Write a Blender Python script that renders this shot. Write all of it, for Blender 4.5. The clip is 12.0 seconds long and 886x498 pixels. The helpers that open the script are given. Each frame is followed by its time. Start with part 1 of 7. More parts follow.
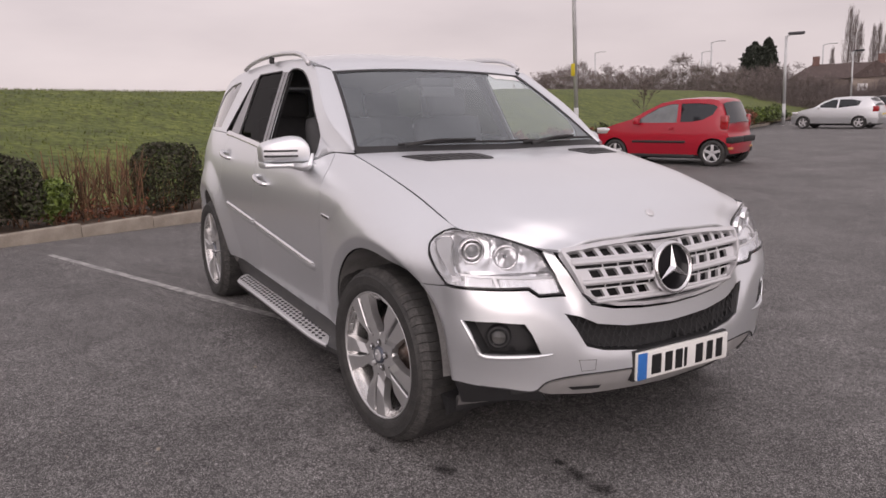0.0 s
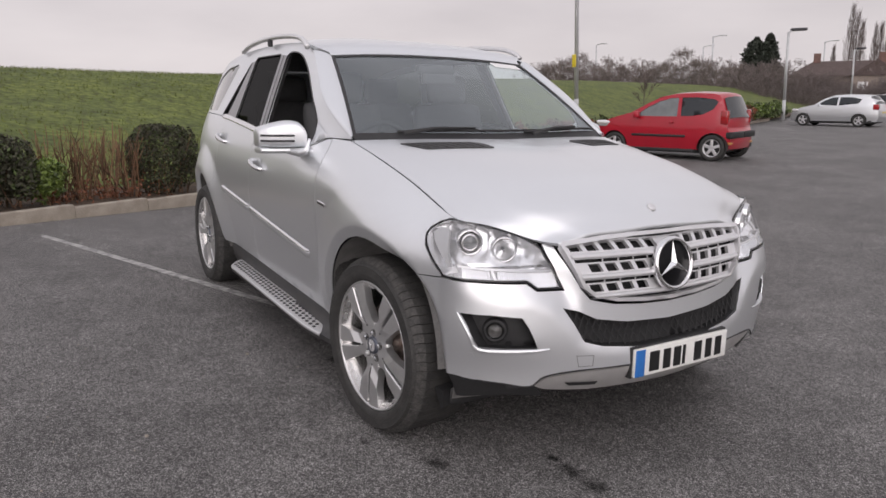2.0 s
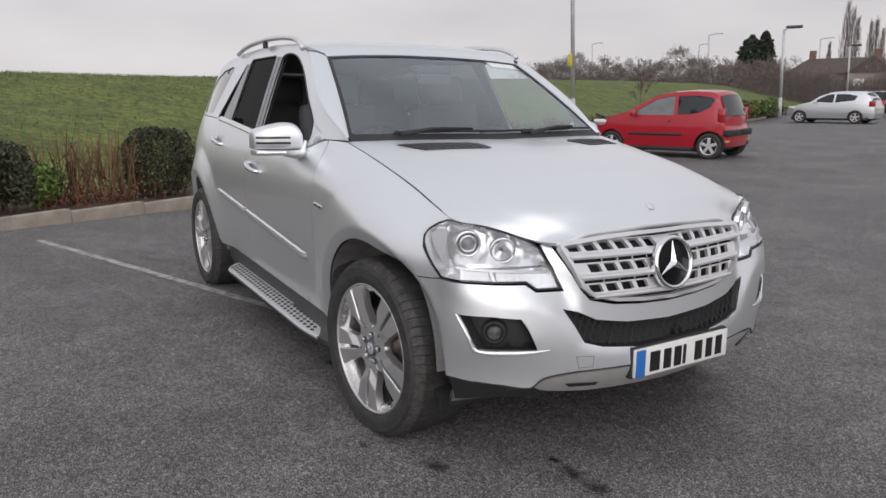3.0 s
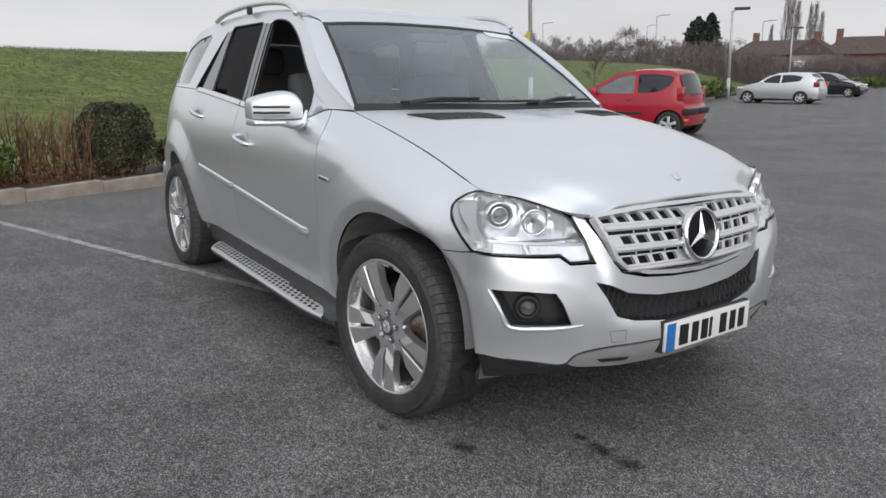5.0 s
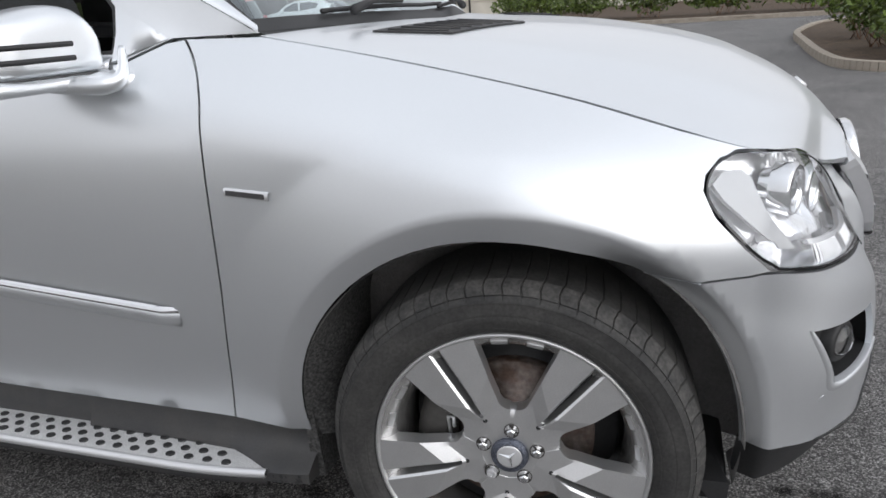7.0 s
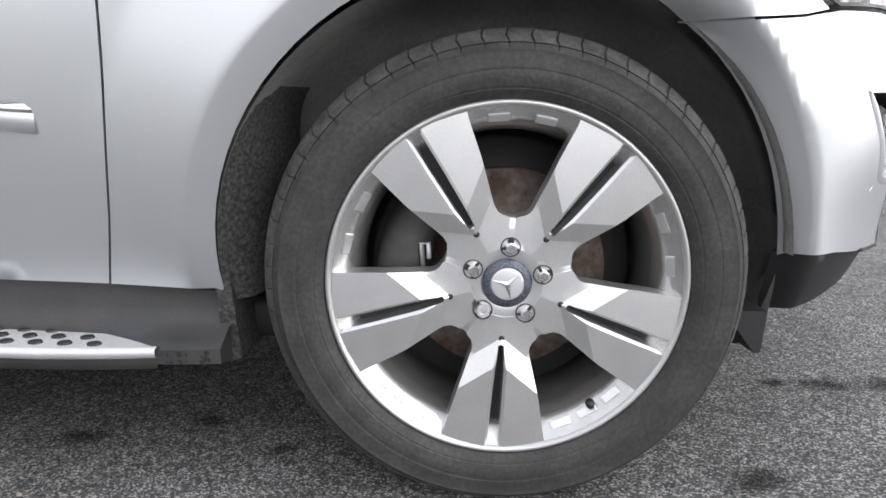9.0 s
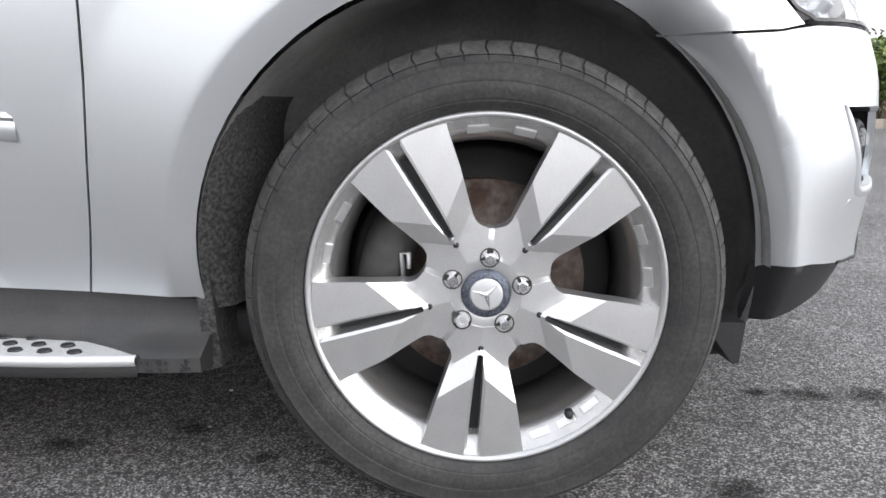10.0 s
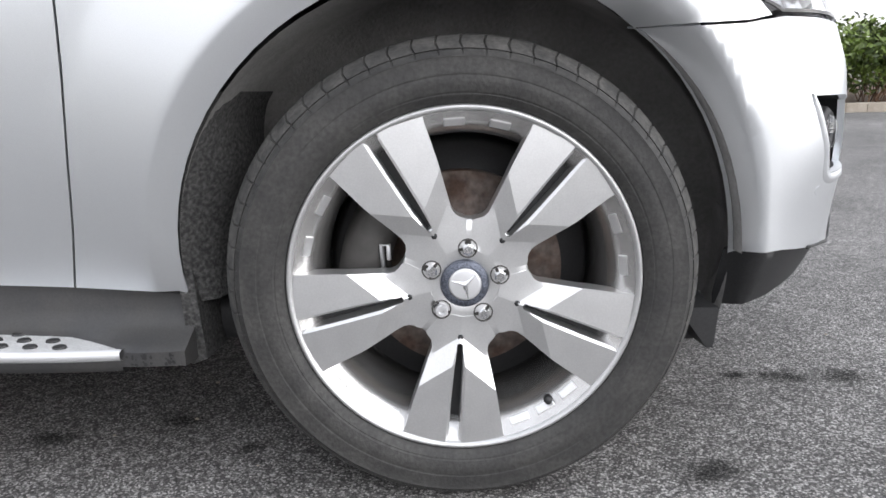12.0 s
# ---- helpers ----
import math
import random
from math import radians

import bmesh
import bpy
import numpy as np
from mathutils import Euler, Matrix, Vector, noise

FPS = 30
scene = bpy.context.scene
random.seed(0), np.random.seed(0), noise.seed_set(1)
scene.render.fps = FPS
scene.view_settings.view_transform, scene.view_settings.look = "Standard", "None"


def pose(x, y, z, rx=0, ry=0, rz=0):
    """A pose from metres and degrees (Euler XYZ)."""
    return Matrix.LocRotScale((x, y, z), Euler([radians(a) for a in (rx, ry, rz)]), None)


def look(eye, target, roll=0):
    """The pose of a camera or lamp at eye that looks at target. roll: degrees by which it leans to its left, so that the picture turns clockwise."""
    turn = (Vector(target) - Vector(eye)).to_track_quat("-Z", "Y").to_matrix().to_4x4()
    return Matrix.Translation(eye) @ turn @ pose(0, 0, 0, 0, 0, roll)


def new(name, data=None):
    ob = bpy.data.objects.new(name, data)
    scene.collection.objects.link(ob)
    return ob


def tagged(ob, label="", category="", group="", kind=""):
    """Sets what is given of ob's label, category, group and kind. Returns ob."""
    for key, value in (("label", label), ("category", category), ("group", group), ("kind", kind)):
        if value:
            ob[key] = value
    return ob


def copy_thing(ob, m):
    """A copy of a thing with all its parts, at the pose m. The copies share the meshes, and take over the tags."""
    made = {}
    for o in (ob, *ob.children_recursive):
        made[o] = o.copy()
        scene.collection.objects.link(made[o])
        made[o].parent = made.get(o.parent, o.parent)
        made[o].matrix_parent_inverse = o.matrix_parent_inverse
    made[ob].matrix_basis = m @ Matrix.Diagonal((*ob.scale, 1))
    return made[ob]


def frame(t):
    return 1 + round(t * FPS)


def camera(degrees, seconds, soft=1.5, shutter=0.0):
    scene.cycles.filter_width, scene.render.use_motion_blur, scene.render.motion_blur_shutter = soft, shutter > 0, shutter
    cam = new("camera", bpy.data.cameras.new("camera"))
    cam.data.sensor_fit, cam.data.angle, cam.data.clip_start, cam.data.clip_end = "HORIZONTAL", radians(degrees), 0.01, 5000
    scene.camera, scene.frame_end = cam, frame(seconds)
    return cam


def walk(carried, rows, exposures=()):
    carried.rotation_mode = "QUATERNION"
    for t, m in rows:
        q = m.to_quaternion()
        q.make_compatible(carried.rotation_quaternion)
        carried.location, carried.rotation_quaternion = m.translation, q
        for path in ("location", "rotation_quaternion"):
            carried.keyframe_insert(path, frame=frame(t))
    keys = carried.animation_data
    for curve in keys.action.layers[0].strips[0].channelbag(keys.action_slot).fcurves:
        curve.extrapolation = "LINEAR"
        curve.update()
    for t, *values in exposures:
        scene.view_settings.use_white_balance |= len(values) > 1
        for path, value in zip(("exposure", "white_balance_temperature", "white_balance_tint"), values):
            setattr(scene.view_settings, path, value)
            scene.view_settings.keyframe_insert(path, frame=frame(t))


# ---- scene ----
cam = camera(64.0, 12.0, soft=1.6)
PATH = [
    (0, (2.622, -2.137, 1.387), (0.933, -1.141, 0.995), -1.46),
    (0.5, (2.611, -2.113, 1.387), (0.935, -1.097, 0.989), -0.17),
    (1, (2.587, -2.108, 1.389), (0.909, -1.094, 0.995), 0.14),
    (1.5, (2.584, -2.112, 1.375), (0.907, -1.101, 0.968), 0.03),
    (2, (2.575, -2.114, 1.383), (0.896, -1.112, 0.960), -0.11),
    (2.5, (2.563, -2.102, 1.381), (0.887, -1.095, 0.959), -0.65),
    (4.3, (2.531, -2.156, 1.384), (0.856, -1.148, 0.963), -0.11),
    (4.5, (2.501, -2.198, 1.382), (0.830, -1.185, 0.956), 0.22),
    (5, (2.318, -2.272, 1.332), (0.727, -1.158, 0.856), -0.24),
    (5.5, (1.862, -2.284, 1.317), (0.350, -1.103, 0.752), 0.80),
    (6, (1.307, -2.326, 1.298), (-0.074, -0.997, 0.727), 0.48),
    (6.3, (1.003, -2.267, 1.293), (-0.188, -0.802, 0.635), -0.58),
    (6.5, (0.783, -2.223, 1.238), (-0.295, -0.666, 0.594), -1.77),
    (6.7, (0.553, -2.147, 1.241), (-0.357, -0.484, 0.604), -4.27),
    (7, (0.269, -2.084, 1.234), (-0.312, -0.294, 0.557), -4.13),
    (7.2, (0.126, -2.036, 1.177), (-0.194, -0.166, 0.544), -3.60),
    (7.4, (0.005, -1.995, 1.115), (-0.130, -0.098, 0.495), -1.76),
    (7.5, (-0.010, -1.987, 1.066), (-0.161, -0.094, 0.439), -1.81),
    (7.7, (-0.070, -1.971, 0.897), (-0.206, -0.060, 0.323), -1.40),
    (9.3, (0.011, -1.956, 0.675), (-0.171, -0.020, 0.207), -0.82),
    (9.5, (0.016, -1.957, 0.676), (-0.161, -0.017, 0.225), -0.56),
    (10, (0.021, -1.957, 0.684), (-0.141, -0.021, 0.208), -0.58),
    (10.5, (0.016, -1.960, 0.676), (-0.137, -0.025, 0.192), -0.73),
    (11, (0.029, -1.964, 0.688), (-0.121, -0.032, 0.195), -0.94),
    (11.5, (0.028, -1.967, 0.693), (-0.109, -0.037, 0.186), -1.07),
    (12, (0.040, -1.974, 0.692), (-0.094, -0.044, 0.185), -1.26),
]
walk(cam, [(t, look(eye, target, roll)) for t, eye, target, roll in PATH],
     exposures=[(0.0, 0.05, 7080, 25), (0.7, 0.05, 7000, 23), (1.5, 0.06, 6880, 20), (2.5, 0.06, 6700, 16), (4.5, 0.10, 6420, 10),
                (5.5, 0.22, 6450, 10), (6.5, 0.34, 6450, 11), (7.5, 0.32, 6400, 10), (9.5, 1.15, 6400, 11), (12.0, 1.16, 6400, 11)])

# ---- world and light: a bright overcast sky ----
world = bpy.data.worlds.new("overcast_sky")
scene.world = world
world.use_nodes = True
wn, wl = world.node_tree.nodes, world.node_tree.links
wn.clear()
sky = wn.new("ShaderNodeTexSky")
sky.sky_type = "NISHITA"
sky.sun_disc = False
sky.sun_elevation, sky.sun_rotation = radians(19), radians(110)
sky_grey = wn.new("ShaderNodeHueSaturation")
sky_grey.inputs["Saturation"].default_value = 0.12
sky_grey.inputs["Value"].default_value = 0.10
wl.new(sky.outputs[0], sky_grey.inputs["Color"])
sky_co = wn.new("ShaderNodeTexCoord")
sky_map = wn.new("ShaderNodeMapping")
sky_map.inputs["Scale"].default_value = (1.0, 1.0, 3.5)
sky_noise = wn.new("ShaderNodeTexNoise")
sky_noise.inputs["Scale"].default_value = 2.2
sky_noise.inputs["Detail"].default_value = 5
sky_ramp = wn.new("ShaderNodeValToRGB")
sky_ramp.color_ramp.elements[0].position, sky_ramp.color_ramp.elements[0].color = 0.32, (0.66, 0.66, 0.68, 1)
sky_ramp.color_ramp.elements[1].position, sky_ramp.color_ramp.elements[1].color = 0.68, (0.86, 0.86, 0.87, 1)
wl.new(sky_co.outputs["Generated"], sky_map.inputs[0])
wl.new(sky_map.outputs[0], sky_noise.inputs["Vector"])
wl.new(sky_noise.outputs[0], sky_ramp.inputs[0])
sky_mix = wn.new("ShaderNodeMix")
sky_mix.data_type = "RGBA"
sky_mix.inputs[0].default_value = 0.8
wl.new(sky_grey.outputs[0], sky_mix.inputs[6])
wl.new(sky_ramp.outputs[0], sky_mix.inputs[7])
sky_bg = wn.new("ShaderNodeBackground")
sky_bg.inputs["Strength"].default_value = 0.92
sky_out = wn.new("ShaderNodeOutputWorld")
# the cloud is brighter round the hidden sun and cooler overhead
SUN_DIR = Vector((0.79, -0.48, 0.38)).normalized()
sky_dot = wn.new("ShaderNodeVectorMath")
sky_dot.operation = "DOT_PRODUCT"
sky_dot.inputs[1].default_value = SUN_DIR
wl.new(sky_co.outputs["Generated"], sky_dot.inputs[0])
sky_glow = wn.new("ShaderNodeMapRange")
sky_glow.interpolation_type = "SMOOTHSTEP"
for i, v in zip((1, 2, 3, 4), (0.3, 1.0, 0.98, 1.36)):
    sky_glow.inputs[i].default_value = v
wl.new(sky_dot.outputs["Value"], sky_glow.inputs[0])
sky_sep = wn.new("ShaderNodeSeparateXYZ")
wl.new(sky_co.outputs["Generated"], sky_sep.inputs[0])
sky_up = wn.new("ShaderNodeValToRGB")
sky_up.color_ramp.elements[0].position, sky_up.color_ramp.elements[0].color = 0.1, (0.97, 0.965, 0.97, 1)
sky_up.color_ramp.elements[1].position, sky_up.color_ramp.elements[1].color = 0.85, (1.18, 1.225, 1.28, 1)
wl.new(sky_sep.outputs[2], sky_up.inputs[0])
sky_tone = wn.new("ShaderNodeMix")
sky_tone.data_type, sky_tone.blend_type = "RGBA", "MULTIPLY"
sky_tone.inputs[0].default_value = 1
wl.new(sky_mix.outputs[2], sky_tone.inputs[6])
wl.new(sky_up.outputs[0], sky_tone.inputs[7])
sky_lit = wn.new("ShaderNodeMix")
sky_lit.data_type, sky_lit.blend_type = "RGBA", "MULTIPLY"
sky_lit.inputs[0].default_value = 1
wl.new(sky_tone.outputs[2], sky_lit.inputs[6])
wl.new(sky_glow.outputs[0], sky_lit.inputs[7])
wl.new(sky_lit.outputs[2], sky_bg.inputs[0])
wl.new(sky_bg.outputs[0], sky_out.inputs[0])

sun_data = bpy.data.lights.new("sun", "SUN")
sun_data.energy, sun_data.angle, sun_data.color = 0.95, radians(75), (1.0, 0.98, 0.95)
sun = new("sun", sun_data)
sun.matrix_world = look(SUN_DIR * 10, (0, 0, 0))

# ---- materials ----
def material(name, base=(0.5, 0.5, 0.5), rough=0.5, metal=0.0, var=0.0, var_scale=8.0, fine=0.0, fine_scale=120.0,
             bump=0.0, bump_scale=200.0, coat=0.0, coat_rough=0.03, other=None, spec=0.5, island=0.0):
    """A principled surface whose colour varies at two scales, with a fine relief."""
    m = bpy.data.materials.new(name)
    m.use_nodes = True
    n, l = m.node_tree.nodes, m.node_tree.links
    b = n["Principled BSDF"]
    b.inputs["Base Color"].default_value = (*base, 1)
    b.inputs["Roughness"].default_value, b.inputs["Metallic"].default_value = rough, metal
    b.inputs["Coat Weight"].default_value, b.inputs["Coat Roughness"].default_value = coat, coat_rough
    b.inputs["Specular IOR Level"].default_value = spec
    co = n.new("ShaderNodeTexCoord")
    col = None
    if other is None:
        other = tuple(c * 0.55 for c in base)
    if var:
        a = n.new("ShaderNodeTexNoise")
        a.inputs["Scale"].default_value, a.inputs["Detail"].default_value = var_scale, 6
        l.new(co.outputs["Object"], a.inputs["Vector"])
        r = n.new("ShaderNodeValToRGB")
        r.color_ramp.elements[0].position, r.color_ramp.elements[1].position = 0.35, 0.68
        k = tuple(b0 + (o - b0) * var for b0, o in zip(base, other))
        r.color_ramp.elements[0].color, r.color_ramp.elements[1].color = (*k, 1), (*base, 1)
        l.new(a.outputs[0], r.inputs[0])
        col = r.outputs[0]
    if fine:
        a = n.new("ShaderNodeTexNoise")
        a.inputs["Scale"].default_value, a.inputs["Detail"].default_value = fine_scale, 3
        l.new(co.outputs["Object"], a.inputs["Vector"])
        mr = n.new("ShaderNodeMapRange")
        mr.inputs[1].default_value, mr.inputs[2].default_value = 0.3, 0.7
        mr.inputs[3].default_value, mr.inputs[4].default_value = 1 - fine, 1 + fine
        l.new(a.outputs[0], mr.inputs[0])
        mx = n.new("ShaderNodeMix")
        mx.data_type, mx.blend_type = "RGBA", "MULTIPLY"
        mx.inputs[0].default_value = 1
        if col:
            l.new(col, mx.inputs[6])
        else:
            mx.inputs[6].default_value = (*base, 1)
        l.new(mr.outputs[0], mx.inputs[7])
        col = mx.outputs[2]
    if island:
        g = n.new("ShaderNodeNewGeometry")
        mr = n.new("ShaderNodeMapRange")
        mr.inputs[3].default_value, mr.inputs[4].default_value = 1 - island, 1 + island
        l.new(g.outputs["Random Per Island"], mr.inputs[0])
        mx = n.new("ShaderNodeMix")
        mx.data_type, mx.blend_type = "RGBA", "MULTIPLY"
        mx.inputs[0].default_value = 1
        if col:
            l.new(col, mx.inputs[6])
        else:
            mx.inputs[6].default_value = (*base, 1)
        l.new(mr.outputs[0], mx.inputs[7])
        col = mx.outputs[2]
    if col:
        l.new(col, b.inputs["Base Color"])
    if bump:
        a = n.new("ShaderNodeTexNoise")
        a.inputs["Scale"].default_value, a.inputs["Detail"].default_value = bump_scale, 4
        l.new(co.outputs["Object"], a.inputs["Vector"])
        bu = n.new("ShaderNodeBump")
        bu.inputs["Strength"].default_value, bu.inputs["Distance"].default_value = bump, 0.01
        l.new(a.outputs[0], bu.inputs["Height"])
        l.new(bu.outputs[0], b.inputs["Normal"])
    return m


def glass_material(name, tint, gloss=0.0, rough=0.0, sheen=(1, 1, 1), edge=0.85):
    """A thin pane: tinted see-through, with a gloss that grows towards a glancing view."""
    m = bpy.data.materials.new(name)
    m.use_nodes = True
    n, l = m.node_tree.nodes, m.node_tree.links
    n.clear()
    tr, gl, mx, lw, out = (n.new(k) for k in ("ShaderNodeBsdfTransparent", "ShaderNodeBsdfGlossy", "ShaderNodeMixShader",
                                               "ShaderNodeLayerWeight", "ShaderNodeOutputMaterial"))
    tr.inputs[0].default_value = (*tint, 1)
    gl.inputs["Roughness"].default_value = rough
    gl.inputs["Color"].default_value = (*sheen, 1)
    lw.inputs["Blend"].default_value = 0.5
    pw, ad = n.new("ShaderNodeMath"), n.new("ShaderNodeMath")
    pw.operation, ad.operation, ad.use_clamp = "POWER", "MULTIPLY_ADD", True
    pw.inputs[1].default_value = 4.0
    ad.inputs[1].default_value, ad.inputs[2].default_value = edge, 0.05 + gloss
    l.new(lw.outputs["Facing"], pw.inputs[0])
    l.new(pw.outputs[0], ad.inputs[0])
    l.new(ad.outputs[0], mx.inputs[0])
    l.new(tr.outputs[0], mx.inputs[1])
    l.new(gl.outputs[0], mx.inputs[2])
    l.new(mx.outputs[0], out.inputs[0])
    return m


def asphalt_material():
    """Worn tarmac: pale chippings in dark binder, broad stains and a few damp dark marks."""
    m = bpy.data.materials.new("tarmac")
    m.use_nodes = True
    n, l = m.node_tree.nodes, m.node_tree.links
    b = n["Principled BSDF"]
    b.inputs["Roughness"].default_value = 0.72
    b.inputs["Specular IOR Level"].default_value = 0.35
    co = n.new("ShaderNodeTexCoord")
    v = n.new("ShaderNodeTexVoronoi")
    v.inputs["Scale"].default_value = 260
    l.new(co.outputs["Object"], v.inputs["Vector"])
    chips = n.new("ShaderNodeValToRGB")
    ramp = chips.color_ramp.elements
    ramp.new(0.6)
    for i, (p, k) in enumerate(((0.0, 0.058), (0.5, 0.136), (1.0, 0.52))):
        ramp[i].position, ramp[i].color = p, (k, k * 0.965, k * 0.938, 1)
    sep = n.new("ShaderNodeSeparateColor")
    l.new(v.outputs["Color"], sep.inputs[0])
    l.new(sep.outputs[0], chips.inputs[0])
    wide = n.new("ShaderNodeTexNoise")
    wide.inputs["Scale"].default_value, wide.inputs["Detail"].default_value = 0.7, 7
    l.new(co.outputs["Object"], wide.inputs["Vector"])
    wr = n.new("ShaderNodeMapRange")
    wr.inputs[1].default_value, wr.inputs[2].default_value, wr.inputs[3].default_value, wr.inputs[4].default_value = 0.3, 0.7, 0.76, 1.17
    l.new(wide.outputs[0], wr.inputs[0])
    mid = n.new("ShaderNodeTexNoise")
    mid.inputs["Scale"].default_value, mid.inputs["Detail"].default_value = 42, 5
    l.new(co.outputs["Object"], mid.inputs["Vector"])
    mr = n.new("ShaderNodeMapRange")
    mr.inputs[1].default_value, mr.inputs[2].default_value, mr.inputs[3].default_value, mr.inputs[4].default_value = 0.3, 0.7, 0.64, 1.30
    l.new(mid.outputs[0], mr.inputs[0])
    # hand-sized damp and worn patches
    pat = n.new("ShaderNodeTexNoise")
    pat.inputs["Scale"].default_value, pat.inputs["Detail"].default_value, pat.inputs["Roughness"].default_value = 5.5, 8, 0.7
    l.new(co.outputs["Object"], pat.inputs["Vector"])
    pr = n.new("ShaderNodeMapRange")
    for k, at in zip((1, 2, 3, 4), (0.36, 0.60, 0.82, 1.08)):
        pr.inputs[k].default_value = at
    l.new(pat.outputs[0], pr.inputs[0])
    g = n.new("ShaderNodeMath")
    g.operation = "MULTIPLY"
    l.new(wr.outputs[0], g.inputs[0])
    l.new(pr.outputs[0], g.inputs[1])
    f = n.new("ShaderNodeMath")
    f.operation = "MULTIPLY"
    l.new(g.outputs[0], f.inputs[0])
    l.new(mr.outputs[0], f.inputs[1])
    # dark binder shows between the stones
    bind = n.new("ShaderNodeMapRange")
    for k, at in zip((1, 2, 3, 4), (0.20, 0.72, 1.12, 0.50)):
        bind.inputs[k].default_value = at
    l.new(v.outputs["Distance"], bind.inputs[0])
    stones = n.new("ShaderNodeMath")
    stones.operation = "MULTIPLY"
    l.new(f.outputs[0], stones.inputs[0])
    l.new(bind.outputs[0], stones.inputs[1])
    mx = n.new("ShaderNodeMix")
    mx.data_type, mx.blend_type = "RGBA", "MULTIPLY"
    mx.inputs[0].default_value = 1
    l.new(chips.outputs[0], mx.inputs[6])
    l.new(stones.outputs[0], mx.inputs[7])
    l.new(mx.outputs[2], b.inputs["Base Color"])
    bu = n.new("ShaderNodeBump")
    bu.inputs["Strength"].default_value, bu.inputs["Distance"].default_value = 0.5, 0.003
    l.new(v.outputs["Distance"], bu.inputs["Height"])
    bu.invert = True
    l.new(bu.outputs[0], b.inputs["Normal"])
    return m


PAINT = material("silver_paint", (0.80, 0.82, 0.84), 0.39, 0.89, coat=0.5, coat_rough=0.08, fine=0.03, fine_scale=900)
CHROME = material("chrome", (0.82, 0.82, 0.83), 0.12, 1.0, var=0.1, var_scale=30)
BOARD_ALU = material("board_aluminium", (0.74, 0.74, 0.74), 0.45, 0.35, var=0.25, var_scale=30, fine=0.15, fine_scale=300)
# SATIN made darker; the skid plate's downward shade is put in the colour
SHADED_SILVER = material("shaded_silver_plastic", (0.52, 0.51, 0.50), 0.38, 0.45, var=0.2, var_scale=15)
SATIN = material("satin_silver_plastic", (0.72, 0.72, 0.73), 0.33, 0.55, var=0.1, var_scale=20)
ALLOY = material("alloy_silver", (0.74, 0.74, 0.74), 0.30, 0.85, coat=0.35, coat_rough=0.10, var=0.12, var_scale=25, fine=0.04, fine_scale=400)
LIP = material("rim_lip_silver", (0.60, 0.60, 0.60), 0.42, 0.8, var=0.15, var_scale=25, fine=0.05, fine_scale=400)
BARREL = material("alloy_barrel", (0.60, 0.59, 0.58), 0.26, 0.85, var=0.25, var_scale=35)
RUBBER = material("tyre_rubber", (0.023, 0.0225, 0.022), 0.66, var=0.8, var_scale=22, other=(0.046, 0.0445, 0.042), fine=0.3, fine_scale=150, bump=0.12, bump_scale=190)
TREAD = material("dusty_tread_rubber", (0.032, 0.0315, 0.031), 0.75, var=1.0, var_scale=38, other=(0.072, 0.069, 0.065), fine=0.35, fine_scale=160, bump=0.12, bump_scale=220)
BLACK = material("black_plastic", (0.022, 0.022, 0.023), 0.55, var=0.3, var_scale=20, fine=0.2, fine_scale=300)
TRIM = material("grey_black_trim", (0.040, 0.040, 0.042), 0.5, var=0.5, var_scale=14, other=(0.065, 0.062, 0.058), fine=0.12, fine_scale=260, bump=0.04)
LINER = material("arch_liner_felt", (0.25, 0.243, 0.237), 0.95, var=0.7, var_scale=9, other=(0.16, 0.156, 0.152), fine=0.12, fine_scale=130, bump=0.35, bump_scale=160)
EMBLEM_BLACK = material("emblem_black", (0.006, 0.006, 0.007), 0.3, spec=0.15, fine=0.1, fine_scale=50)
FELT = material("dirty_felt", (0.082, 0.080, 0.077), 0.95, var=1.0, var_scale=150, other=(0.026, 0.026, 0.026), fine=0.4, fine_scale=160, bump=0.5, bump_scale=120)
CAP_BLUE = material("cap_ring_blue_grey", (0.11, 0.12, 0.15), 0.35, 0.6, fine=0.7, fine_scale=420, bump=0.3, bump_scale=420)
GLOSS = material("gloss_black", (0.008, 0.008, 0.009), 0.08, coat=0.5, fine=0.1, fine_scale=50)
DISC = material("brake_disc_iron", (0.26, 0.225, 0.205), 0.42, 0.6, var=1.0, var_scale=26, other=(0.12, 0.078, 0.06), fine=0.3, fine_scale=90)
IRON = material("caliper_iron", (0.10, 0.095, 0.09), 0.6, 0.4, var=0.6, var_scale=40)
CLOTH = material("dark_upholstery", (0.075, 0.075, 0.078), 0.7, var=0.4, var_scale=12, fine=0.2, fine_scale=200)
HEADLINER = material("grey_headlining", (0.36, 0.36, 0.35), 0.9, var=0.2, var_scale=10)
WINDSCREEN = glass_material("windscreen_glass", (0.83, 0.90, 0.92), 0.10, sheen=(0.90, 0.97, 1.0))
TINTED = glass_material("tinted_glass", (0.09, 0.095, 0.095), -0.03, edge=0.09)
REAR_GLASS = glass_material("rear_tinted_glass", (0.10, 0.105, 0.105), 0.15)
PILLAR = material("pillar_trim", (0.30, 0.30, 0.31), 0.4, 0.5, coat=0.3, var=0.3, var_scale=9, fine=0.1, fine_scale=200)
SIDE_GLASS = glass_material("side_glass", (0.90, 0.95, 0.93))
LAMP_GREY = material("lamp_grey_plastic", (0.50, 0.50, 0.505), 0.35, 0.3, fine=0.05, fine_scale=200, var=0.1, var_scale=20)
LAMP_LENS = material("projector_lens", (0.13, 0.135, 0.14), 0.08, 0.3, coat=0.8, fine=0.1, fine_scale=60)
CLEAR = glass_material("clear_lens", (0.95, 0.96, 0.97))
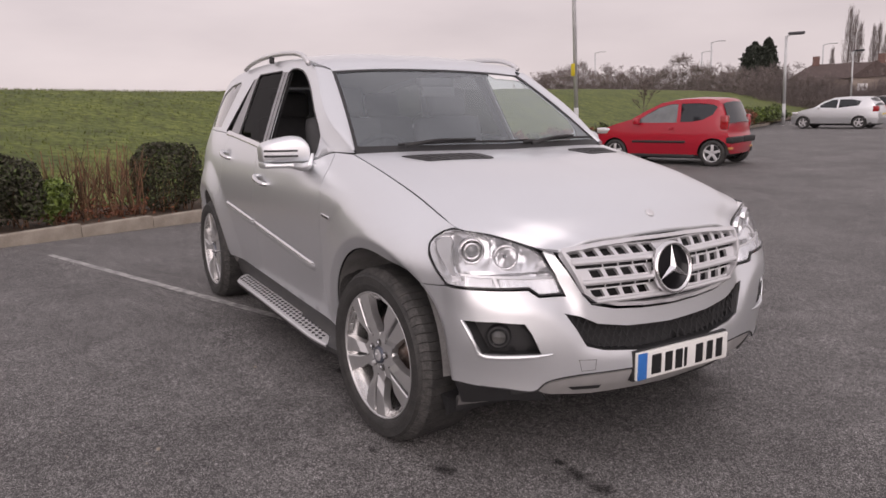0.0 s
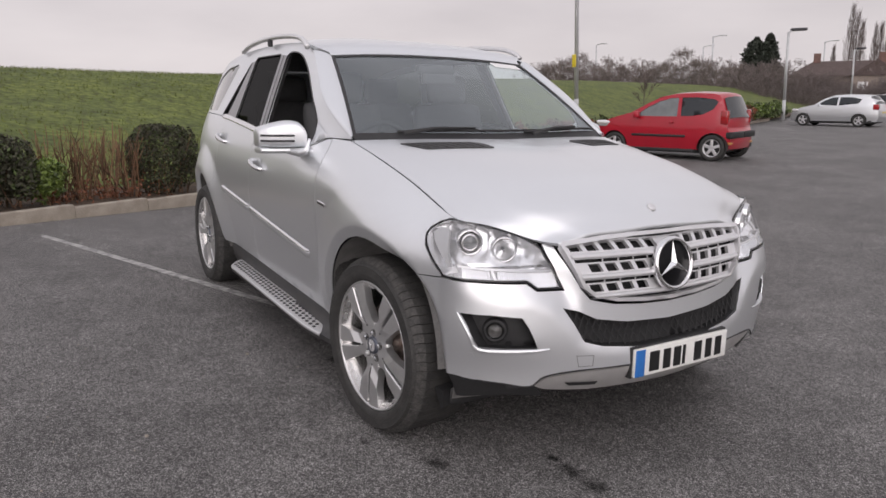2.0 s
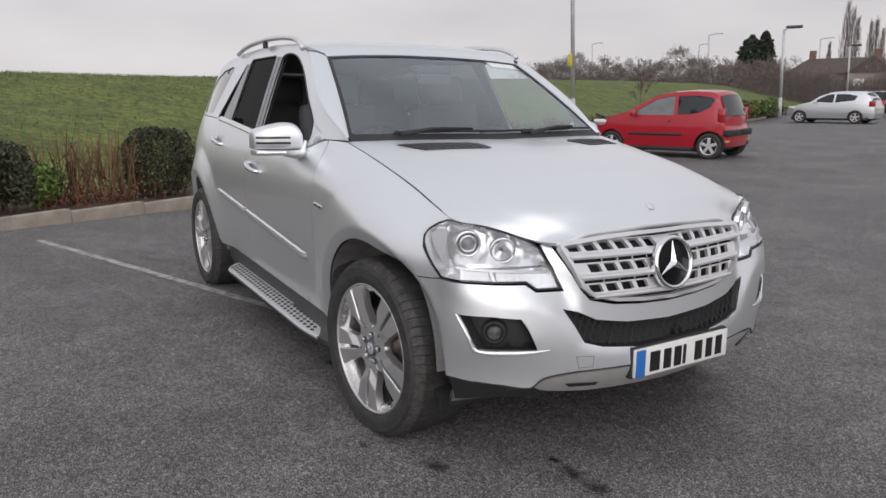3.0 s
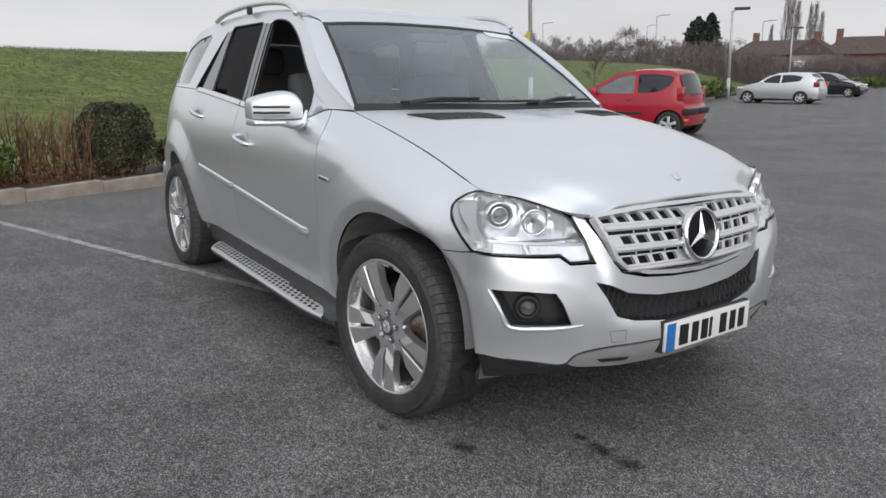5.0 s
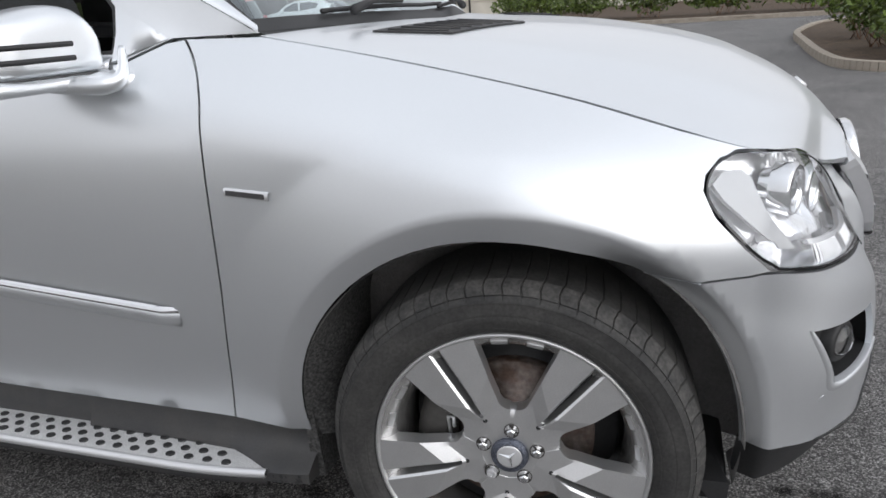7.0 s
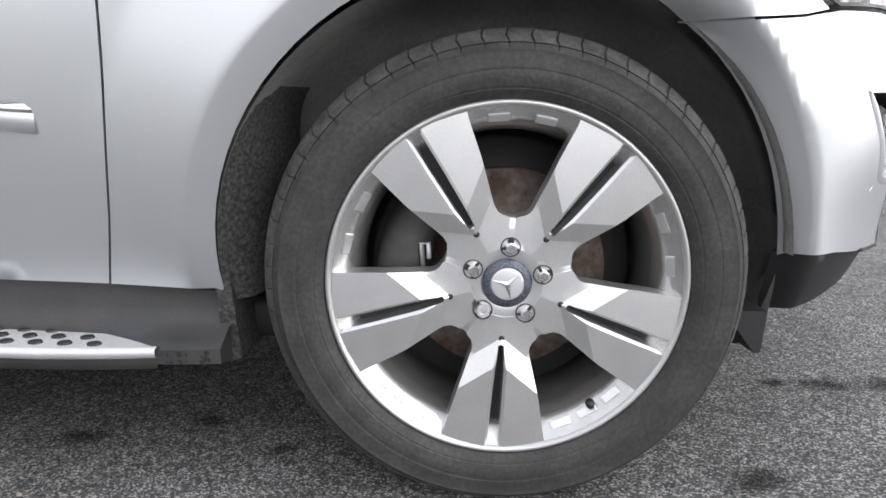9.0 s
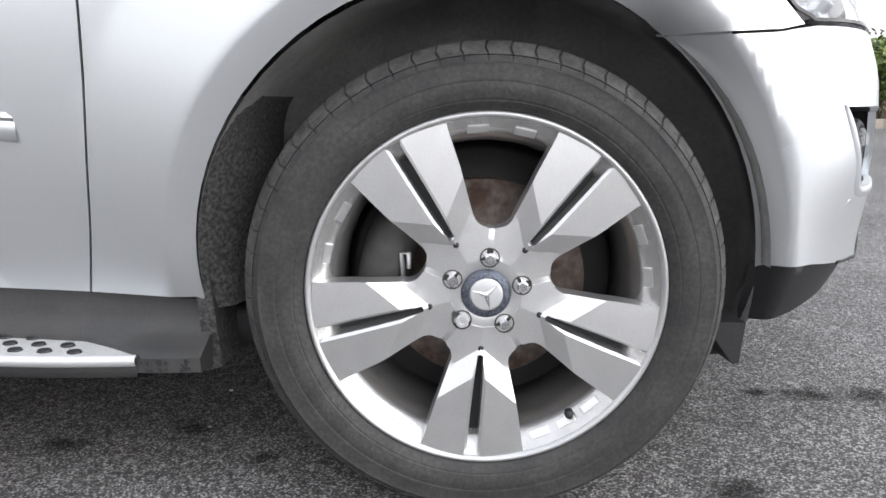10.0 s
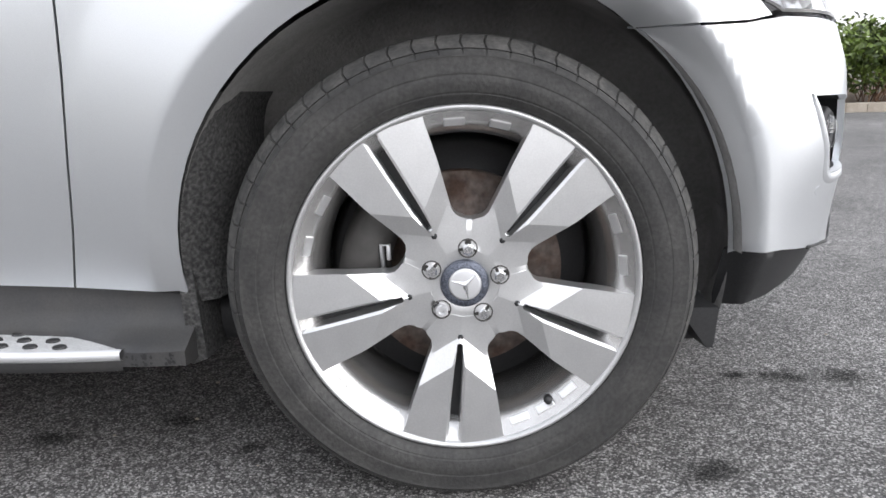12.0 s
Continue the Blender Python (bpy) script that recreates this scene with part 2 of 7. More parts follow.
MIRROR = material("mirror_glass", (0.85, 0.86, 0.87), 0.02, 1.0, fine=0.02)
REFLECTOR = material("lamp_reflector", (0.95, 0.95, 0.96), 0.14, 0.72, var=0.15, var_scale=40, bump=0.10, bump_scale=55)
AMBER = material("amber_plastic", (0.55, 0.26, 0.08), 0.3, fine=0.1)
PLATE = material("white_plate", (0.80, 0.80, 0.77), 0.35, coat=0.4, fine=0.03, fine_scale=60)
PLATE_BLUE = material("blue_band", (0.02, 0.16, 0.50), 0.35, coat=0.4, fine=0.05)
PLATE_INK = material("black_ink", (0.012, 0.012, 0.013), 0.4, fine=0.1)
WHITE = material("white_label", (0.78, 0.78, 0.78), 0.5, fine=0.05)
RED_PAINT = material("red_paint", (0.42, 0.006, 0.022), 0.32, coat=0.7, fine=0.05, fine_scale=300, var=0.15, var_scale=3)
DARK_PAINT = material("black_paint", (0.012, 0.013, 0.015), 0.25, coat=1.0, fine=0.1, var=0.2)
TAIL_RED = material("tail_lamp_red", (0.36, 0.010, 0.014), 0.12, coat=1.0, fine=0.1)
TARMAC = asphalt_material()
LINE_PAINT = material("worn_white_line", (0.50, 0.49, 0.47), 0.8, var=0.8, var_scale=14, other=(0.13, 0.13, 0.13), fine=0.3, fine_scale=120, bump=0.3)


def stain_material():
    """A soaked-in oil mark: dark in the middle, broken and fading out at its edge."""
    m = bpy.data.materials.new("oil_stain")
    m.use_nodes = True
    n, l = m.node_tree.nodes, m.node_tree.links
    b = n["Principled BSDF"]
    b.inputs["Roughness"].default_value, b.inputs["Specular IOR Level"].default_value = 0.85, 0.2
    co, ge = n.new("ShaderNodeTexCoord"), n.new("ShaderNodeNewGeometry")
    ln, mp, ns, fn, ad, th, cr = (n.new(k) for k in ("ShaderNodeVectorMath", "ShaderNodeMapRange", "ShaderNodeTexNoise", "ShaderNodeTexNoise", "ShaderNodeMath", "ShaderNodeMapRange", "ShaderNodeValToRGB"))
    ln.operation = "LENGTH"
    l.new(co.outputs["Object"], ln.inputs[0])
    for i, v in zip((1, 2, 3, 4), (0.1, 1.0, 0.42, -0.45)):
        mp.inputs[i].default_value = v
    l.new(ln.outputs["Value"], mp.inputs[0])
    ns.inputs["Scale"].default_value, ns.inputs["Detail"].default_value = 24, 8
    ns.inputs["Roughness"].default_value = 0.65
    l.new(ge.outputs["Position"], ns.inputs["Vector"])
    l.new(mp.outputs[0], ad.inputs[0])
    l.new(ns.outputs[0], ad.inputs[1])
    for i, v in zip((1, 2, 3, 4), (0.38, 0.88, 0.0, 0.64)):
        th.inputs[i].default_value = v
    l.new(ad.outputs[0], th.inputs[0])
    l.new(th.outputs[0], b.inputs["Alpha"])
    fn.inputs["Scale"].default_value = 260
    l.new(ge.outputs["Position"], fn.inputs["Vector"])
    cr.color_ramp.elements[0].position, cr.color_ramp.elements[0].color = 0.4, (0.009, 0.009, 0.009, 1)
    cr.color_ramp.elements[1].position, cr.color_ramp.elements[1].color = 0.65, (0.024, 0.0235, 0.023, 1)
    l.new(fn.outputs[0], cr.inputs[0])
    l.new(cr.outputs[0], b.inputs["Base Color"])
    return m


STAIN = stain_material()
KERB = material("concrete_kerb", (0.38, 0.335, 0.28), 0.9, var=0.6, var_scale=5, other=(0.20, 0.17, 0.135), fine=0.2, fine_scale=90, bump=0.25, bump_scale=120)
SOIL = material("leaf_litter_soil", (0.10, 0.065, 0.04), 0.95, var=0.8, var_scale=7, other=(0.05, 0.035, 0.022), fine=0.5, fine_scale=45, bump=0.8, bump_scale=40)
GRASS = material("mown_grass", (0.130, 0.158, 0.034), 0.95, var=0.85, var_scale=0.9, other=(0.060, 0.082, 0.020), fine=0.5, fine_scale=6, bump=0.9, bump_scale=25)
BLADE = material("grass_blades", (0.115, 0.135, 0.035), 0.9, island=0.45, spec=0.2)
LEAF = material("evergreen_leaf", (0.060, 0.085, 0.028), 0.5, island=0.55, spec=0.3)
LEAF_DARK = material("dark_evergreen_leaf", (0.056, 0.054, 0.036), 0.55, island=0.6, spec=0.25)
LEAF_BRIGHT = material("laurel_leaf", (0.12, 0.17, 0.035), 0.4, island=0.5, spec=0.4)
LEAF_RUST = material("russet_leaf", (0.16, 0.055, 0.025), 0.7, island=0.5)
TWIG = material("red_brown_twig", (0.160, 0.088, 0.050), 0.8, island=0.7)
# paler than BARK: distance haze is put into the colour of far twigs
HAZED_BARK = material("hazed_bare_twigs", (0.205, 0.170, 0.160), 0.9, var=0.5, var_scale=0.5, island=0.25)
BARK = material("grey_brown_bark", (0.15, 0.118, 0.105), 0.9, var=0.6, var_scale=4, island=0.2)
CONIFER = material("dark_conifer", (0.034, 0.042, 0.030), 0.8, island=0.5)
GALV = material("galvanised_steel", (0.58, 0.59, 0.60), 0.5, 0.35, var=0.4, var_scale=3)
DARK_METAL = material("dark_lamp_metal", (0.06, 0.06, 0.065), 0.5, 0.4, var=0.3)
YELLOW = material("yellow_sign", (0.70, 0.55, 0.03), 0.5, fine=0.1)
WEATHERED = material("weathered_render", (0.36, 0.30, 0.255), 0.9, var=0.4, var_scale=1.2, fine=0.15, fine_scale=20)
BRICK = material("red_brick_wall", (0.20, 0.118, 0.10), 0.9, var=0.5, var_scale=2, fine=0.3, fine_scale=14)
RENDER_WALL = material("cream_render", (0.66, 0.62, 0.54), 0.9, var=0.3, var_scale=1.5, fine=0.08, fine_scale=30)
SLATE = material("grey_slate", (0.13, 0.13, 0.135), 0.8, var=0.4, var_scale=3, fine=0.2, fine_scale=12)
ROOF_TILE = material("brown_roof_tile", (0.115, 0.085, 0.078), 0.85, var=0.5, var_scale=2.5, fine=0.25, fine_scale=8)
# reflected sky painted as a pale base, for the red car's front side windows
SKY_PANE = material("sky_toned_pane", (0.20, 0.215, 0.22), 0.10, fine=0.15, var=0.5, var_scale=4)
DARK_PANE = material("dark_window_pane", (0.03, 0.035, 0.04), 0.08, fine=0.2)


# ---- mesh helpers ----
def mesh_ob(name, bm, mat, smooth=True, sharp=None):
    me = bpy.data.meshes.new(name)
    bm.normal_update()
    if sharp is not None:
        for e in bm.edges:
            if len(e.link_faces) == 2 and e.calc_face_angle(0) > radians(sharp):
                e.smooth = False
    bm.to_mesh(me)
    bm.free()
    if smooth:
        for p in me.polygons:
            p.use_smooth = True
    me.materials.append(mat)
    return new(name, me)


def skirt(bm, d):
    """Edges of a panel turned in by d, with a crisp corner."""
    bm.normal_update()
    new_quads = []
    for e in [e for e in bm.edges if len(e.link_faces) == 1]:
        a, b = e.verts
        if e.link_faces[0].loops[0].vert is None:
            continue
        lp = e.link_loops[0]
        a, b = lp.vert, lp.link_loop_next.vert
        new_quads.append((b.co.copy(), a.co.copy(), a.co - a.normal * d, b.co - b.normal * d))
    for q in new_quads:
        bm.faces.new([bm.verts.new(p) for p in q])


def part(name, bm, mat, parent, label="", smooth=True, sharp=None, thick=0.0, m=None):
    """One mesh object under a thing or a part."""
    if thick:
        skirt(bm, thick)
    ob = mesh_ob(name, bm, mat, smooth, sharp)
    ob.parent = parent
    if m is not None:
        ob.matrix_basis = m
    if label:
        ob["label"] = label
    return ob


def thing(name, label, category, group="", kind="", at=(0, 0, 0), turn=0.0):
    ob = new(name)
    ob.empty_display_size = 0.1
    ob.matrix_basis = pose(*at, 0, 0, turn)
    return tagged(ob, label, category, group, kind)


def smoothstep(a, b, x):
    t = min(1.0, max(0.0, (x - a) / (b - a)))
    return t * t * (3 - 2 * t)


def table(rows):
    """A smooth function through (x, value) rows."""
    xs, ys = [r[0] for r in rows], [r[1] for r in rows]

    def f(x):
        if x <= xs[0]:
            return ys[0]
        if x >= xs[-1]:
            return ys[-1]
        i = max(k for k in range(len(xs) - 1) if xs[k] <= x)
        h = xs[i + 1] - xs[i]

        def slope(k):
            if k == 0 or k == len(xs) - 1:
                return (ys[min(k + 1, len(xs) - 1)] - ys[max(k - 1, 0)]) / (xs[min(k + 1, len(xs) - 1)] - xs[max(k - 1, 0)])
            return (ys[k + 1] - ys[k - 1]) / (xs[k + 1] - xs[k - 1])
        t = (x - xs[i]) / h
        a, b = slope(i) * h, slope(i + 1) * h
        return (2 * t**3 - 3 * t**2 + 1) * ys[i] + (t**3 - 2 * t**2 + t) * a + (-2 * t**3 + 3 * t**2) * ys[i + 1] + (t**3 - t**2) * b
    return f


def spline(pts, n=8, closed=False):
    """Points along a smooth curve through pts."""
    pts = [Vector(p) for p in pts]
    out, m = [], len(pts)
    for i in range(m if closed else m - 1):
        p0 = pts[(i - 1) % m] if closed or i else pts[0]
        p1, p2 = pts[i], pts[(i + 1) % m]
        p3 = pts[(i + 2) % m] if closed or i + 2 < m else pts[-1]
        for k in range(n):
            t = k / n
            out.append(0.5 * (2 * p1 + (p2 - p0) * t + (2 * p0 - 5 * p1 + 4 * p2 - p3) * t * t + (3 * p1 - p0 - 3 * p2 + p3) * t**3))
    if not closed:
        out.append(pts[-1])
    return out


def dense(poly, step):
    """A closed outline with no edge longer than step."""
    out = []
    for a, b in zip(poly, [*poly[1:], poly[0]]):
        a, b = Vector(a), Vector(b)
        k = max(1, math.ceil((b - a).length / step))
        out += [a.lerp(b, i / k) for i in range(k)]
    return out


def inside(p, poly):
    c, n = False, len(poly)
    for i in range(n):
        a, b = poly[i], poly[i - 1]
        if (a[1] > p[1]) != (b[1] > p[1]) and p[0] < (b[0] - a[0]) * (p[1] - a[1]) / (b[1] - a[1]) + a[0]:
            c = not c
    return c


def shrink(poly, d):
    """The outline moved inwards by d."""
    n = len(poly)
    area = sum(poly[i - 1][0] * poly[i][1] - poly[i][0] * poly[i - 1][1] for i in range(n))
    s = 1 if area > 0 else -1
    out = []
    for i in range(n):
        a, b, c = Vector(poly[i - 1]), Vector(poly[i]), Vector(poly[(i + 1) % n])
        e, f = b - a, c - b
        if e.length < 1e-9 or f.length < 1e-9:
            out.append(b)
            continue
        e, f = e.normalized(), f.normalized()
        nrm = Vector((-e.y - f.y, e.x + f.x))
        k = max(0.5, 1 + e.dot(f))
        out.append(b + nrm * (s * d / k))
    return out


def sheet(outer, put, step=0.03, holes=(), gap=0.0, flip=False, lines=()):
    """A panel: an outline with holes in a plane of two numbers, laid on a surface by put(a, b)."""
    from mathutils.geometry import delaunay_2d_cdt
    outer = [Vector(p[:2]) for p in outer]
    if gap:
        outer = shrink(outer, gap)
    loops = [dense(outer, step)] + [dense([Vector(p[:2]) for p in h], step) for h in holes]
    verts, edges = [], []
    for lp in loops:
        k = len(verts)
        verts += lp
        edges += [(k + i, k + (i + 1) % len(lp)) for i in range(len(lp))]
    for ln in lines:
        k, m = len(verts), 10
        a, b = Vector(ln[0]), Vector(ln[1])
        verts += [a.lerp(b, i / m) for i in range(m + 1)]
        edges += [(k + i, k + i + 1) for i in range(m)]
    xs, ys = [v.x for v in loops[0]], [v.y for v in loops[0]]
    nx, ny = int((max(xs) - min(xs)) / step) + 1, int((max(ys) - min(ys)) / step) + 1
    rim = verts[:]
    for i in range(nx + 1):
        for j in range(ny + 1):
            p = Vector((min(xs) + (i + 0.5 * (j % 2)) * step, min(ys) + j * step))
            if inside(p, loops[0]) and not any(inside(p, h) for h in loops[1:]):
                if min((p - q).length_squared for q in rim) > (0.45 * step) ** 2:
                    verts.append(p)
    co, _, faces, *_ = delaunay_2d_cdt(verts, edges, [], 0, 1e-5)
    bm = bmesh.new()
    vs = [bm.verts.new(put(p.x, p.y)) for p in co]
    for f in faces:
        c = (co[f[0]] + co[f[1]] + co[f[2]]) / 3
        if inside(c, loops[0]) and not any(inside(c, h) for h in loops[1:]):
            try:
                bm.faces.new([vs[i] for i in (reversed(f) if flip else f)])
            except ValueError:
                pass
    for v in [v for v in bm.verts if not v.link_faces]:
        bm.verts.remove(v)
    return bm


def grid(rows, bm=None, close=False):
    """Quads between rows of points."""
    bm = bm or bmesh.new()
    rows = list(rows)
    vs = [[bm.verts.new(p) for p in r] for r in rows]
    for a, b in zip(vs, vs[1:]):
        k = len(a)
        for i in range(k if close else k - 1):
            bm.faces.new((a[i], a[(i + 1) % k], b[(i + 1) % k], b[i]))
    return bm


def lathe(profile, segments=96, bm=None):
    """A profile of (radius, along) turned about the y axis."""
    bm = bm or bmesh.new()
    rows = [[(r * math.sin(2 * math.pi * i / segments), a, r * math.cos(2 * math.pi * i / segments)) for i in range(segments)] for r, a in profile]
    return grid(rows, bm, close=True)


def tube(pts, radius, sides=8, bm=None, caps=True):
    """A round bar along points; radius a number or one per point."""
    bm = bm or bmesh.new()
    pts = [Vector(p) for p in pts]
    rad = radius if isinstance(radius, (list, tuple)) else [radius] * len(pts)
    rows, ref = [], None
    for i, p in enumerate(pts):
        d = (pts[min(i + 1, len(pts) - 1)] - pts[max(i - 1, 0)]).normalized()
        if ref is None:
            ref = d.orthogonal().normalized()
        ref = (ref - d * ref.dot(d)).normalized()
        o = d.cross(ref)
        rows.append([bm.verts.new(p + (ref * math.cos(2 * math.pi * k / sides) + o * math.sin(2 * math.pi * k / sides)) * rad[i]) for k in range(sides)])
    for a, b in zip(rows, rows[1:]):
        for k in range(sides):
            bm.faces.new((a[k], a[(k + 1) % sides], b[(k + 1) % sides], b[k]))
    if caps and sides > 2:
        bm.faces.new(list(reversed(rows[0])))
        bm.faces.new(rows[-1])
    return bm


def box(lo, hi, bm=None, bevel=0.0, m=None):
    """A block between two corners with rounded edges."""
    own = bmesh.new()
    bmesh.ops.create_cube(own, size=1)
    for v in own.verts:
        v.co = Vector([(a + b) / 2 + c * (b - a) for a, b, c in zip(lo, hi, v.co)])
    if bevel:
        bmesh.ops.bevel(own, geom=own.edges[:], offset=bevel, segments=2, affect="EDGES", profile=0.6)
    if m is not None:
        bmesh.ops.transform(own, matrix=m, verts=own.verts)
    if bm is None:
        return own
    k = {v: bm.verts.new(v.co) for v in own.verts}
    for f in own.faces:
        bm.faces.new([k[v] for v in f.verts])
    own.free()
    return bm


def prism(poly, depth, put, bm=None):
    """An outline pushed to a depth: put(a, b, d)."""
    bm = bm or bmesh.new()
    lo = [bm.verts.new(put(a, b, 0)) for a, b in poly]
    hi = [bm.verts.new(put(a, b, depth)) for a, b in poly]
    n = len(poly)
    for i in range(n):
        bm.faces.new((lo[i], lo[(i + 1) % n], hi[(i + 1) % n], hi[i]))
    bm.faces.new(list(reversed(lo)))
    bm.faces.new(hi)
    return bm


def flip_x(bm):
    """The mirror image across the car's middle (y to minus y)."""
    out = bmesh.new()
    k = {v: out.verts.new((v.co.x, -v.co.y, v.co.z)) for v in bm.verts}
    for f in bm.faces:
        out.faces.new([k[v] for v in reversed(f.verts)])
    return out


def both(name, bm, mat, parent, label="", smooth=True, sharp=None, thick=0.0):
    """A part on the car's right side and its mirror image on the left."""
    other = flip_x(bm)
    a = part(name, bm, mat, parent, label, smooth, sharp, thick)
    b = part(name, other, mat, parent, label, smooth, sharp, thick)
    return a, b

# ---- the silver car: x ahead, y to its left, z up, front axle at x = 0 ----
HUB, TRACK_Y, BASE = 0.36, 0.93, 2.915
LEAN, FALL = radians(1.1), radians(2.2)
side_w = table([(0.15, 0.83), (0.30, 0.868), (0.40, 0.892), (0.55, 0.922), (0.70, 0.941), (0.85, 0.951), (0.97, 0.948), (1.08, 0.930), (1.19, 0.897)])
edge_z = table([(-0.60, 1.196), (-0.51, 1.184), (-0.2, 1.121), (0.1, 1.048), (0.3, 0.985), (0.41, 0.952), (0.46, 0.93)])


def flare(x, z, cx, front):
    """How far the wheel arch stands out: a soft bulge, and a flat band with a crisp outer edge."""
    r = math.hypot(x - cx, z - HUB)
    k = 0.030 * max(0.0, 1 - (r - 0.508) / 0.17) ** 1.08 if r > 0.508 else 0.030 - 0.40 * (0.508 - max(r, 0.43))
    if not front:
        k *= 1.55
    else:
        k *= 1 - 0.8 * smoothstep(0.20, 0.44, x)
    return k * smoothstep(0.15, 0.45, z)


def band_rim(z):
    return 0.478 + 0.030 * smoothstep(0.42, 0.76, z)


def band_in(x, z):
    """How far the band ahead of the front arch turns in towards the wheel."""
    return max(0.0, band_rim(z) - max(0.43, math.hypot(x, z - HUB))) * smoothstep(0.1, 0.25, x) * (1 - smoothstep(0.72, 0.90, z)) if x > 0.1 else 0.0


def half_width(x, z):
    """How far the car's side stands from its middle."""
    if z > 1.19:
        w = 0.897 - 0.41 * (z - 1.19) - 0.03 * (z - 1.19) ** 2
    else:
        k = smoothstep(0.05, 0.36, x)
        w = side_w(z + (max(z, 0.68) - z) * k)
    if x > 0:
        w -= 0.26 * x ** 1.5
    if x < -2.65:
        w -= 0.16 * (x + 2.65) ** 2
    if x > -1.0:
        d = max(0.0, min(1.0, (edge_z(x) - z) / 0.19))
        wing = 0.792 + (w - 0.792) * (1 - (1 - d) ** 2)
        w = wing + (w - wing) * smoothstep(-0.52, -1.0, x)
    return w + flare(x, z, 0, True) + flare(x, z, -BASE, False) - band_in(x, z)


front_d = table([(0.20, 0.31), (0.34, 0.345), (0.40, 0.348), (0.45, 0.344), (0.50, 0.336), (0.56, 0.324), (0.62, 0.314), (0.68, 0.304),
                 (0.75, 0.294), (0.80, 0.284), (0.86, 0.25), (0.90, 0.22), (0.95, 0.175)])


# the line where the bumper's upper shelf and the lip round the mouth turn back from its face
SHELF = [(0.96, 0.695), (0.84, 0.693), (0.765, 0.688), (0.66, 0.680), (0.605, 0.670), (0.55, 0.643), (0.495, 0.577), (0.45, 0.512), (0.40, 0.492), (0.30, 0.480), (0.0, 0.474)]
square = lambda z: 0.8 + 0.34 * smoothstep(0.58, 0.38, z)


def set_back(y, z):
    """How far the nose turns back above the shelf line."""
    best, side = 9.0, 0.0
    for (ay, az), (by, bz) in zip(SHELF, SHELF[1:]):
        dy, dz = by - ay, bz - az
        t = max(0.0, min(1.0, ((y - ay) * dy + (z - az) * dz) / (dy * dy + dz * dz)))
        d = math.hypot(y - ay - t * dy, z - az - t * dz)
        if d < best:
            best, side = d, dy * (z - az) - dz * (y - ay)
    if side > 0:
        return 0.0
    k = smoothstep(0.425, 0.52, y)
    return min(best * (0.30 + 0.22 * k), 0.016 + 0.056 * k)


def nose(q, z, deep=0.0):
    """The front of the body: q runs from the middle (0) to the side (1) and back along it, to the right where positive."""
    s, q = (-1 if q >= 0 else 1), abs(q)
    if q <= 1:
        a = q * math.pi / 2
        w = half_width(0.44, z) + band_in(0.44, z)
        y = w * math.sin(a) ** 0.909 if q > 0 else 0
        d = front_d(z) - set_back(y, z) * (1 - smoothstep(0.80, 0.92, y))
        x = 0.44 + d * max(0.0, math.cos(a)) ** square(z)
        return (x - deep * math.cos(a), s * (y - band_in(x, z) - deep * math.sin(a)), z)
    x = 0.44 - (q - 1) * 0.5
    return (x, s * (half_width(x, z) - deep), z)


def nq(y, z):
    """The q at a distance y from the middle."""
    return math.asin(min(1, (y / (half_width(0.44, z) + band_in(0.44, z))) ** 1.1)) * 2 / math.pi


def nx(x):
    return 1 + (0.44 - x) / 0.5


def lay_side(x, z):
    return (x, -half_width(x, z), z)


def arch(cx, a0, a1, n=20, r=0.456):
    """Points of a wheel arch's lip; angles in degrees from straight ahead."""
    out = []
    for i in range(n + 1):
        a = a0 + (a1 - a0) * i / n
        k = r - (0.024 * (1 - smoothstep(0, 56, a)) if cx == 0 else 0) + (0.006 * smoothstep(80, 120, a) if cx == 0 else 0)
        out.append((cx + k * math.cos(radians(a)), HUB + k * math.sin(radians(a))))
    return out


car = thing("car", "silver metallic five-door off-road estate car parked on worn tarmac", "car")
car.matrix_basis = Matrix.Translation((0, -0.93, 0)) @ Matrix.Rotation(-LEAN, 4, "X") @ Matrix.Translation((0, 0.93, 0))

# side panels
GAP_A = [(-0.662, 0.338), (-0.632, 0.45), (-0.612, 0.563), (-0.597, 0.68), (-0.586, 0.80), (-0.580, 0.94), (-0.583, 1.045), (-0.604, 1.107), (-0.634, 1.152), (-0.664, 1.187)]
GAP_B = [(-1.735, 0.372), (-1.722, 0.55), (-1.707, 0.74), (-1.695, 0.90), (-1.678, 1.05), (-1.640, 1.19)]
GAP_C = [(-2.455, 0.40), *arch(-BASE, 5, 46, 8), (-2.53, 0.80), (-2.47, 1.0), (-2.43, 1.238)]
belt = table([(-3.7, 1.27), (-3.0, 1.262), (-2.5, 1.248), (-2.0, 1.212), (-1.5, 1.172), (-1.1, 1.150), (-0.78, 1.148), (-0.69, 1.186)])
gap_a = [p.to_2d() for p in spline([(*p, 0) for p in GAP_A], 4)]
gap_b = [p.to_2d() for p in spline([(*p, 0) for p in GAP_B], 4)]
top_edge = [(-0.51 + 0.92 * i / 16, edge_z(-0.51 + 0.92 * i / 16)) for i in range(17)]
lamp_side = [(0.365, 0.938), (0.343, 0.915), (0.340, 0.893), (0.36, 0.852), (0.41, 0.797), (0.457, 0.752)]
seam = [(0.42, 0.744), (0.34, 0.739), (0.245, 0.739)]
wing_poly = [*gap_a, *top_edge, *lamp_side, *seam, *arch(0, 56, 184, 26), (-0.478, 0.335)]
arc = lambda r: [(r * math.cos(radians(a)), HUB + r * math.sin(radians(a))) for a in range(58, 184, 3)]
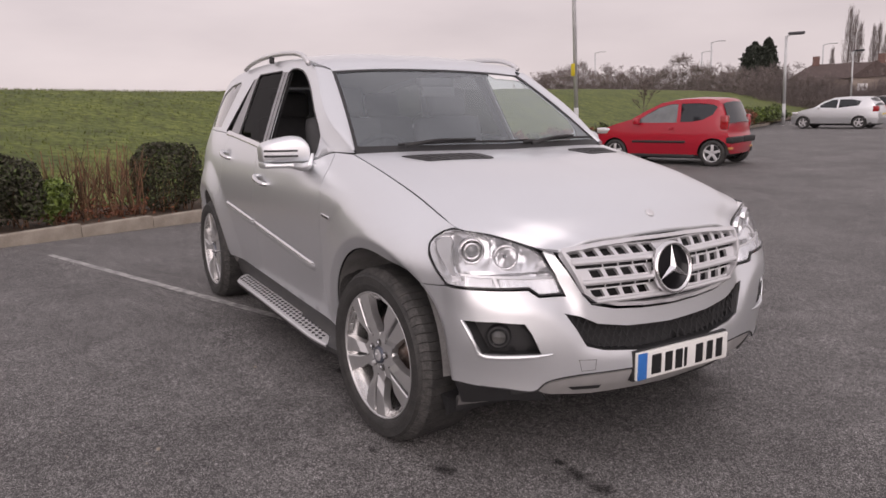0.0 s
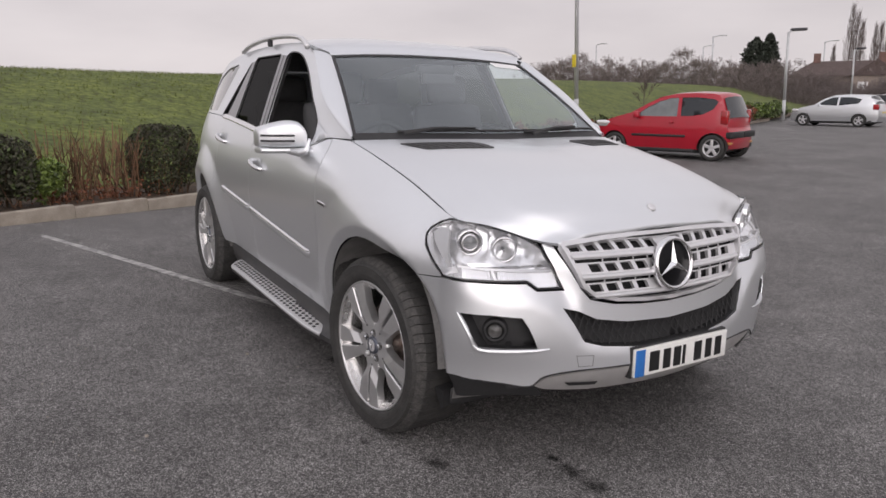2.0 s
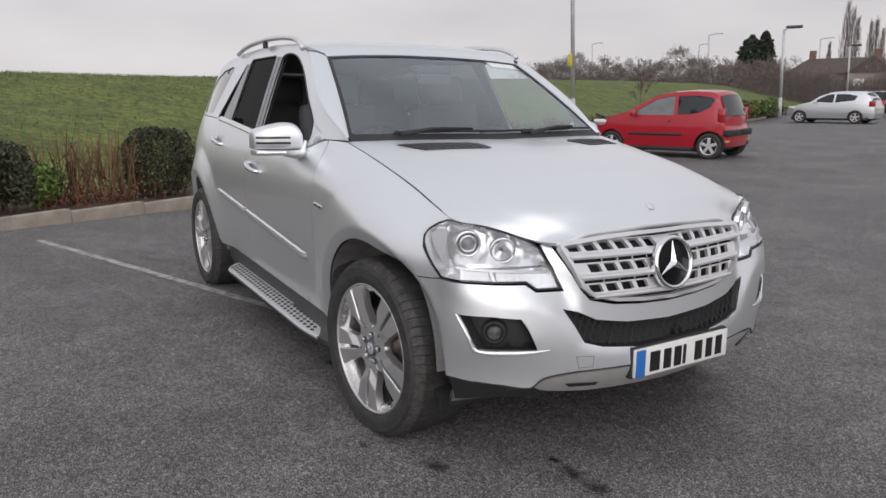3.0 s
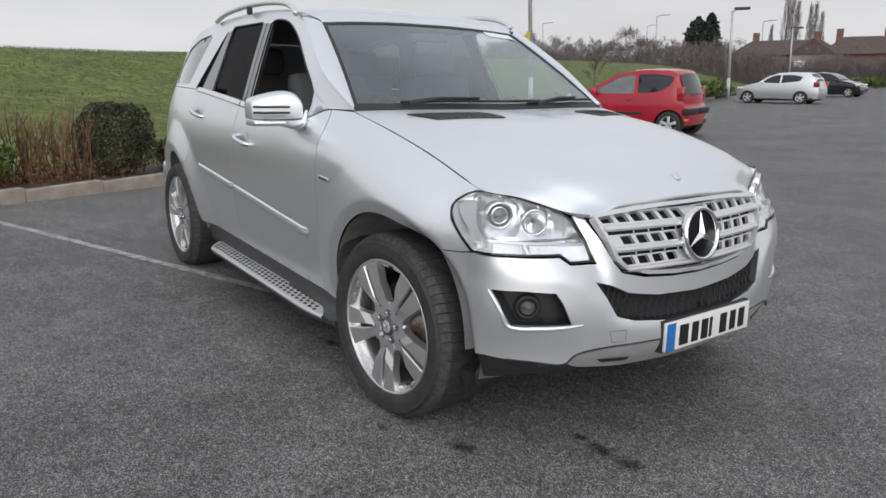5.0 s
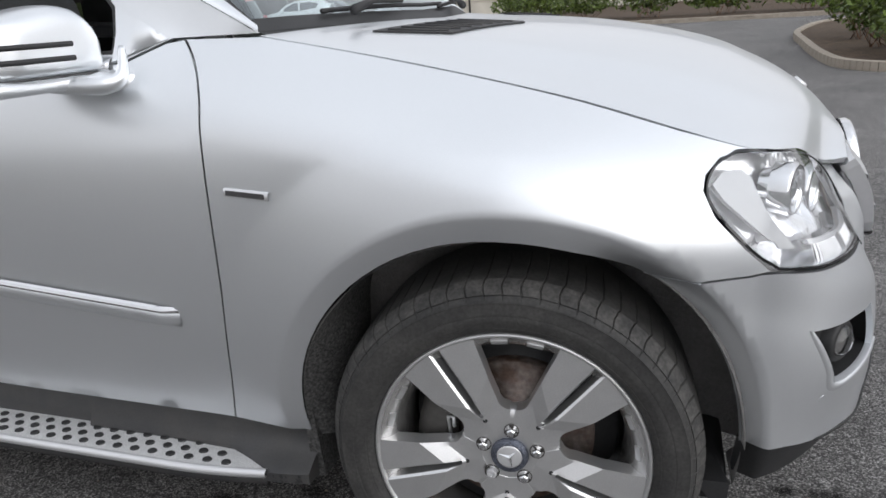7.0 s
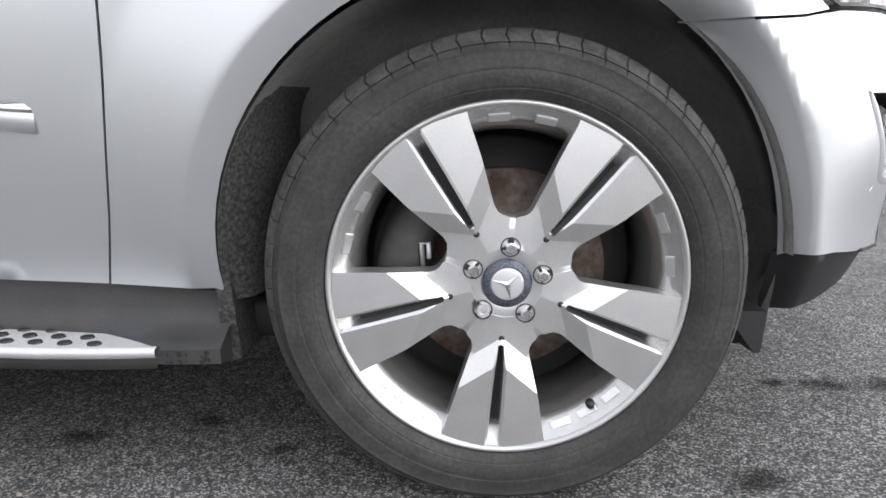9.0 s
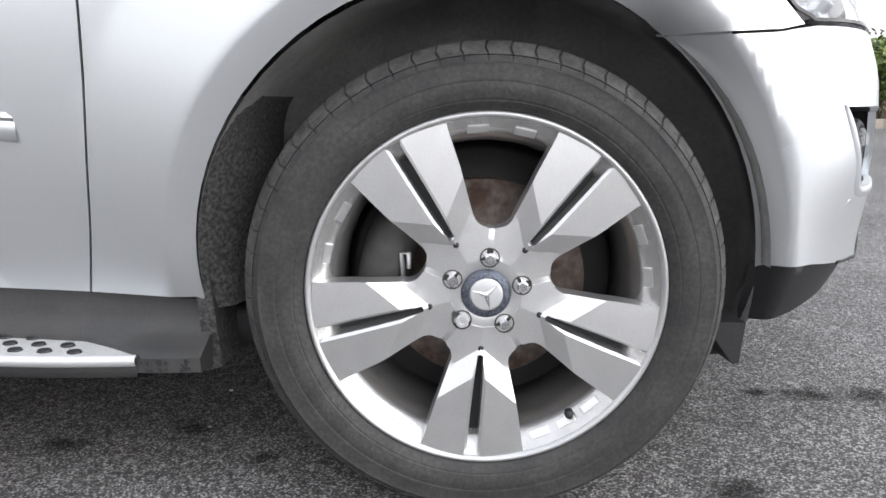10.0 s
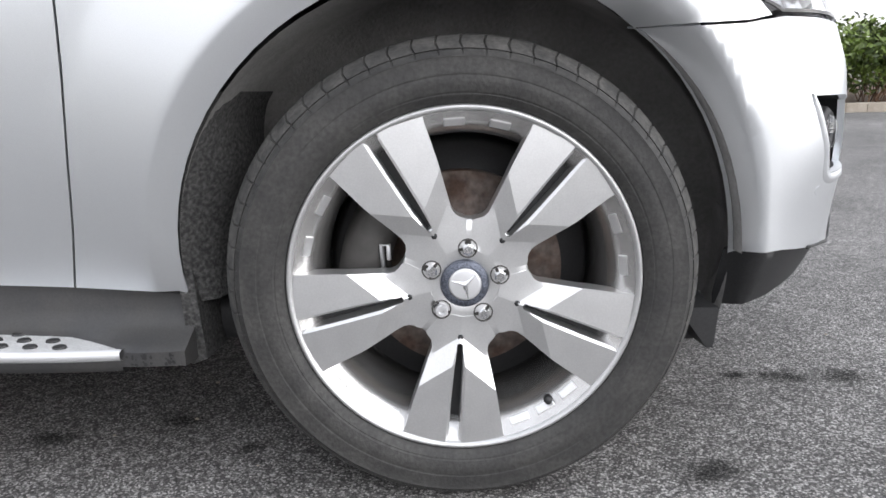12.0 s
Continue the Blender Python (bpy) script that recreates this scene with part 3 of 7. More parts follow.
band = [ln for r in (0.482, 0.505, 0.511, 0.524, 0.542, 0.566, 0.60, 0.64, 0.672, 0.683) for ln in zip(arc(r), arc(r)[1:])
        if all(inside(p, shrink([Vector(q) for q in wing_poly], 0.014)) for p in ln)]


def rear_band(poly):
    """Lines round the rear arch, where its flare is creased."""
    edge = shrink([Vector(q) for q in poly], 0.016)
    rows = [[(x - BASE, z) for x, z in arc(r)] for r in (0.505, 0.511, 0.54, 0.60, 0.672, 0.683)] + [[(-x - BASE, z) for x, z in arc(r)] for r in (0.505, 0.511, 0.683)]
    return [ln for k, row in enumerate(rows) for ln in zip(row, row[1:]) if (k < 6 or ln[0][0] > -BASE + 0.28) and all(inside(p, edge) for p in ln)]


both("front_wing", sheet(wing_poly, lay_side, 0.020, gap=0.0022, lines=band), PAINT, car, thick=0.004)

belt_ab = [(x, belt(x)) for x in np.linspace(-1.64, -0.70, 14)]
door_f = [*reversed(gap_a), (-1.2, 0.353), *gap_b, *belt_ab]
belt_bc = [(x, belt(x)) for x in np.linspace(-2.43, -1.645, 12)]
door_r = [*reversed(gap_b), (-2.2, 0.385), *GAP_C, *belt_bc]
quarter = [*[p for p in arch(-BASE, 46, 182, 30)], (-3.40, 0.31), (-3.72, 0.36), (-3.80, 0.70), (-3.80, 0.95), (-3.70, 1.262),
           *[(x, belt(x)) for x in np.linspace(-3.5, -2.44, 10)], *[p for p in reversed(GAP_C[-3:])]]
FRONT_DOOR = both("front_door", sheet(door_f, lay_side, 0.045, gap=0.0022), PAINT, car, thick=0.012)
REAR_DOOR = both("rear_door", sheet(door_r, lay_side, 0.030, gap=0.0022, lines=rear_band(door_r)), PAINT, car, thick=0.012)
both("rear_quarter", sheet(quarter, lay_side, 0.030, gap=0.0022, lines=rear_band(quarter)), PAINT, car, thick=0.012)

# greenhouse sides with their window openings
pillar = spline([(-0.515, 1.190, 0), (-0.705, 1.308, 0), (-0.915, 1.454, 0), (-1.08, 1.565, 0), (-1.20, 1.630, 0), (-1.42, 1.682, 0),
                 (-1.8, 1.706, 0), (-2.3, 1.700, 0), (-2.8, 1.668, 0), (-3.15, 1.615, 0), (-3.40, 1.53, 0), (-3.55, 1.40, 0), (-3.68, 1.275, 0)], 5)
house = [p.to_2d() for p in reversed(pillar)] + [Vector((-0.69, 1.19))] + [Vector((x, belt(x) + 0.002)) for x in np.linspace(-0.78, -3.6, 30)]
WIN_TOP = [p.to_2d() for p in spline([(-1.606, 1.622, 0), (-1.56, 1.640, 0), (-1.45, 1.637, 0), (-1.32, 1.608, 0), (-1.16, 1.533, 0), (-1.00, 1.428, 0), (-0.86, 1.325, 0), (-0.803, 1.255, 0)], 5)]
WIN_F = [(-1.515, 1.188), (-1.565, 1.40), (-1.606, 1.61), *WIN_TOP, (-0.80, 1.168), (-1.1, 1.168)]
WIN_R = [(-1.628, 1.203), (-1.675, 1.40), (-1.722, 1.625), (-1.745, 1.640), (-2.21, 1.640), (-2.228, 1.62), (-2.215, 1.40), (-2.205, 1.240)]
WIN_Q = [(-2.425, 1.257), (-2.362, 1.42), (-2.298, 1.602), (-2.31, 1.612), (-2.43, 1.45), (-2.56, 1.262)]
WIN_D = [(-2.76, 1.285), (-2.69, 1.42), (-2.60, 1.59), (-2.65, 1.61), (-2.9, 1.59), (-3.2, 1.53), (-3.42, 1.40), (-3.48, 1.285)]
both("window_frame", sheet(house, lay_side, 0.04, holes=(WIN_F, WIN_R, WIN_Q, WIN_D)), PAINT, car, thick=0.010)


def inset(d):
    return lambda x, z: (x, -half_width(x, z) + d, z)


for poly, mat, label in ((WIN_R, TINTED, "dark tinted glass"), (WIN_Q, TINTED, "dark tinted glass"), (WIN_D, REAR_GLASS, "grey tinted glass")):
    for o in both("window_glass", sheet(shrink([Vector(p) for p in poly], -0.006), inset(0.007), 0.08), mat, car, label):
        o.visible_shadow = False
pane = part("window_glass", flip_x(sheet(shrink([Vector(p) for p in WIN_F], -0.006), inset(0.007), 0.08)), SIDE_GLASS, car, "clear side glass")
pane.visible_shadow = False
for k, poly in enumerate((WIN_F, WIN_R, WIN_Q)):
    ring = sheet(shrink([Vector(p) for p in poly], -0.002), inset(-0.002), 0.04, holes=(shrink([Vector(p) for p in poly], 0.005),))
    both("window_seal", ring, BLACK, car, "black rubber seal", thick=0.006)
# grey trim on the pillars between the side windows
B_POST = [(-1.5205, 1.186), (-1.570, 1.40), (-1.611, 1.625), (-1.718, 1.632), (-1.671, 1.40), (-1.624, 1.203)]
C_POST = [(-2.211, 1.244), (-2.221, 1.40), (-2.234, 1.618), (-2.292, 1.606), (-2.356, 1.42), (-2.419, 1.258)]
for post in (B_POST, C_POST):
    o = both("pillar_trim", sheet(post, inset(-0.0025), 0.05), PILLAR, car, "satin grey pillar trim", thick=0.004)
both("frame_gap", tube([(x, -half_width(x, z) - 0.003, z) for x, z in ((-1.572, 1.196), (-1.622, 1.41), (-1.664, 1.628))], 0.0022, 5), BLACK, car)
# bright strip under the side windows
for x0, x1 in ((-0.80, -1.632), (-1.645, -2.50)):
    xs = np.linspace(x0, x1, 24)
    rows = [[(x, -half_width(x, belt(x)) - d, belt(x) + h) for x in xs] for d, h in ((-0.004, -0.013), (0.0105, -0.012), (0.0120, -0.007), (0.006, 0.006), (-0.006, 0.019))]
    both("belt_strip", grid(rows), CHROME, car, "polished bright metal strip")

# mouldings along the doors
mould_z = table([(-2.34, 0.772), (-1.7, 0.710), (-0.72, 0.612)])
for x0, x1 in ((-0.718, -1.700), (-1.718, -2.335)):
    xs = np.linspace(x0, x1, 30)
    e = [min(1, abs(x - x0) / 0.02, abs(x - x1) / 0.02) ** 0.5 for x in xs]
    rows = [[(x, -half_width(x, mould_z(x)) - d * k - 0.001, mould_z(x) + h) for x, k in zip(xs, e)]
            for d, h in ((-0.006, -0.022), (0.010, -0.019), (0.014, 0.0), (0.012, 0.018), (-0.006, 0.022))]
    both("side_moulding", grid(rows), PAINT, car)
    rows = [[(x, -half_width(x, mould_z(x)) - d * k - 0.001, mould_z(x) + h) for x, k in zip(xs, e)]
            for d, h in ((0.012, 0.010), (0.017, 0.012), (0.017, 0.018), (0.006, 0.024))]
    both("moulding_strip", grid(rows), CHROME, car, "thin bright strip on the moulding")

# sill and running board
xs = np.linspace(-0.470, -2.46, 40)
rows = [[(x, -y, z + 0.018 * (-0.47 - x)) for x in xs] for y, z in ((0.84, 0.355), (0.862, 0.342), (0.870, 0.30), (0.86, 0.245), (0.84, 0.20), (0.70, 0.19))]
both("sill", grid(rows), TRIM, car, "dirty dark grey plastic sill", thick=0.01)


def board_y(x):
    """The outer edge of the running board."""
    return 0.868 + 0.102 * min(1, max(0, (x + 2.25) / 0.14)) ** 0.6 - 0.020 * max(0.0, (x + 0.80) / 0.234) ** 2


def board_in(x):
    """Its inner edge, which swings out to the front tip."""
    return 0.852 + (board_y(-0.558) - 0.856) * max(0.0, min(1.0, (x + 0.86) / 0.302)) ** 1.9


xs = np.concatenate([np.linspace(-0.558, -0.75, 16), np.linspace(-0.80, -2.05, 22), np.linspace(-2.08, -2.249, 10)])
rise = lambda x: 0.252 + 0.014 * (-0.57 - x)
tread = grid([[(x, -board_in(x) - (board_y(x) - board_in(x)) * k, rise(x)) for x in xs] for k in (0, 0.35, 0.7, 0.93)])
BOARD = part("running_board", tread, BOARD_ALU, car, "brushed aluminium running board with black rubber studs")
edge = grid([[(x, -board_y(x) - d, rise(x) + h) for x in xs] for d, h in ((-0.012, 0.0), (-0.004, 0.003), (0.004, -0.002), (0.004, -0.014), (-0.03, -0.018))])
part("edge_trim", edge, SATIN, BOARD, "bright aluminium edge")
out_y = lambda x: board_y(min(x, -0.566)) - 0.004 - 0.012 * max(0.0, (x + 0.566) / 0.104) ** 2
in_y = lambda x: board_in(min(x, -0.56)) if x < -0.56 else out_y(x)
rows = [[] for _ in range(11)]
for x in np.concatenate([np.linspace(-0.462, -0.60, 12), np.linspace(-0.64, -1.10, 14)]):
    top = 0.325 + 0.017 * smoothstep(-0.47, -0.70, x)
    flow = smoothstep(-0.95, -0.47, x)
    yi, yo, z0 = max(0.874, in_y(x) - 0.004), out_y(x), rise(x)
    section = [(0.862, top + 0.004), (0.869, top), (0.869, top - 0.006), (0.871, 0.300), (0.873 + 0.004 * flow, 0.280), (0.88 + 0.012 * flow, 0.266 + 0.002 * flow), (0.5 * (0.88 + yi) + 0.01 * flow, z0 + 0.004),
               (yi, z0 - 0.001), (yo, z0 - (0.016 if x < -0.56 else 0.003)), (yo - 0.001, z0 - 0.028), (0.86, z0 - 0.040)]
    last = 0.0
    for k, (y, z) in enumerate(section):
        y = max(y, last) if k < 9 else y
        last = y
        rows[k].append((x, -y, z))
part("end_fairing", grid(rows), TRIM, BOARD, "dirty dark grey plastic fairing", sharp=40)
flecks = bmesh.new()
for _ in range(70):
    x = -0.475 - 0.55 * random.random() ** 1.8
    z, r = rise(x) - random.uniform(0.007, 0.025), random.uniform(0.0012, 0.0032)
    v = [flecks.verts.new((x + r * random.uniform(0.7, 1.3) * math.cos(a), -out_y(x) - (0.0012 if x > -0.56 else 0.0002), z + r * random.uniform(0.8, 1.5) * math.sin(a))) for a in np.linspace(0, 5.2, 6)]
    flecks.faces.new(v)
tagged(part("mud_flecks", flecks, BLACK, BOARD, smooth=False), "dark flecks of road dirt", kind="stuff")
part("fairing_end", prism([(0.862, 0.329), (0.869, 0.325), (0.886, 0.272), (out_y(-0.462), 0.247), (out_y(-0.462), 0.222), (0.80, 0.205)], 0.006, lambda a, b, d: (-0.464 + d, -a, b)), TRIM, BOARD, smooth=False)
under = grid([[(x, -0.85 - (board_y(x) - 0.85) * k, rise(x) + h) for x in xs] for k, h in ((0.985, -0.015), (0.985, -0.034), (0.5, -0.044), (0, -0.04))])
part("board_underside", under, TRIM, BOARD, "black plastic underside")
stud = bmesh.new()
bmesh.ops.create_cone(stud, cap_ends=True, segments=10, radius1=0.0115, radius2=0.0095, depth=0.005, matrix=Matrix.Diagonal((1.15, 0.9, 1, 1)))
stud_me = bpy.data.meshes.new("stud")
stud.to_mesh(stud_me)
stud_me.materials.append(BLACK)
for i in range(32):
    for j in range(3):
        x, y = -0.622 - i * 0.0505 - (0.022 * j), 0.882 + j * 0.028
        if board_in(x) + 0.016 < y < board_y(x) - 0.018:
            o = new("stud", stud_me)
            o.parent = BOARD
            o.matrix_basis = pose(x, -y, rise(x) + 0.001)
far_board = copy_thing(BOARD, Matrix.Diagonal((1, -1, 1, 1)))
far_board.matrix_basis = Matrix.Diagonal((1, -1, 1, 1))

# dark shell inside the panels, floor, arches
shell_poly = [(-0.52, 1.10), (-0.30, 1.06), (-0.47, 0.86), (-0.52, 0.40), (-2.40, 0.40), (-2.42, 0.80), (-2.50, 1.19), (-0.75, 1.10)]
both("inner_panel", sheet(shell_poly, lambda x, z: (x, -half_width(x, z) + 0.075, z), 0.12), BLACK, car)
part("underbody", box((-3.6, -0.80, 0.215), (0.42, 0.80, 0.30), bevel=0.03), BLACK, car, "dark underside")
part("bulkhead", box((-0.62, -0.75, 0.25), (-0.56, 0.75, 1.10)), BLACK, car)
for cx in (0, -BASE):
    n = 36
    angs = [radians((4 if cx == 0 else -3) + (180 if cx == 0 else 187) * i / n) for i in range(n + 1)]
    lip_y = lambda x, z: half_width(x, z) - 0.004
    rows = [[(cx + (r - (0.022 * (1 - smoothstep(0, 56, math.degrees(a))) - 0.006 * smoothstep(80, 120, math.degrees(a)) if cx == 0 and j < 2 else 0)) * math.cos(a), -(y or lip_y(cx + r * math.cos(a), HUB + r * math.sin(a))), HUB + r * math.sin(a)) for a in angs] for j, (r, y) in enumerate(((0.457, 0), (0.460, 0.87), (0.476, 0.62), (0.30, 0.60), (0.05, 0.595)))]
    both("arch_liner", grid(rows), LINER, car, "dirty black felt arch liner")
rows = []
for y, r in ((0.0, 0.436), (0.80, 0.440), (0.60, 0.470), (0.597, 0.28), (0.592, 0.05)):
    row = []
    for i in range(9):
        a = radians(11 - 24 * i / 8)
        x, z = r * math.cos(a), HUB + r * math.sin(a)
        row.append((x, -(y or half_width(x, z) - 0.010 - 1.1 * max(0.0, 0.385 - z)), z))
    rows.append(row)
both("splash_panel", grid(rows), LINER, car, "dirty black splash panel ahead of the wheel")
# lip where the felt meets the sill, and the flap in front of the wheel
both("mud_guard", prism([(-0.478, 0.335), (-0.470, 0.205), (-0.442, 0.215), (-0.448, 0.30), (-0.456, 0.42), (-0.464, 0.42)], 0.12, lambda a, b, d: (a, -0.885 + d, b)), FELT, car, "dirty black mud guard", smooth=False)
both("air_deflector", prism([(0.352, 0.292), (0.420, 0.292), (0.414, 0.222), (0.404, 0.220)], 0.16, lambda a, b, d: (a - 0.3 * d, -0.835 + d, b + 0.1 * d)), BLACK, car, "black rubber air deflector", smooth=False)

# felt panel behind the front wheel
felt_rows = []
for j in range(4):
    row = []
    for i in range(25):
        a = radians(140 + 46 * i / 24)
        k = smoothstep(0, 10, i)
        r = 0.464 - (0, 0.038, 0.060, 0.049)[j] * k
        x, z = r * math.cos(a), HUB + r * math.sin(a)
        y = half_width(x, max(z, 0.2)) - 0.006 if j == 0 else (0, 0.862, 0.80, 0.68)[j]
        row.append((x, -y, z))
    felt_rows.append(row)
both("felt_panel", grid(felt_rows), FELT, car, "dirty felt panel behind the wheel")

# bonnet
BON = [((-0.512, 0.789, 1.185), (-0.36, 1.203)), ((-0.2, 0.7895, 1.1215), (-0.08, 1.180)), ((0.1, 0.7895, 1.0485), (0.19, 1.142)),
       ((0.3, 0.7895, 0.9860), (0.385, 1.096)), ((0.412, 0.785, 0.9525), (0.495, 1.048)), ((0.505, 0.690, 0.932), (0.572, 1.006)),
       ((0.575, 0.552, 0.885), (0.625, 0.964)), ((0.634, 0.490, 0.878), (0.667, 0.918))]
bon_e = spline([e for e, _ in BON], 7)
bon_c = spline([(c[0], 0, c[1]) for _, c in BON], 7)


def bonnet_at(k, u):
    e, c, a = bon_e[k], bon_c[k], abs(u)
    g = k / (len(bon_e) - 1)
    # a raised middle with a soft shoulder that runs in from the vents to the grille's corners
    ridge = 0.009 * smoothstep(0.03, 0.25, g) * (1 - smoothstep(0.76 - 0.03 * g, 0.90 - 0.03 * g, a)) - 0.006 * g * math.exp(-((a - 0.42) / 0.22) ** 2)
    return (c.x + (e.x - c.x) * a ** 2.2, u * e.y, e.z + (c.z - e.z) * (1 - a ** 2.7) + ridge)


us = np.linspace(-1, 1, 101)
BONNET = part("bonnet", grid([[bonnet_at(k, u) for u in us] for k in reversed(range(len(bon_e)))]), PAINT, car, thick=0.012)
lip = grid([[Vector(bonnet_at(len(bon_e) - 1, u)) + Vector(o) for u in us] for o in ((0, 0, 0), (0.004, 0, -0.008), (0.0, 0, -0.016), (-0.02, 0, -0.018))])
part("bonnet_lip", lip, PAINT, BONNET)


def bonnet_z(x, y):
    """The bonnet's height over a place."""
    last = None
    for k in range(len(bon_e)):
        p = bonnet_at(k, y / bon_e[k].y)
        if last and last[0] <= x <= p[0]:
            return last[2] + (p[2] - last[2]) * (x - last[0]) / (p[0] - last[0])
        last = p
    return last[2]


VENT = [(-0.335, -0.625), (-0.172, -0.575), (-0.062, -0.310), (-0.072, -0.288), (-0.205, -0.272), (-0.242, -0.300)]
for s in (1, -1):
    o = part("bonnet_vent", sheet([(x, s * y) for x, y in VENT], lambda x, y: (x, y, bonnet_z(x, y) + 0.004), 0.03), BLACK, BONNET, "black slotted vent", thick=0.006)
    for k in range(7):
        t = (k + 0.5) / 7
        a, b = Vector(VENT[0]).lerp(Vector(VENT[5]), t), Vector(VENT[1]).lerp(Vector(VENT[2]), t)
        pa, pb = (a.x + 0.02, s * a.y), (b.x - 0.02, s * b.y)
        part("vent_slat", tube([(*pa, bonnet_z(*pa) + 0.005), (*pb, bonnet_z(*pb) + 0.005)], 0.0028, 5), TRIM, o)
badge = lathe([(0.0, 0.006), (0.016, 0.006), (0.019, 0.004), (0.020, 0)], 28)
part("bonnet_badge", badge, SATIN, BONNET, "small round badge", m=Matrix.Translation((0.612, 0, bonnet_z(0.612, 0) + 0.001)) @ Vector((0, 1, 0)).rotation_difference(Vector((0.66, 0, 0.75))).to_matrix().to_4x4())

# windscreen and roof
ws_lo = spline([(-0.535, -0.772, 1.198), (-0.46, -0.55, 1.204), (-0.40, 0, 1.208), (-0.46, 0.55, 1.204), (-0.535, 0.772, 1.198)], 8)
ws_hi = spline([(-1.135, -0.632, 1.604), (-1.155, -0.35, 1.628), (-1.165, 0, 1.641), (-1.155, 0.35, 1.628), (-1.135, 0.632, 1.604)], 8)


def screen_at(i, v, off=0.0):
    a, b = ws_lo[i], ws_hi[i]
    p = a.lerp(b, v) + Vector((0.30, 0, 0.42)) * (0.10 * v * (1 - v))
    return p + Vector((0.58, 0, 0.81)) * off


n_ws = len(ws_lo)
# painted pillars beside the windscreen
post = [p for p in pillar if p.x > -1.22]
rows = []
for k in (0.0, 0.06, 0.2, 0.4, 0.6, 0.8, 0.94, 1.0):
    row = []
    for i, p in enumerate(post):
        v = i / (len(post) - 1)
        a, b = Vector((p.x, -half_width(p.x, p.y), p.y)), screen_at(0, v, 0.002)
        row.append(a.lerp(b, k) + Vector((0.45, -0.25, 0.60)) * (0.014 * math.sin(math.pi * k) ** 0.7 + 0.003))
    rows.append(row)
both("screen_pillar", grid(rows), PAINT, car, "painted windscreen pillar")
pane = part("windscreen", grid([[screen_at(i, v) for i in range(n_ws)] for v in np.linspace(0, 1, 17)]), WINDSCREEN, car, "clear laminated windscreen")
pane.visible_shadow = False
border = bmesh.new()
grid([[screen_at(i, v, 0.003) for i in range(n_ws)] for v in (-0.02, 0.015, 0.038)], border)
grid([[screen_at(i, v, 0.003) for i in range(n_ws)] for v in (0.975, 0.99, 1.0)], border)
for r in (range(0, 2), range(n_ws - 2, n_ws)):
    grid([[screen_at(i, v, 0.003) for i in r] for v in np.linspace(0.0, 1.0, 14)], border)
part("screen_border", border, BLACK, pane, "black printed border")
part("cowl", grid([[(p.x + d, p.y, p.z + h) for p in ws_lo] for d, h in ((0.16, -0.09), (0.10, -0.03), (0.03, -0.012), (-0.01, 0.0))]), BLACK, car, "black cowl under the windscreen")
for y0, y1, v0, v1 in ((-0.42, 0.16, 0.03, 0.045), (0.10, 0.64, 0.03, 0.045)):
    fi = lambda y: (y + 0.785) / 1.57 * (n_ws - 1)
    pts = []
    for t in np.linspace(0, 1, 12):
        i = fi(y0 + (y1 - y0) * t)
        j = int(i)
        pts.append(Vector(screen_at(j, v0 + (v1 - v0) * t + 0.01 * math.sin(t * 3.1), 0.014)).lerp(Vector(screen_at(min(j + 1, n_ws - 1), v0 + (v1 - v0) * t + 0.01 * math.sin(t * 3.1), 0.014)), i - j))
    w = part("wiper", tube(pts, 0.006, 6), BLACK, car, "black wiper arm and blade")
    part("wiper_arm", tube([pts[6] + Vector((0.0, 0, 0.012)), pts[3] + Vector((0.03, 0, 0.014)), pts[0] + Vector((0.08, 0, -0.002))], [0.006, 0.008, 0.012], 6), BLACK, w)
lab = bmesh.new()
grid([[screen_at(i, v, 0.004) for i in range(n_ws - 8, n_ws - 2)] for v in (0.895, 0.968)], lab)
part("screen_sticker", lab, WHITE, pane, "white sticker")

roof_x = np.linspace(-1.235, -3.42, 26)
roof_c = table([(-3.45, 1.60), (-3.1, 1.70), (-2.6, 1.757), (-2.0, 1.777), (-1.6, 1.759), (-1.35, 1.722), (-1.235, 1.696), (-1.13, 1.66)])
rail_z = table([(-3.42, 1.522), (-3.15, 1.612), (-2.8, 1.665), (-2.3, 1.698), (-1.8, 1.704), (-1.40, 1.686), (-1.16, 1.644), (-1.12, 1.630)])
rows = []
for x in roof_x:
    w = half_width(x, rail_z(x)) - 0.006
    rows.append([(x + (-0.03 * (1 - abs(u) ** 2) if x > -1.2 else 0), u * w, rail_z(x) + (roof_c(x) - rail_z(x)) * (1 - abs(u) ** 2.6)) for u in np.linspace(-1, 1, 33)])
rows.insert(0, [(p.x - 0.025, p.y, p.z + 0.022) for p in ws_hi])
rows.insert(0, [(p.x - 0.002, p.y, p.z + 0.006) for p in ws_hi])
part("roof", grid(rows), PAINT, car, thick=0.02)
rail = spline([(-1.25, -0.722, 1.652), (-1.33, -0.715, 1.694), (-1.48, -0.708, 1.724), (-1.8, -0.700, 1.744), (-2.15, -0.70, 1.742), (-2.42, -0.70, 1.722), (-2.56, -0.705, 1.690)], 6)
both("roof_rail", tube(rail, 0.015, 10), SATIN, car, "silver roof rail")
for x in (-1.95,):
    both("rail_foot", box((x - 0.022, -0.718, rail_z(x) - 0.01), (x + 0.022, -0.695, rail_z(x) + 0.034), bevel=0.006), BLACK, car)
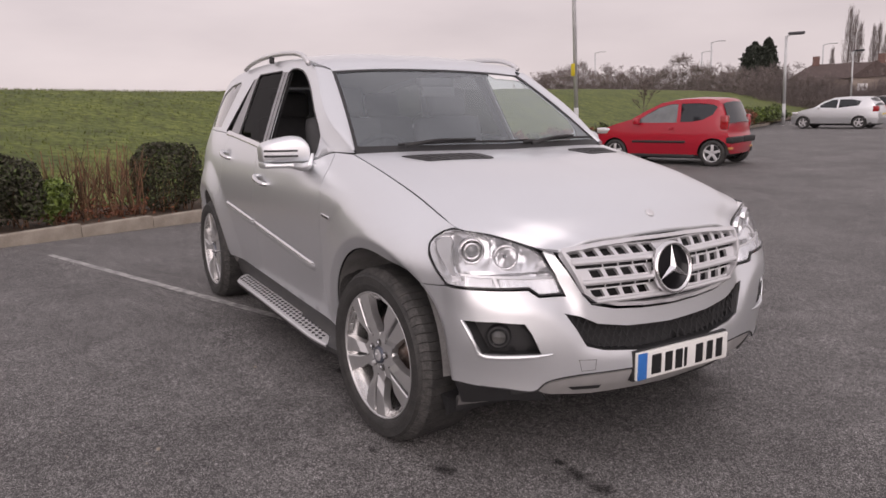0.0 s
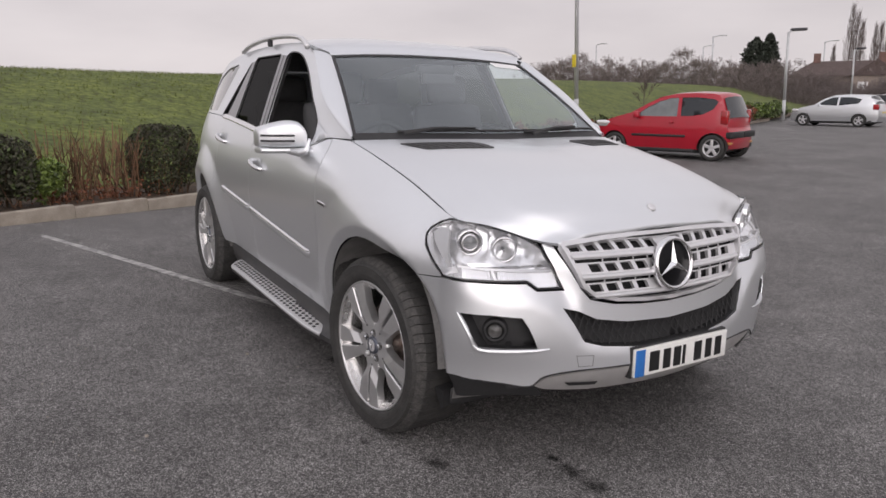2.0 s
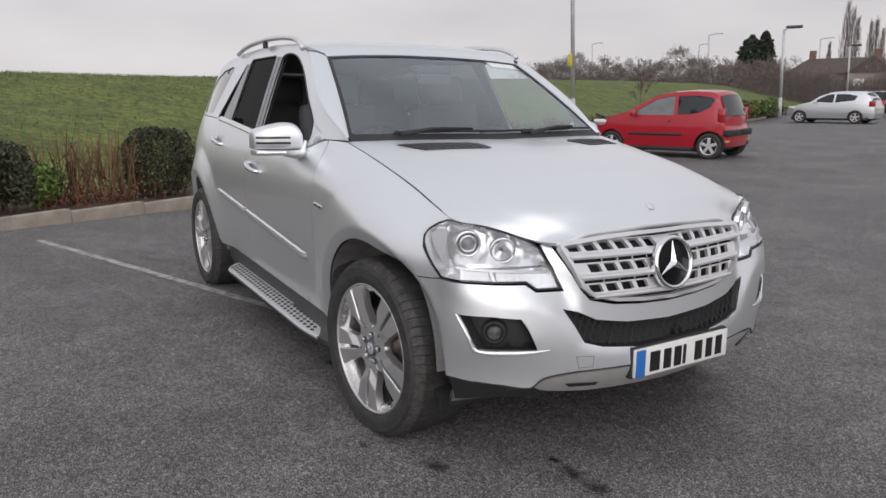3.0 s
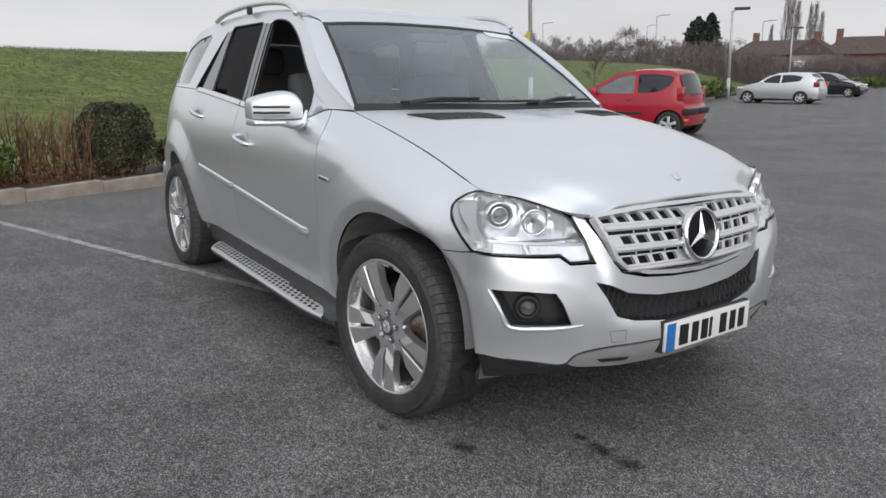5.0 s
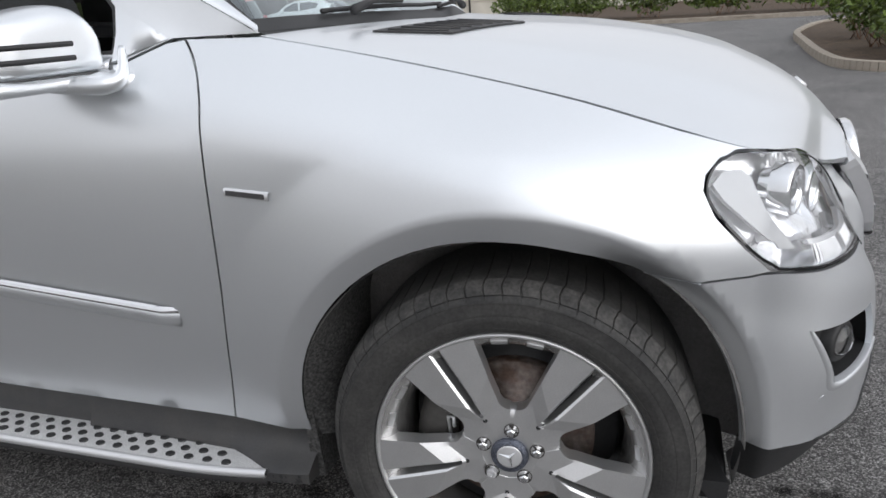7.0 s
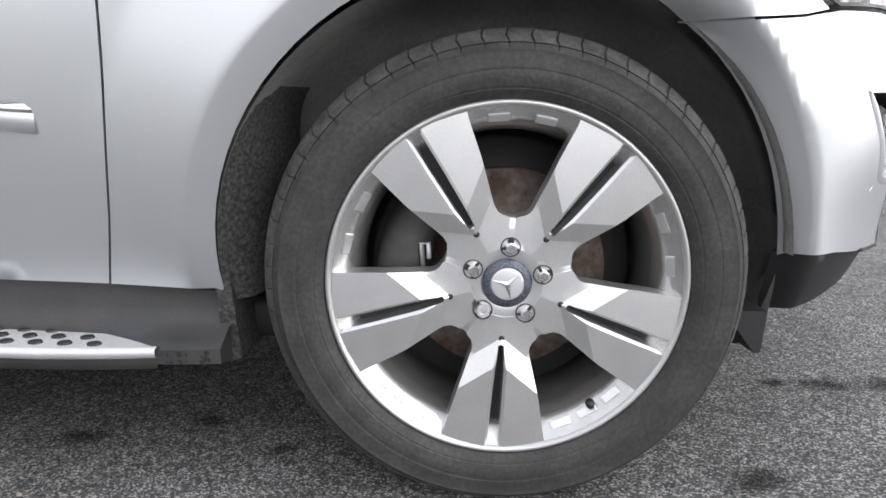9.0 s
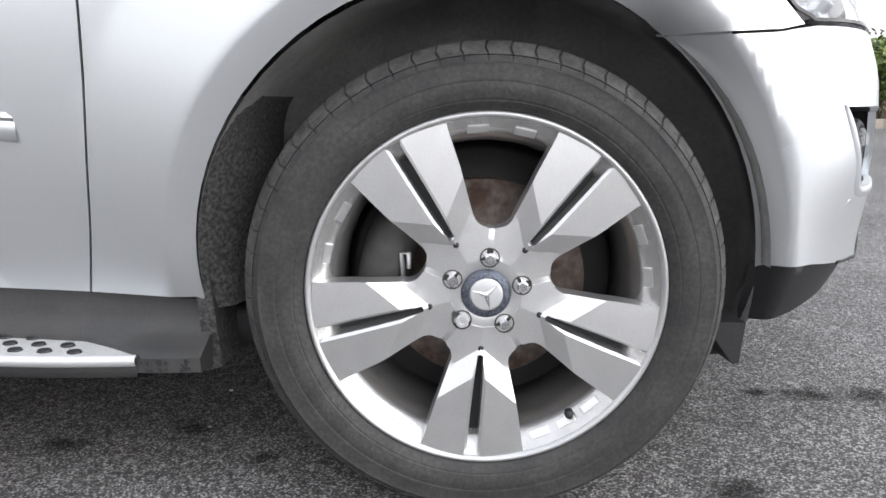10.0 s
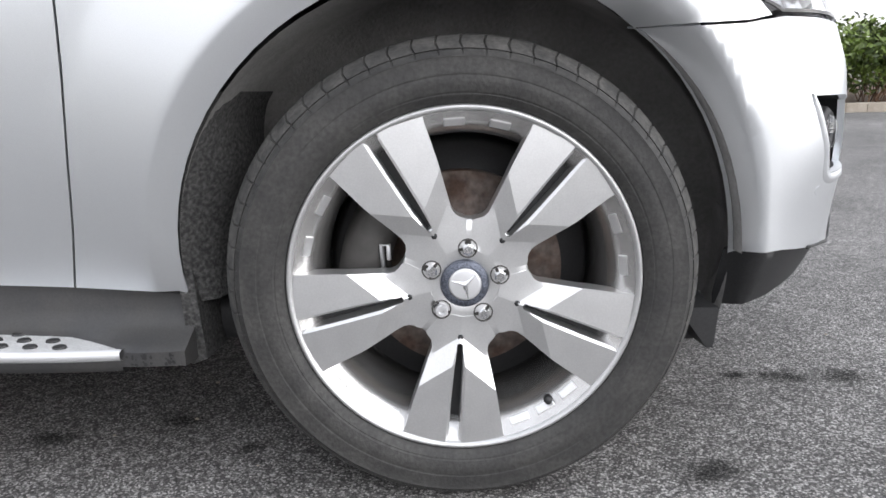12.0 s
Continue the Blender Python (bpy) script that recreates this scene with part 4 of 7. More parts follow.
# tailgate and rear bumper, turned away from view
rows = []
for z in np.linspace(0.40, 1.60, 14):
    x = -3.80 if z < 0.97 else -3.80 + 0.52 * (z - 0.97) / 0.63
    w = half_width(max(x, -3.7), z) - 0.01
    rows.append([(x - 0.10 * (1 - (u * u)), u * w, z) for u in np.linspace(-1, 1, 13)])
part("tailgate", grid(rows), PAINT, car)
part("rear_bumper", box((-3.93, -0.80, 0.36), (-3.72, 0.80, 0.66), bevel=0.05), PAINT, car)

# bumper with its openings
FOG = [(nq(y, z), z) for y, z in ((0.848, 0.636), (0.760, 0.636), (0.662, 0.626), (0.640, 0.590), (0.606, 0.511), (0.70, 0.510), (0.795, 0.512), (0.818, 0.556), (0.838, 0.608))]
mirrored = lambda poly: [(-a, b) for a, b in reversed(poly)]
MOUTH_R = [(0.0, 0.482), (nq(0.2, 0.49), 0.486), (nq(0.35, 0.5), 0.502), (nq(0.425, 0.52), 0.524), (nq(0.46, 0.59), 0.590), (nq(0.498, 0.650), 0.650), (nq(0.43, 0.64), 0.632), (nq(0.36, 0.61), 0.600), (nq(0.22, 0.58), 0.578)]
MOUTH = [*MOUTH_R, (0.0, 0.570), *mirrored(MOUTH_R)[:-1]]
g_side = [(nq(0.522, 0.868), 0.868), (nq(0.492, 0.882), 0.882), (nq(0.466, 0.80), 0.80), (nq(0.425, 0.715), 0.715), (nq(0.385, 0.672), 0.672), (nq(0.28, 0.648), 0.648), (nq(0.14, 0.637), 0.637)]
lamp_low = [(nx(0.458), 0.750), *[(nq(y, z), z) for y, z in ((0.80, 0.746), (0.70, 0.742), (0.630, 0.740), (0.597, 0.714), (0.474, 0.707), (0.500, 0.79))]]
low_arch = [(nx(x), z) for x, z in reversed(arch(0, 3, 56, 12))]
low_edge = [(nx(0.441), 0.388), *[(nq(y, z), z) for y, z in ((0.84, 0.392), (0.79, 0.385), (0.715, 0.378), (0.625, 0.367), (0.575, 0.404), (0.455, 0.420), (0.20, 0.420))], (0.0, 0.420)]
right = [*low_arch, *low_edge]
outline = [(0.0, 0.634), *reversed(g_side), *reversed(lamp_low), (nx(0.42), 0.742), (nx(0.34), 0.737), *right]
outline = outline + [(-a, b) for a, b in reversed(outline[1:-1])]
crease = []
for off in (0.0, -0.007):
    row = []
    for z in np.linspace(0.44, 0.728, 14):
        x = math.sqrt((band_rim(z) + off) ** 2 - (z - HUB) ** 2)
        row.append((nx(x) if x < 0.44 else math.acos(min(1, (x - 0.44) / front_d(z)) ** (1 / square(z))) * 2 / math.pi, z))
    crease += list(zip(row, row[1:]))
crease += [((-a[0], a[1]), (-b[0], b[1])) for a, b in crease]
BUMPER = part("front_bumper", sheet(outline, nose, 0.022, holes=(FOG, mirrored(FOG), MOUTH), flip=True, lines=crease), PAINT, car, thick=0.012)
for s in (1, -1):
    poly = FOG if s > 0 else mirrored(FOG)
    loop = dense([Vector(p) for p in poly], 0.02)
    rim = grid([[nose(p.x, p.y, d) for p in [*loop, loop[0]]] for d in (0.004, 0.07)])
    FOG_BOX = part("fog_lamp_recess", rim, BLACK, BUMPER, "black recess with a ribbed insert", smooth=False)
    part("recess_back", sheet(shrink([Vector(p) for p in poly], -0.004), lambda q, z: nose(q, z, 0.055), 0.03, flip=False), BLACK, FOG_BOX)
    c = Vector(nose(s * nq(0.765, 0.572), 0.572, 0.036))
    m = Matrix.Translation(c) @ pose(0, 0, 0, 0, 0, 90 - s * 35)
    part("fog_lamp", lathe([(0.0, -0.020), (0.018, -0.018), (0.028, -0.011), (0.033, 0.0)], 32), CLEAR, FOG_BOX, "clear round fog lamp", m=m)
    part("fog_reflector", lathe([(0.0, 0.03), (0.008, 0.012), (0.016, 0.006), (0.025, -0.002)], 32), IRON, FOG_BOX, m=m)
    part("fog_ring", lathe([(0.031, -0.004), (0.036, -0.008), (0.044, 0.0), (0.048, 0.03)], 32), BLACK, FOG_BOX, m=m)
    # bright blade under and beside the recess
    t_in = [FOG[0], FOG[8], FOG[7], FOG[6], FOG[5], FOG[4], (nq(0.566, 0.512), 0.512)]
    t_out = [(nq(y, z), z) for y, z in ((0.853, 0.640), (0.846, 0.604), (0.828, 0.550), (0.802, 0.494), (0.70, 0.486), (0.62, 0.492), (0.556, 0.506))]
    a, b = spline([(*p, 0) for p in t_in], 5), spline([(*p, 0) for p in t_out], 5)
    blade = grid([[nose(s * p.x, p.y, 0.01) for p in a], [nose(s * p.x, p.y, -0.001) for p in a], [nose(s * (p.x + q.x) / 2, (p.y + q.y) / 2, -0.004) for p, q in zip(a, b)], [nose(s * p.x, p.y, 0.002) for p in b]])
    part("fog_trim", blade, PAINT, BUMPER, "painted lip round the recess")
mesh_back = sheet(MOUTH, lambda q, z: nose(q, z, 0.05), 0.05)
LOWER = part("lower_grille", mesh_back, BLACK, BUMPER, "black mesh grille")
for k in range(-24, 25):
    for sl in (0.45, -0.45):
        pts = []
        for j in range(25):
            z = 0.475 + j * 0.0075
            q = k * 0.026 + sl * (z - 0.56)
            if inside((q, z), MOUTH):
                pts.append(nose(q, z, 0.022))
        if len(pts) > 2:
            part("mesh_bar", tube([pts[0], pts[len(pts) // 2], pts[-1]], 0.0028, 4, caps=False), BLACK, LOWER)
part("mouth_wall", grid([[nose(p.x, p.y, d) for p in [*MOUTHD, MOUTHD[0]]] for MOUTHD in [dense([Vector(p) for p in MOUTH], 0.03)] for d in (0.008, 0.06)]), BLACK, BUMPER, smooth=False)
# black valance and silver guard below
val = [(nx(0.436), 0.390), *low_edge[1:5], (nq(0.60, 0.35), 0.352), (nq(0.58, 0.30), 0.312), (nq(0.65, 0.32), 0.318), (nq(0.72, 0.32), 0.318), (nq(0.79, 0.31), 0.310), (nq(0.83, 0.30), 0.298), (nx(0.428), 0.280), (nx(0.425), 0.300), (nx(0.428), 0.385)]
for s in (1, -1):
    poly = [(s * a, b) for a, b in (val if s > 0 else reversed(val))]
    part("lower_valance", sheet(poly, lambda q, z: nose(q, z, 0.010 + 0.42 * max(0, 0.385 - z)), 0.03, flip=True), BLACK, BUMPER, "black plastic valance", thick=0.01)
guard = [(0, 0.413), (nq(0.36, 0.4), 0.413), (nq(0.455, 0.4), 0.413), (nq(0.57, 0.39), 0.397), (nq(0.620, 0.36), 0.360), (nq(0.57, 0.34), 0.340), (nq(0.40, 0.32), 0.322), (0, 0.314)]
guard = [*guard, *[(-a, b) for a, b in reversed(guard[1:-1])]]
part("skid_plate", sheet(list(reversed(guard)), lambda q, z: nose(q, z, 0.004 + 0.6 * max(0, 0.395 - z)), 0.03, flip=True), SHADED_SILVER, BUMPER, "silver skid plate, coloured darker for its downward tilt", thick=0.008)
seam_q = [p for p in low_edge[2:]]
line = [nose(a, b, -0.001) for a, b in seam_q[:-1]] + [nose(0.0, 0.420, -0.001)] + [nose(-a, b, -0.001) for a, b in reversed(seam_q[:-1])]
part("guard_gap", tube(spline(line, 4), 0.0032, 5), BLACK, BUMPER)
slot = [(nq(0.50, 0.35), 0.372), (nq(0.36, 0.35), 0.364), (nq(0.37, 0.33), 0.348), (nq(0.48, 0.34), 0.354)]
part("guard_slot", sheet(slot, lambda q, z: nose(q, z, -0.001 + 0.6 * max(0, 0.395 - z)), 0.03, flip=True), BLACK, BUMPER)
hook = [(nq(0.462, 0.47), 0.478), (nq(0.39, 0.47), 0.474), (nq(0.395, 0.43), 0.434), (nq(0.452, 0.43), 0.434)]
ring = sheet(hook, lambda q, z: nose(q, z, -0.0012), 0.02, holes=(shrink([Vector(p) for p in hook], 0.0013),), flip=True)
part("tow_eye_cover", ring, TRIM, BUMPER)
for q, z in ((nx(0.56), 0.484), (nq(0.52, 0.46), 0.46), (-nq(0.52, 0.46), 0.46), (-nx(0.56), 0.484)):
    c = Vector(nose(q, z))
    o = (Vector(nose(q + 0.01, z)) - c).cross(Vector(nose(q, z + 0.01)) - c).normalized()
    o = o if o.x > 0 else -o
    m = Matrix.Translation(c + o * 0.0012) @ o.to_track_quat("-Y", "Z").to_matrix().to_4x4()
    part("parking_sensor", lathe([(0.0, 0.0008), (0.0080, 0.0008), (0.0086, 0.0020)], 18), PAINT, BUMPER, "small round parking sensor", m=m, sharp=20)

# number plate: plain bars for its characters
PLATE_OB = part("number_plate", box((0.778, -0.222, 0.368), (0.794, 0.298, 0.479), bevel=0.004), PLATE, BUMPER, "white number plate with a blue band and dark bars")
part("plate_holder", box((0.74, -0.230, 0.362), (0.779, 0.306, 0.485), bevel=0.004), BLACK, BUMPER)
part("blue_band", box((0.792, -0.220, 0.370), (0.797, -0.172, 0.477), bevel=0.002), PLATE_BLUE, PLATE_OB)
for y, w in ((-0.120, 0.026), (-0.052, 0.020), (0.006, 0.020), (0.044, 0.008), (0.124, 0.021), (0.186, 0.018), (0.244, 0.019)):
    part("character_bar", box((0.792, y - w, 0.384), (0.7965, y + w, 0.463), bevel=0.002), PLATE_INK, PLATE_OB, smooth=False)

# grille
grille_x = table([(0.62, 0.752), (0.68, 0.748), (0.75, 0.741), (0.80, 0.730), (0.86, 0.700), (0.90, 0.668)])


def face(y, z, d=0.0):
    return (grille_x(z) - 0.18 * y * y - d, y, z)


G_OUT = [(0.0, 0.649), (0.14, 0.652), (0.28, 0.663), (0.378, 0.686), (0.426, 0.722), (0.466, 0.81), (0.486, 0.862), (0.487, 0.875), (0.477, 0.885), (0.30, 0.899), (0.15, 0.906)]
G_FULL = [(-a, b) for a, b in reversed(G_OUT[1:])] + [*G_OUT, (0.0, 0.908)]
G_FULL = list(reversed(G_FULL))
GRILLE = part("grille", sheet(shrink([Vector(p) for p in G_FULL], -0.012), lambda y, z: face(y, z, 0.055), 0.05, flip=False), BLACK, car, "silver louvred grille with a round emblem")
g_in = shrink([Vector(p) for p in G_FULL], 0.014)
part("grille_frame", sheet(G_FULL, lambda y, z: face(y, z, -0.004), 0.03, holes=(g_in,)), SATIN, GRILLE, "satin silver frame", thick=0.03)
half_at = table([(0.66, 0.30), (0.685, 0.368), (0.725, 0.405), (0.81, 0.445), (0.872, 0.466), (0.90, 0.45)])
for z, h in ((0.832, 0.021), (0.758, 0.021), (0.686, 0.019)):
    w = half_at(z) + 0.008
    ys = np.linspace(-w, w, 40)
    part("slat", grid([[face(y, z + b, d) for y in ys] for d, b in ((0.03, h / 2 - 0.002), (0.000, h / 2), (-0.008, 0.002), (-0.006, -0.004), (0.002, -h / 2), (0.03, -h / 2 - 0.002))]), SATIN, GRILLE)
for z0, z1, clear in ((0.842, 0.882, 0.062), (0.768, 0.807, 0.108), (0.695, 0.733, 0.088)):
    w = half_at((z0 + z1) / 2)
    cells = []
    for k in range(-7, 8):
        y = k * 0.0715
        if clear < abs(y) < w - 0.032:
            lean = -0.005 if y > 0 else 0.005
            cells.append([(y - 0.0265 + lean, z0 + 0.006), (y + 0.0265 + lean, z0 + 0.006), (y + 0.0255 - lean, z1 - 0.005), (y - 0.0255 - lean, z1 - 0.005)])
    plate = [(-half_at(z0) - 0.004, z0 - 0.004), (half_at(z0) + 0.004, z0 - 0.004), (half_at(z1) + 0.004, z1), (-half_at(z1) - 0.004, z1)]
    part("louvre_plate", sheet(plate, lambda y, z: face(y, z, 0.008 + 0.25 * (z - z0)), 0.03, holes=cells), SATIN, GRILLE, "silver louvre plate with dark slanted openings", thick=0.014, sharp=30)
for za, zb in ((0.806, 0.823), (0.732, 0.750)):
    for k in (-5, -4, -3, -2, 1, 2, 3, 4):
        y = (k + 0.5) * 0.0715
        part("grille_strut", tube([face(y, za, 0.016), face(y, zb, 0.012)], 0.003, 5), SATIN, GRILLE)
em = pose(0.748, 0, 0.787, 0, 0, 90) @ pose(0, 0, 0, -10, 0, 0)
EMBLEM = part("emblem", lathe([(0.0, 0.004), (0.085, 0.004), (0.09, 0.008)], 48), EMBLEM_BLACK, GRILLE, "gloss black disc with a chrome ring", m=em)
part("emblem_ring", lathe([(0.086, 0.012), (0.087, -0.004), (0.093, -0.009), (0.099, -0.008), (0.104, 0.002), (0.104, 0.016)], 64), CHROME, EMBLEM)
for k in range(3):
    a = 2 * math.pi * k / 3
    tip, l_, r_ = ((math.sin(a + o) * r, 0, math.cos(a + o) * r) for o, r in ((0, 0.088), (1.047, 0.017), (-1.047, 0.017)))
    f = bmesh.new()
    v = [f.verts.new(p) for p in (tip, l_, r_, (0, -0.014, 0), (0, 0.003, 0))]
    f.faces.new((v[0], v[1], v[3])), f.faces.new((v[0], v[3], v[2]))
    part("emblem_arm", f, CHROME, EMBLEM, smooth=False)

# headlights
LAMP = [(nx(0.456), 0.755), (1.074, 0.806), (1.170, 0.862), (1.195, 0.898), (1.170, 0.930), (1.115, 0.948), (nx(0.412), 0.953),
        *[(nq(y, z), z) for y, z in ((0.740, 0.944), (0.655, 0.922), (0.580, 0.893), (0.530, 0.858), (0.503, 0.79), (0.480, 0.714), (0.592, 0.720), (0.625, 0.746), (0.70, 0.748), (0.80, 0.752))]]
LAMP_S = [p.to_2d() for p in spline([(*p, 0) for p in LAMP[:11]], 4)] + [Vector(p) for p in LAMP[11:]]
for s in (1, -1):
    poly = LAMP_S if s > 0 else [Vector((-p.x, p.y)) for p in reversed(LAMP_S)]
    lens = part("headlight", sheet(poly, lambda q, z: nose(q, z, 0.001), 0.03, gap=0.002, flip=True), CLEAR, car, "clear-lensed headlight with bright reflectors and a black seal")
    lens.visible_shadow = False
    inner = shrink(poly, 0.0062)
    part("lamp_seal", sheet(poly, lambda q, z: nose(q, z, -0.001), 0.025, holes=(inner,), gap=0.0015, flip=True), GLOSS, lens, "black seal", thick=0.006)
    part("lamp_wall", grid([[nose(p.x, p.y, d) for p in [*dense(inner, 0.03), inner[0]]] for d in (0.004, 0.03, 0.085)]), REFLECTOR, lens)

    def bowl(q, z):
        y = abs(nose(q, z)[1])
        r1 = math.hypot(y - 0.808, z - 0.875) / 0.075
        r2 = math.hypot(y - 0.690, z - 0.850) / 0.072
        d = 0.045 + 0.045 * max(0, 1 - r1 * r1) + 0.04 * max(0, 1 - r2 * r2)
        d += 0.012 * abs(math.sin(y * 31 + z * 17)) * abs(math.sin(z * 47)) + (0.02 if z < 0.79 else 0.0)
        return nose(q, z, d)
    part("reflector", sheet(inner, bowl, 0.012, flip=True), REFLECTOR, lens, "faceted bright reflector", sharp=25)
    for y, z, r, d in ((0.808, 0.875, 0.038, 0.022), (0.690, 0.850, 0.038, 0.025)):
        c = Vector(nose(s * nq(y, z), z, d + 0.012))
        m = Matrix.Translation(c) @ pose(0, 0, 0, 0, 0, 90 - s * 24)
        part("lamp_ring", lathe([(r, 0.05), (r * 1.02, 0.0), (r * 1.12, -0.008), (r * 1.25, -0.002), (r * 1.28, 0.03)], 40), CHROME, lens, m=m)
        if y > 0.7:
            part("projector", lathe([(0.0, -0.006), (r * 0.35, -0.003), (r * 0.64, 0.008)], 32), LAMP_LENS, lens, m=m)
            part("projector_collar", lathe([(r * 0.62, 0.006), (r * 0.66, -0.004), (r * 0.80, -0.003), (r * 0.82, 0.014)], 40), CHROME, lens, m=m)
            part("projector_gap", lathe([(r * 0.81, 0.012), (r * 1.0, 0.010)], 40), TRIM, lens, m=m)
        else:
            part("lamp_bowl", lathe([(r * 0.2, 0.040), (r * 0.5, 0.030), (r * 0.8, 0.012), (r * 0.99, 0.0)], 32), REFLECTOR, lens, m=m)
            part("bulb", lathe([(0.0, 0.006), (r * 0.16, 0.010), (r * 0.2, 0.030)], 20), LAMP_LENS, lens, m=m)
    # ribbed lamps of the lower strip, and the plain side wedge
    low = table([(0.50, 0.7185), (0.588, 0.7235), (0.624, 0.7495), (0.70, 0.7525), (0.84, 0.757)])
    for y0, y1, name in ((0.500, 0.733, "indicator_ribs"), (0.752, 0.845, "side_lamp_ribs")):
        ys = np.linspace(y0, y1, 150)
        ribs = grid([[nose(s * nq(y, z), z, 0.016 + 0.0022 * math.sin(y * 760) + dz) for y in ys for z, dz in ((low(y) + (0.735 + 0.072 * y - low(y)) * k, 0.006 * (k - 0.5)),)] for k in (0.0, 0.5, 1.0)])
        part(name, ribs, CHROME, lens, "ribbed bright lamp strip")
    qa, qb = 1.185, nq(0.782, 0.868)
    side = [Vector((qa + k * (qb - qa), z)) for k, z in ((0.03, 0.898), (0.12, 0.872), (0.48, 0.800), (0.50, 0.790), (0.62, 0.790), (0.46, 0.838), (0.32, 0.905), (0.24, 0.918), (0.10, 0.916))]
    side = side if s > 0 else [Vector((-p.x, p.y)) for p in reversed(side)]
    part("lamp_side_panel", sheet(side, lambda q, z: nose(q, z, 0.014), 0.03, flip=True), LAMP_GREY, lens, "plain grey side panel", thick=0.01)
    strip = [Vector((nq(y, z), z)) for y, z in ((0.850, 0.803), (0.70, 0.791), (0.510, 0.778), (0.510, 0.770), (0.70, 0.783), (0.850, 0.795))]
    strip = strip if s > 0 else [Vector((-p.x, p.y)) for p in reversed(strip)]
    part("lamp_divider", sheet(strip, lambda q, z: nose(q, z, 0.012), 0.02, flip=True), SATIN, lens, thick=0.01)
    amb = [Vector((nq(y, z), z)) for y, z in ((0.750, 0.790), (0.740, 0.789), (0.734, 0.755), (0.744, 0.755))]
    amb = amb if s > 0 else [Vector((-p.x, p.y)) for p in reversed(amb)]
    part("lamp_post", sheet(amb, lambda q, z: nose(q, z, 0.008), 0.02, flip=True), SATIN, lens, thick=0.01)

# mirrors
shell_top = table([(-0.02, 1.212), (0.0, 1.222), (0.06, 1.244), (0.16, 1.260), (0.32, 1.265), (0.5, 1.260), (0.75, 1.247), (0.92, 1.234), (1.0, 1.224)])


def mirror_shell():
    """A boxy housing: a flat outer end, a top that falls towards it and a rounded inner shoulder."""
    rows = []
    n = 40
    for t, k in ((-0.012, 0.55), (-0.008, 0.80), (0.0, 0.93), (0.03, 0.98), *[(t, 1.0) for t in np.linspace(0.08, 0.92, 14)], (0.96, 0.985), (0.985, 0.95), (1.0, 0.88), (1.006, 0.70), (1.008, 0.3)):
        top = shell_top(t)
        hz, cz = (top - 1.133) / 2, (top + 1.133) / 2
        hx = 0.070 - 0.014 * smoothstep(0.75, 1.0, t)
        cx = -0.875 - 0.05 * t - 0.012 * smoothstep(0.75, 1.0, t)
        row = []
        for i in range(n):
            a = 2 * math.pi * i / n
            c, s_ = math.cos(a), math.sin(a)
            e = 0.60 if s_ > 0 else 0.42
            row.append((cx + k * hx * abs(c) ** e * (1 if c > 0 else -0.75), -0.897 - 0.220 * t, cz + k * hz * abs(s_) ** e * (1 if s_ > 0 else -1)))
        rows.append(row)
    bm = grid(rows, close=True)
    bm.faces.new([v for v in bm.verts][:n])
    bm.faces.new(list(reversed([v for v in bm.verts][-n:])))
    bmesh.ops.recalc_face_normals(bm, faces=bm.faces)
    return bm


def mirror_base():
    """The foot of the mirror: a flat blade under the housing that reaches in to the door."""
    rows = []
    for t, k in ((0.0, 1.0), (0.06, 1.0), (0.12, 1.0), (0.2, 1.0), (0.3, 1.0), (0.5, 1.0), (0.7, 1.0), (0.9, 1.0), (0.97, 0.97), (1.0, 0.92), (1.003, 0.8)):
        foot = 1 - smoothstep(0.06, 0.42, t)
        hx, hz = 0.060 * k, (0.0160 + 0.008 * foot) * k
        cx, cz = -0.870 - 0.045 * t + 0.075 * foot, 1.1190 - 0.008 * foot
        row = []
        for i in range(24):
            c, s_ = math.cos(i * math.pi / 12), math.sin(i * math.pi / 12)
            row.append((cx + hx * math.copysign(abs(c) ** 0.6, c), -0.868 - 0.247 * t, cz + hz * math.copysign(abs(s_) ** 0.6, s_)))
        rows.append(row)
    bm = grid(rows, close=True)
    bm.faces.new(list(reversed(list(bm.verts)[-24:])))
    bm.faces.new(list(bm.verts)[:24])
    bmesh.ops.recalc_face_normals(bm, faces=bm.faces)
    return bm


MIRRORS = both("door_mirror", mirror_shell(), PAINT, car, "silver door mirror with two dark indicator slots")
for s, mo in zip((1, -1), MIRRORS):
    fl = (lambda b: b) if s > 0 else flip_x
    for z in (1.192, 1.166):
        pts = [(-0.8052 - 0.05 * t - 0.026 * smoothstep(0.75, 1.0, t), -0.897 - 0.220 * t, z) for t in np.linspace(0.28, 0.97, 12)]
        part("indicator_slot", fl(tube(pts, 0.0055, 6)), BLACK, mo)
    part("cover_seam", fl(tube([(-0.803 - 0.052 * t - 0.03 * max(0, t - 0.75) / 0.25, -0.905 - 0.200 * t, 1.1335) for t in np.linspace(0.08, 1, 9)], 0.0022, 5)), TRIM, mo)
    part("mirror_arm", fl(mirror_base()), PAINT, mo)
    part("mirror_foot", fl(tube(spline([(-0.875, -0.975, 1.116), (-0.82, -0.962, 1.113), (-0.775, -0.946, 1.112), (-0.745, -0.928, 1.126), (-0.752, -0.906, 1.180)], 5), [*np.linspace(0.016, 0.020, 11), *np.linspace(0.019, 0.006, 10)], 14)), PAINT, mo)
    part("mirror_pane", fl(box((-0.955, -1.085, 1.140), (-0.935, -0.925, 1.222), bevel=0.008)), MIRROR, mo)
    part("door_triangle", fl(sheet([(-0.80, 1.15), (-0.695, 1.19), (-0.80, 1.262)], inset(-0.004), 0.03)), PAINT, mo)

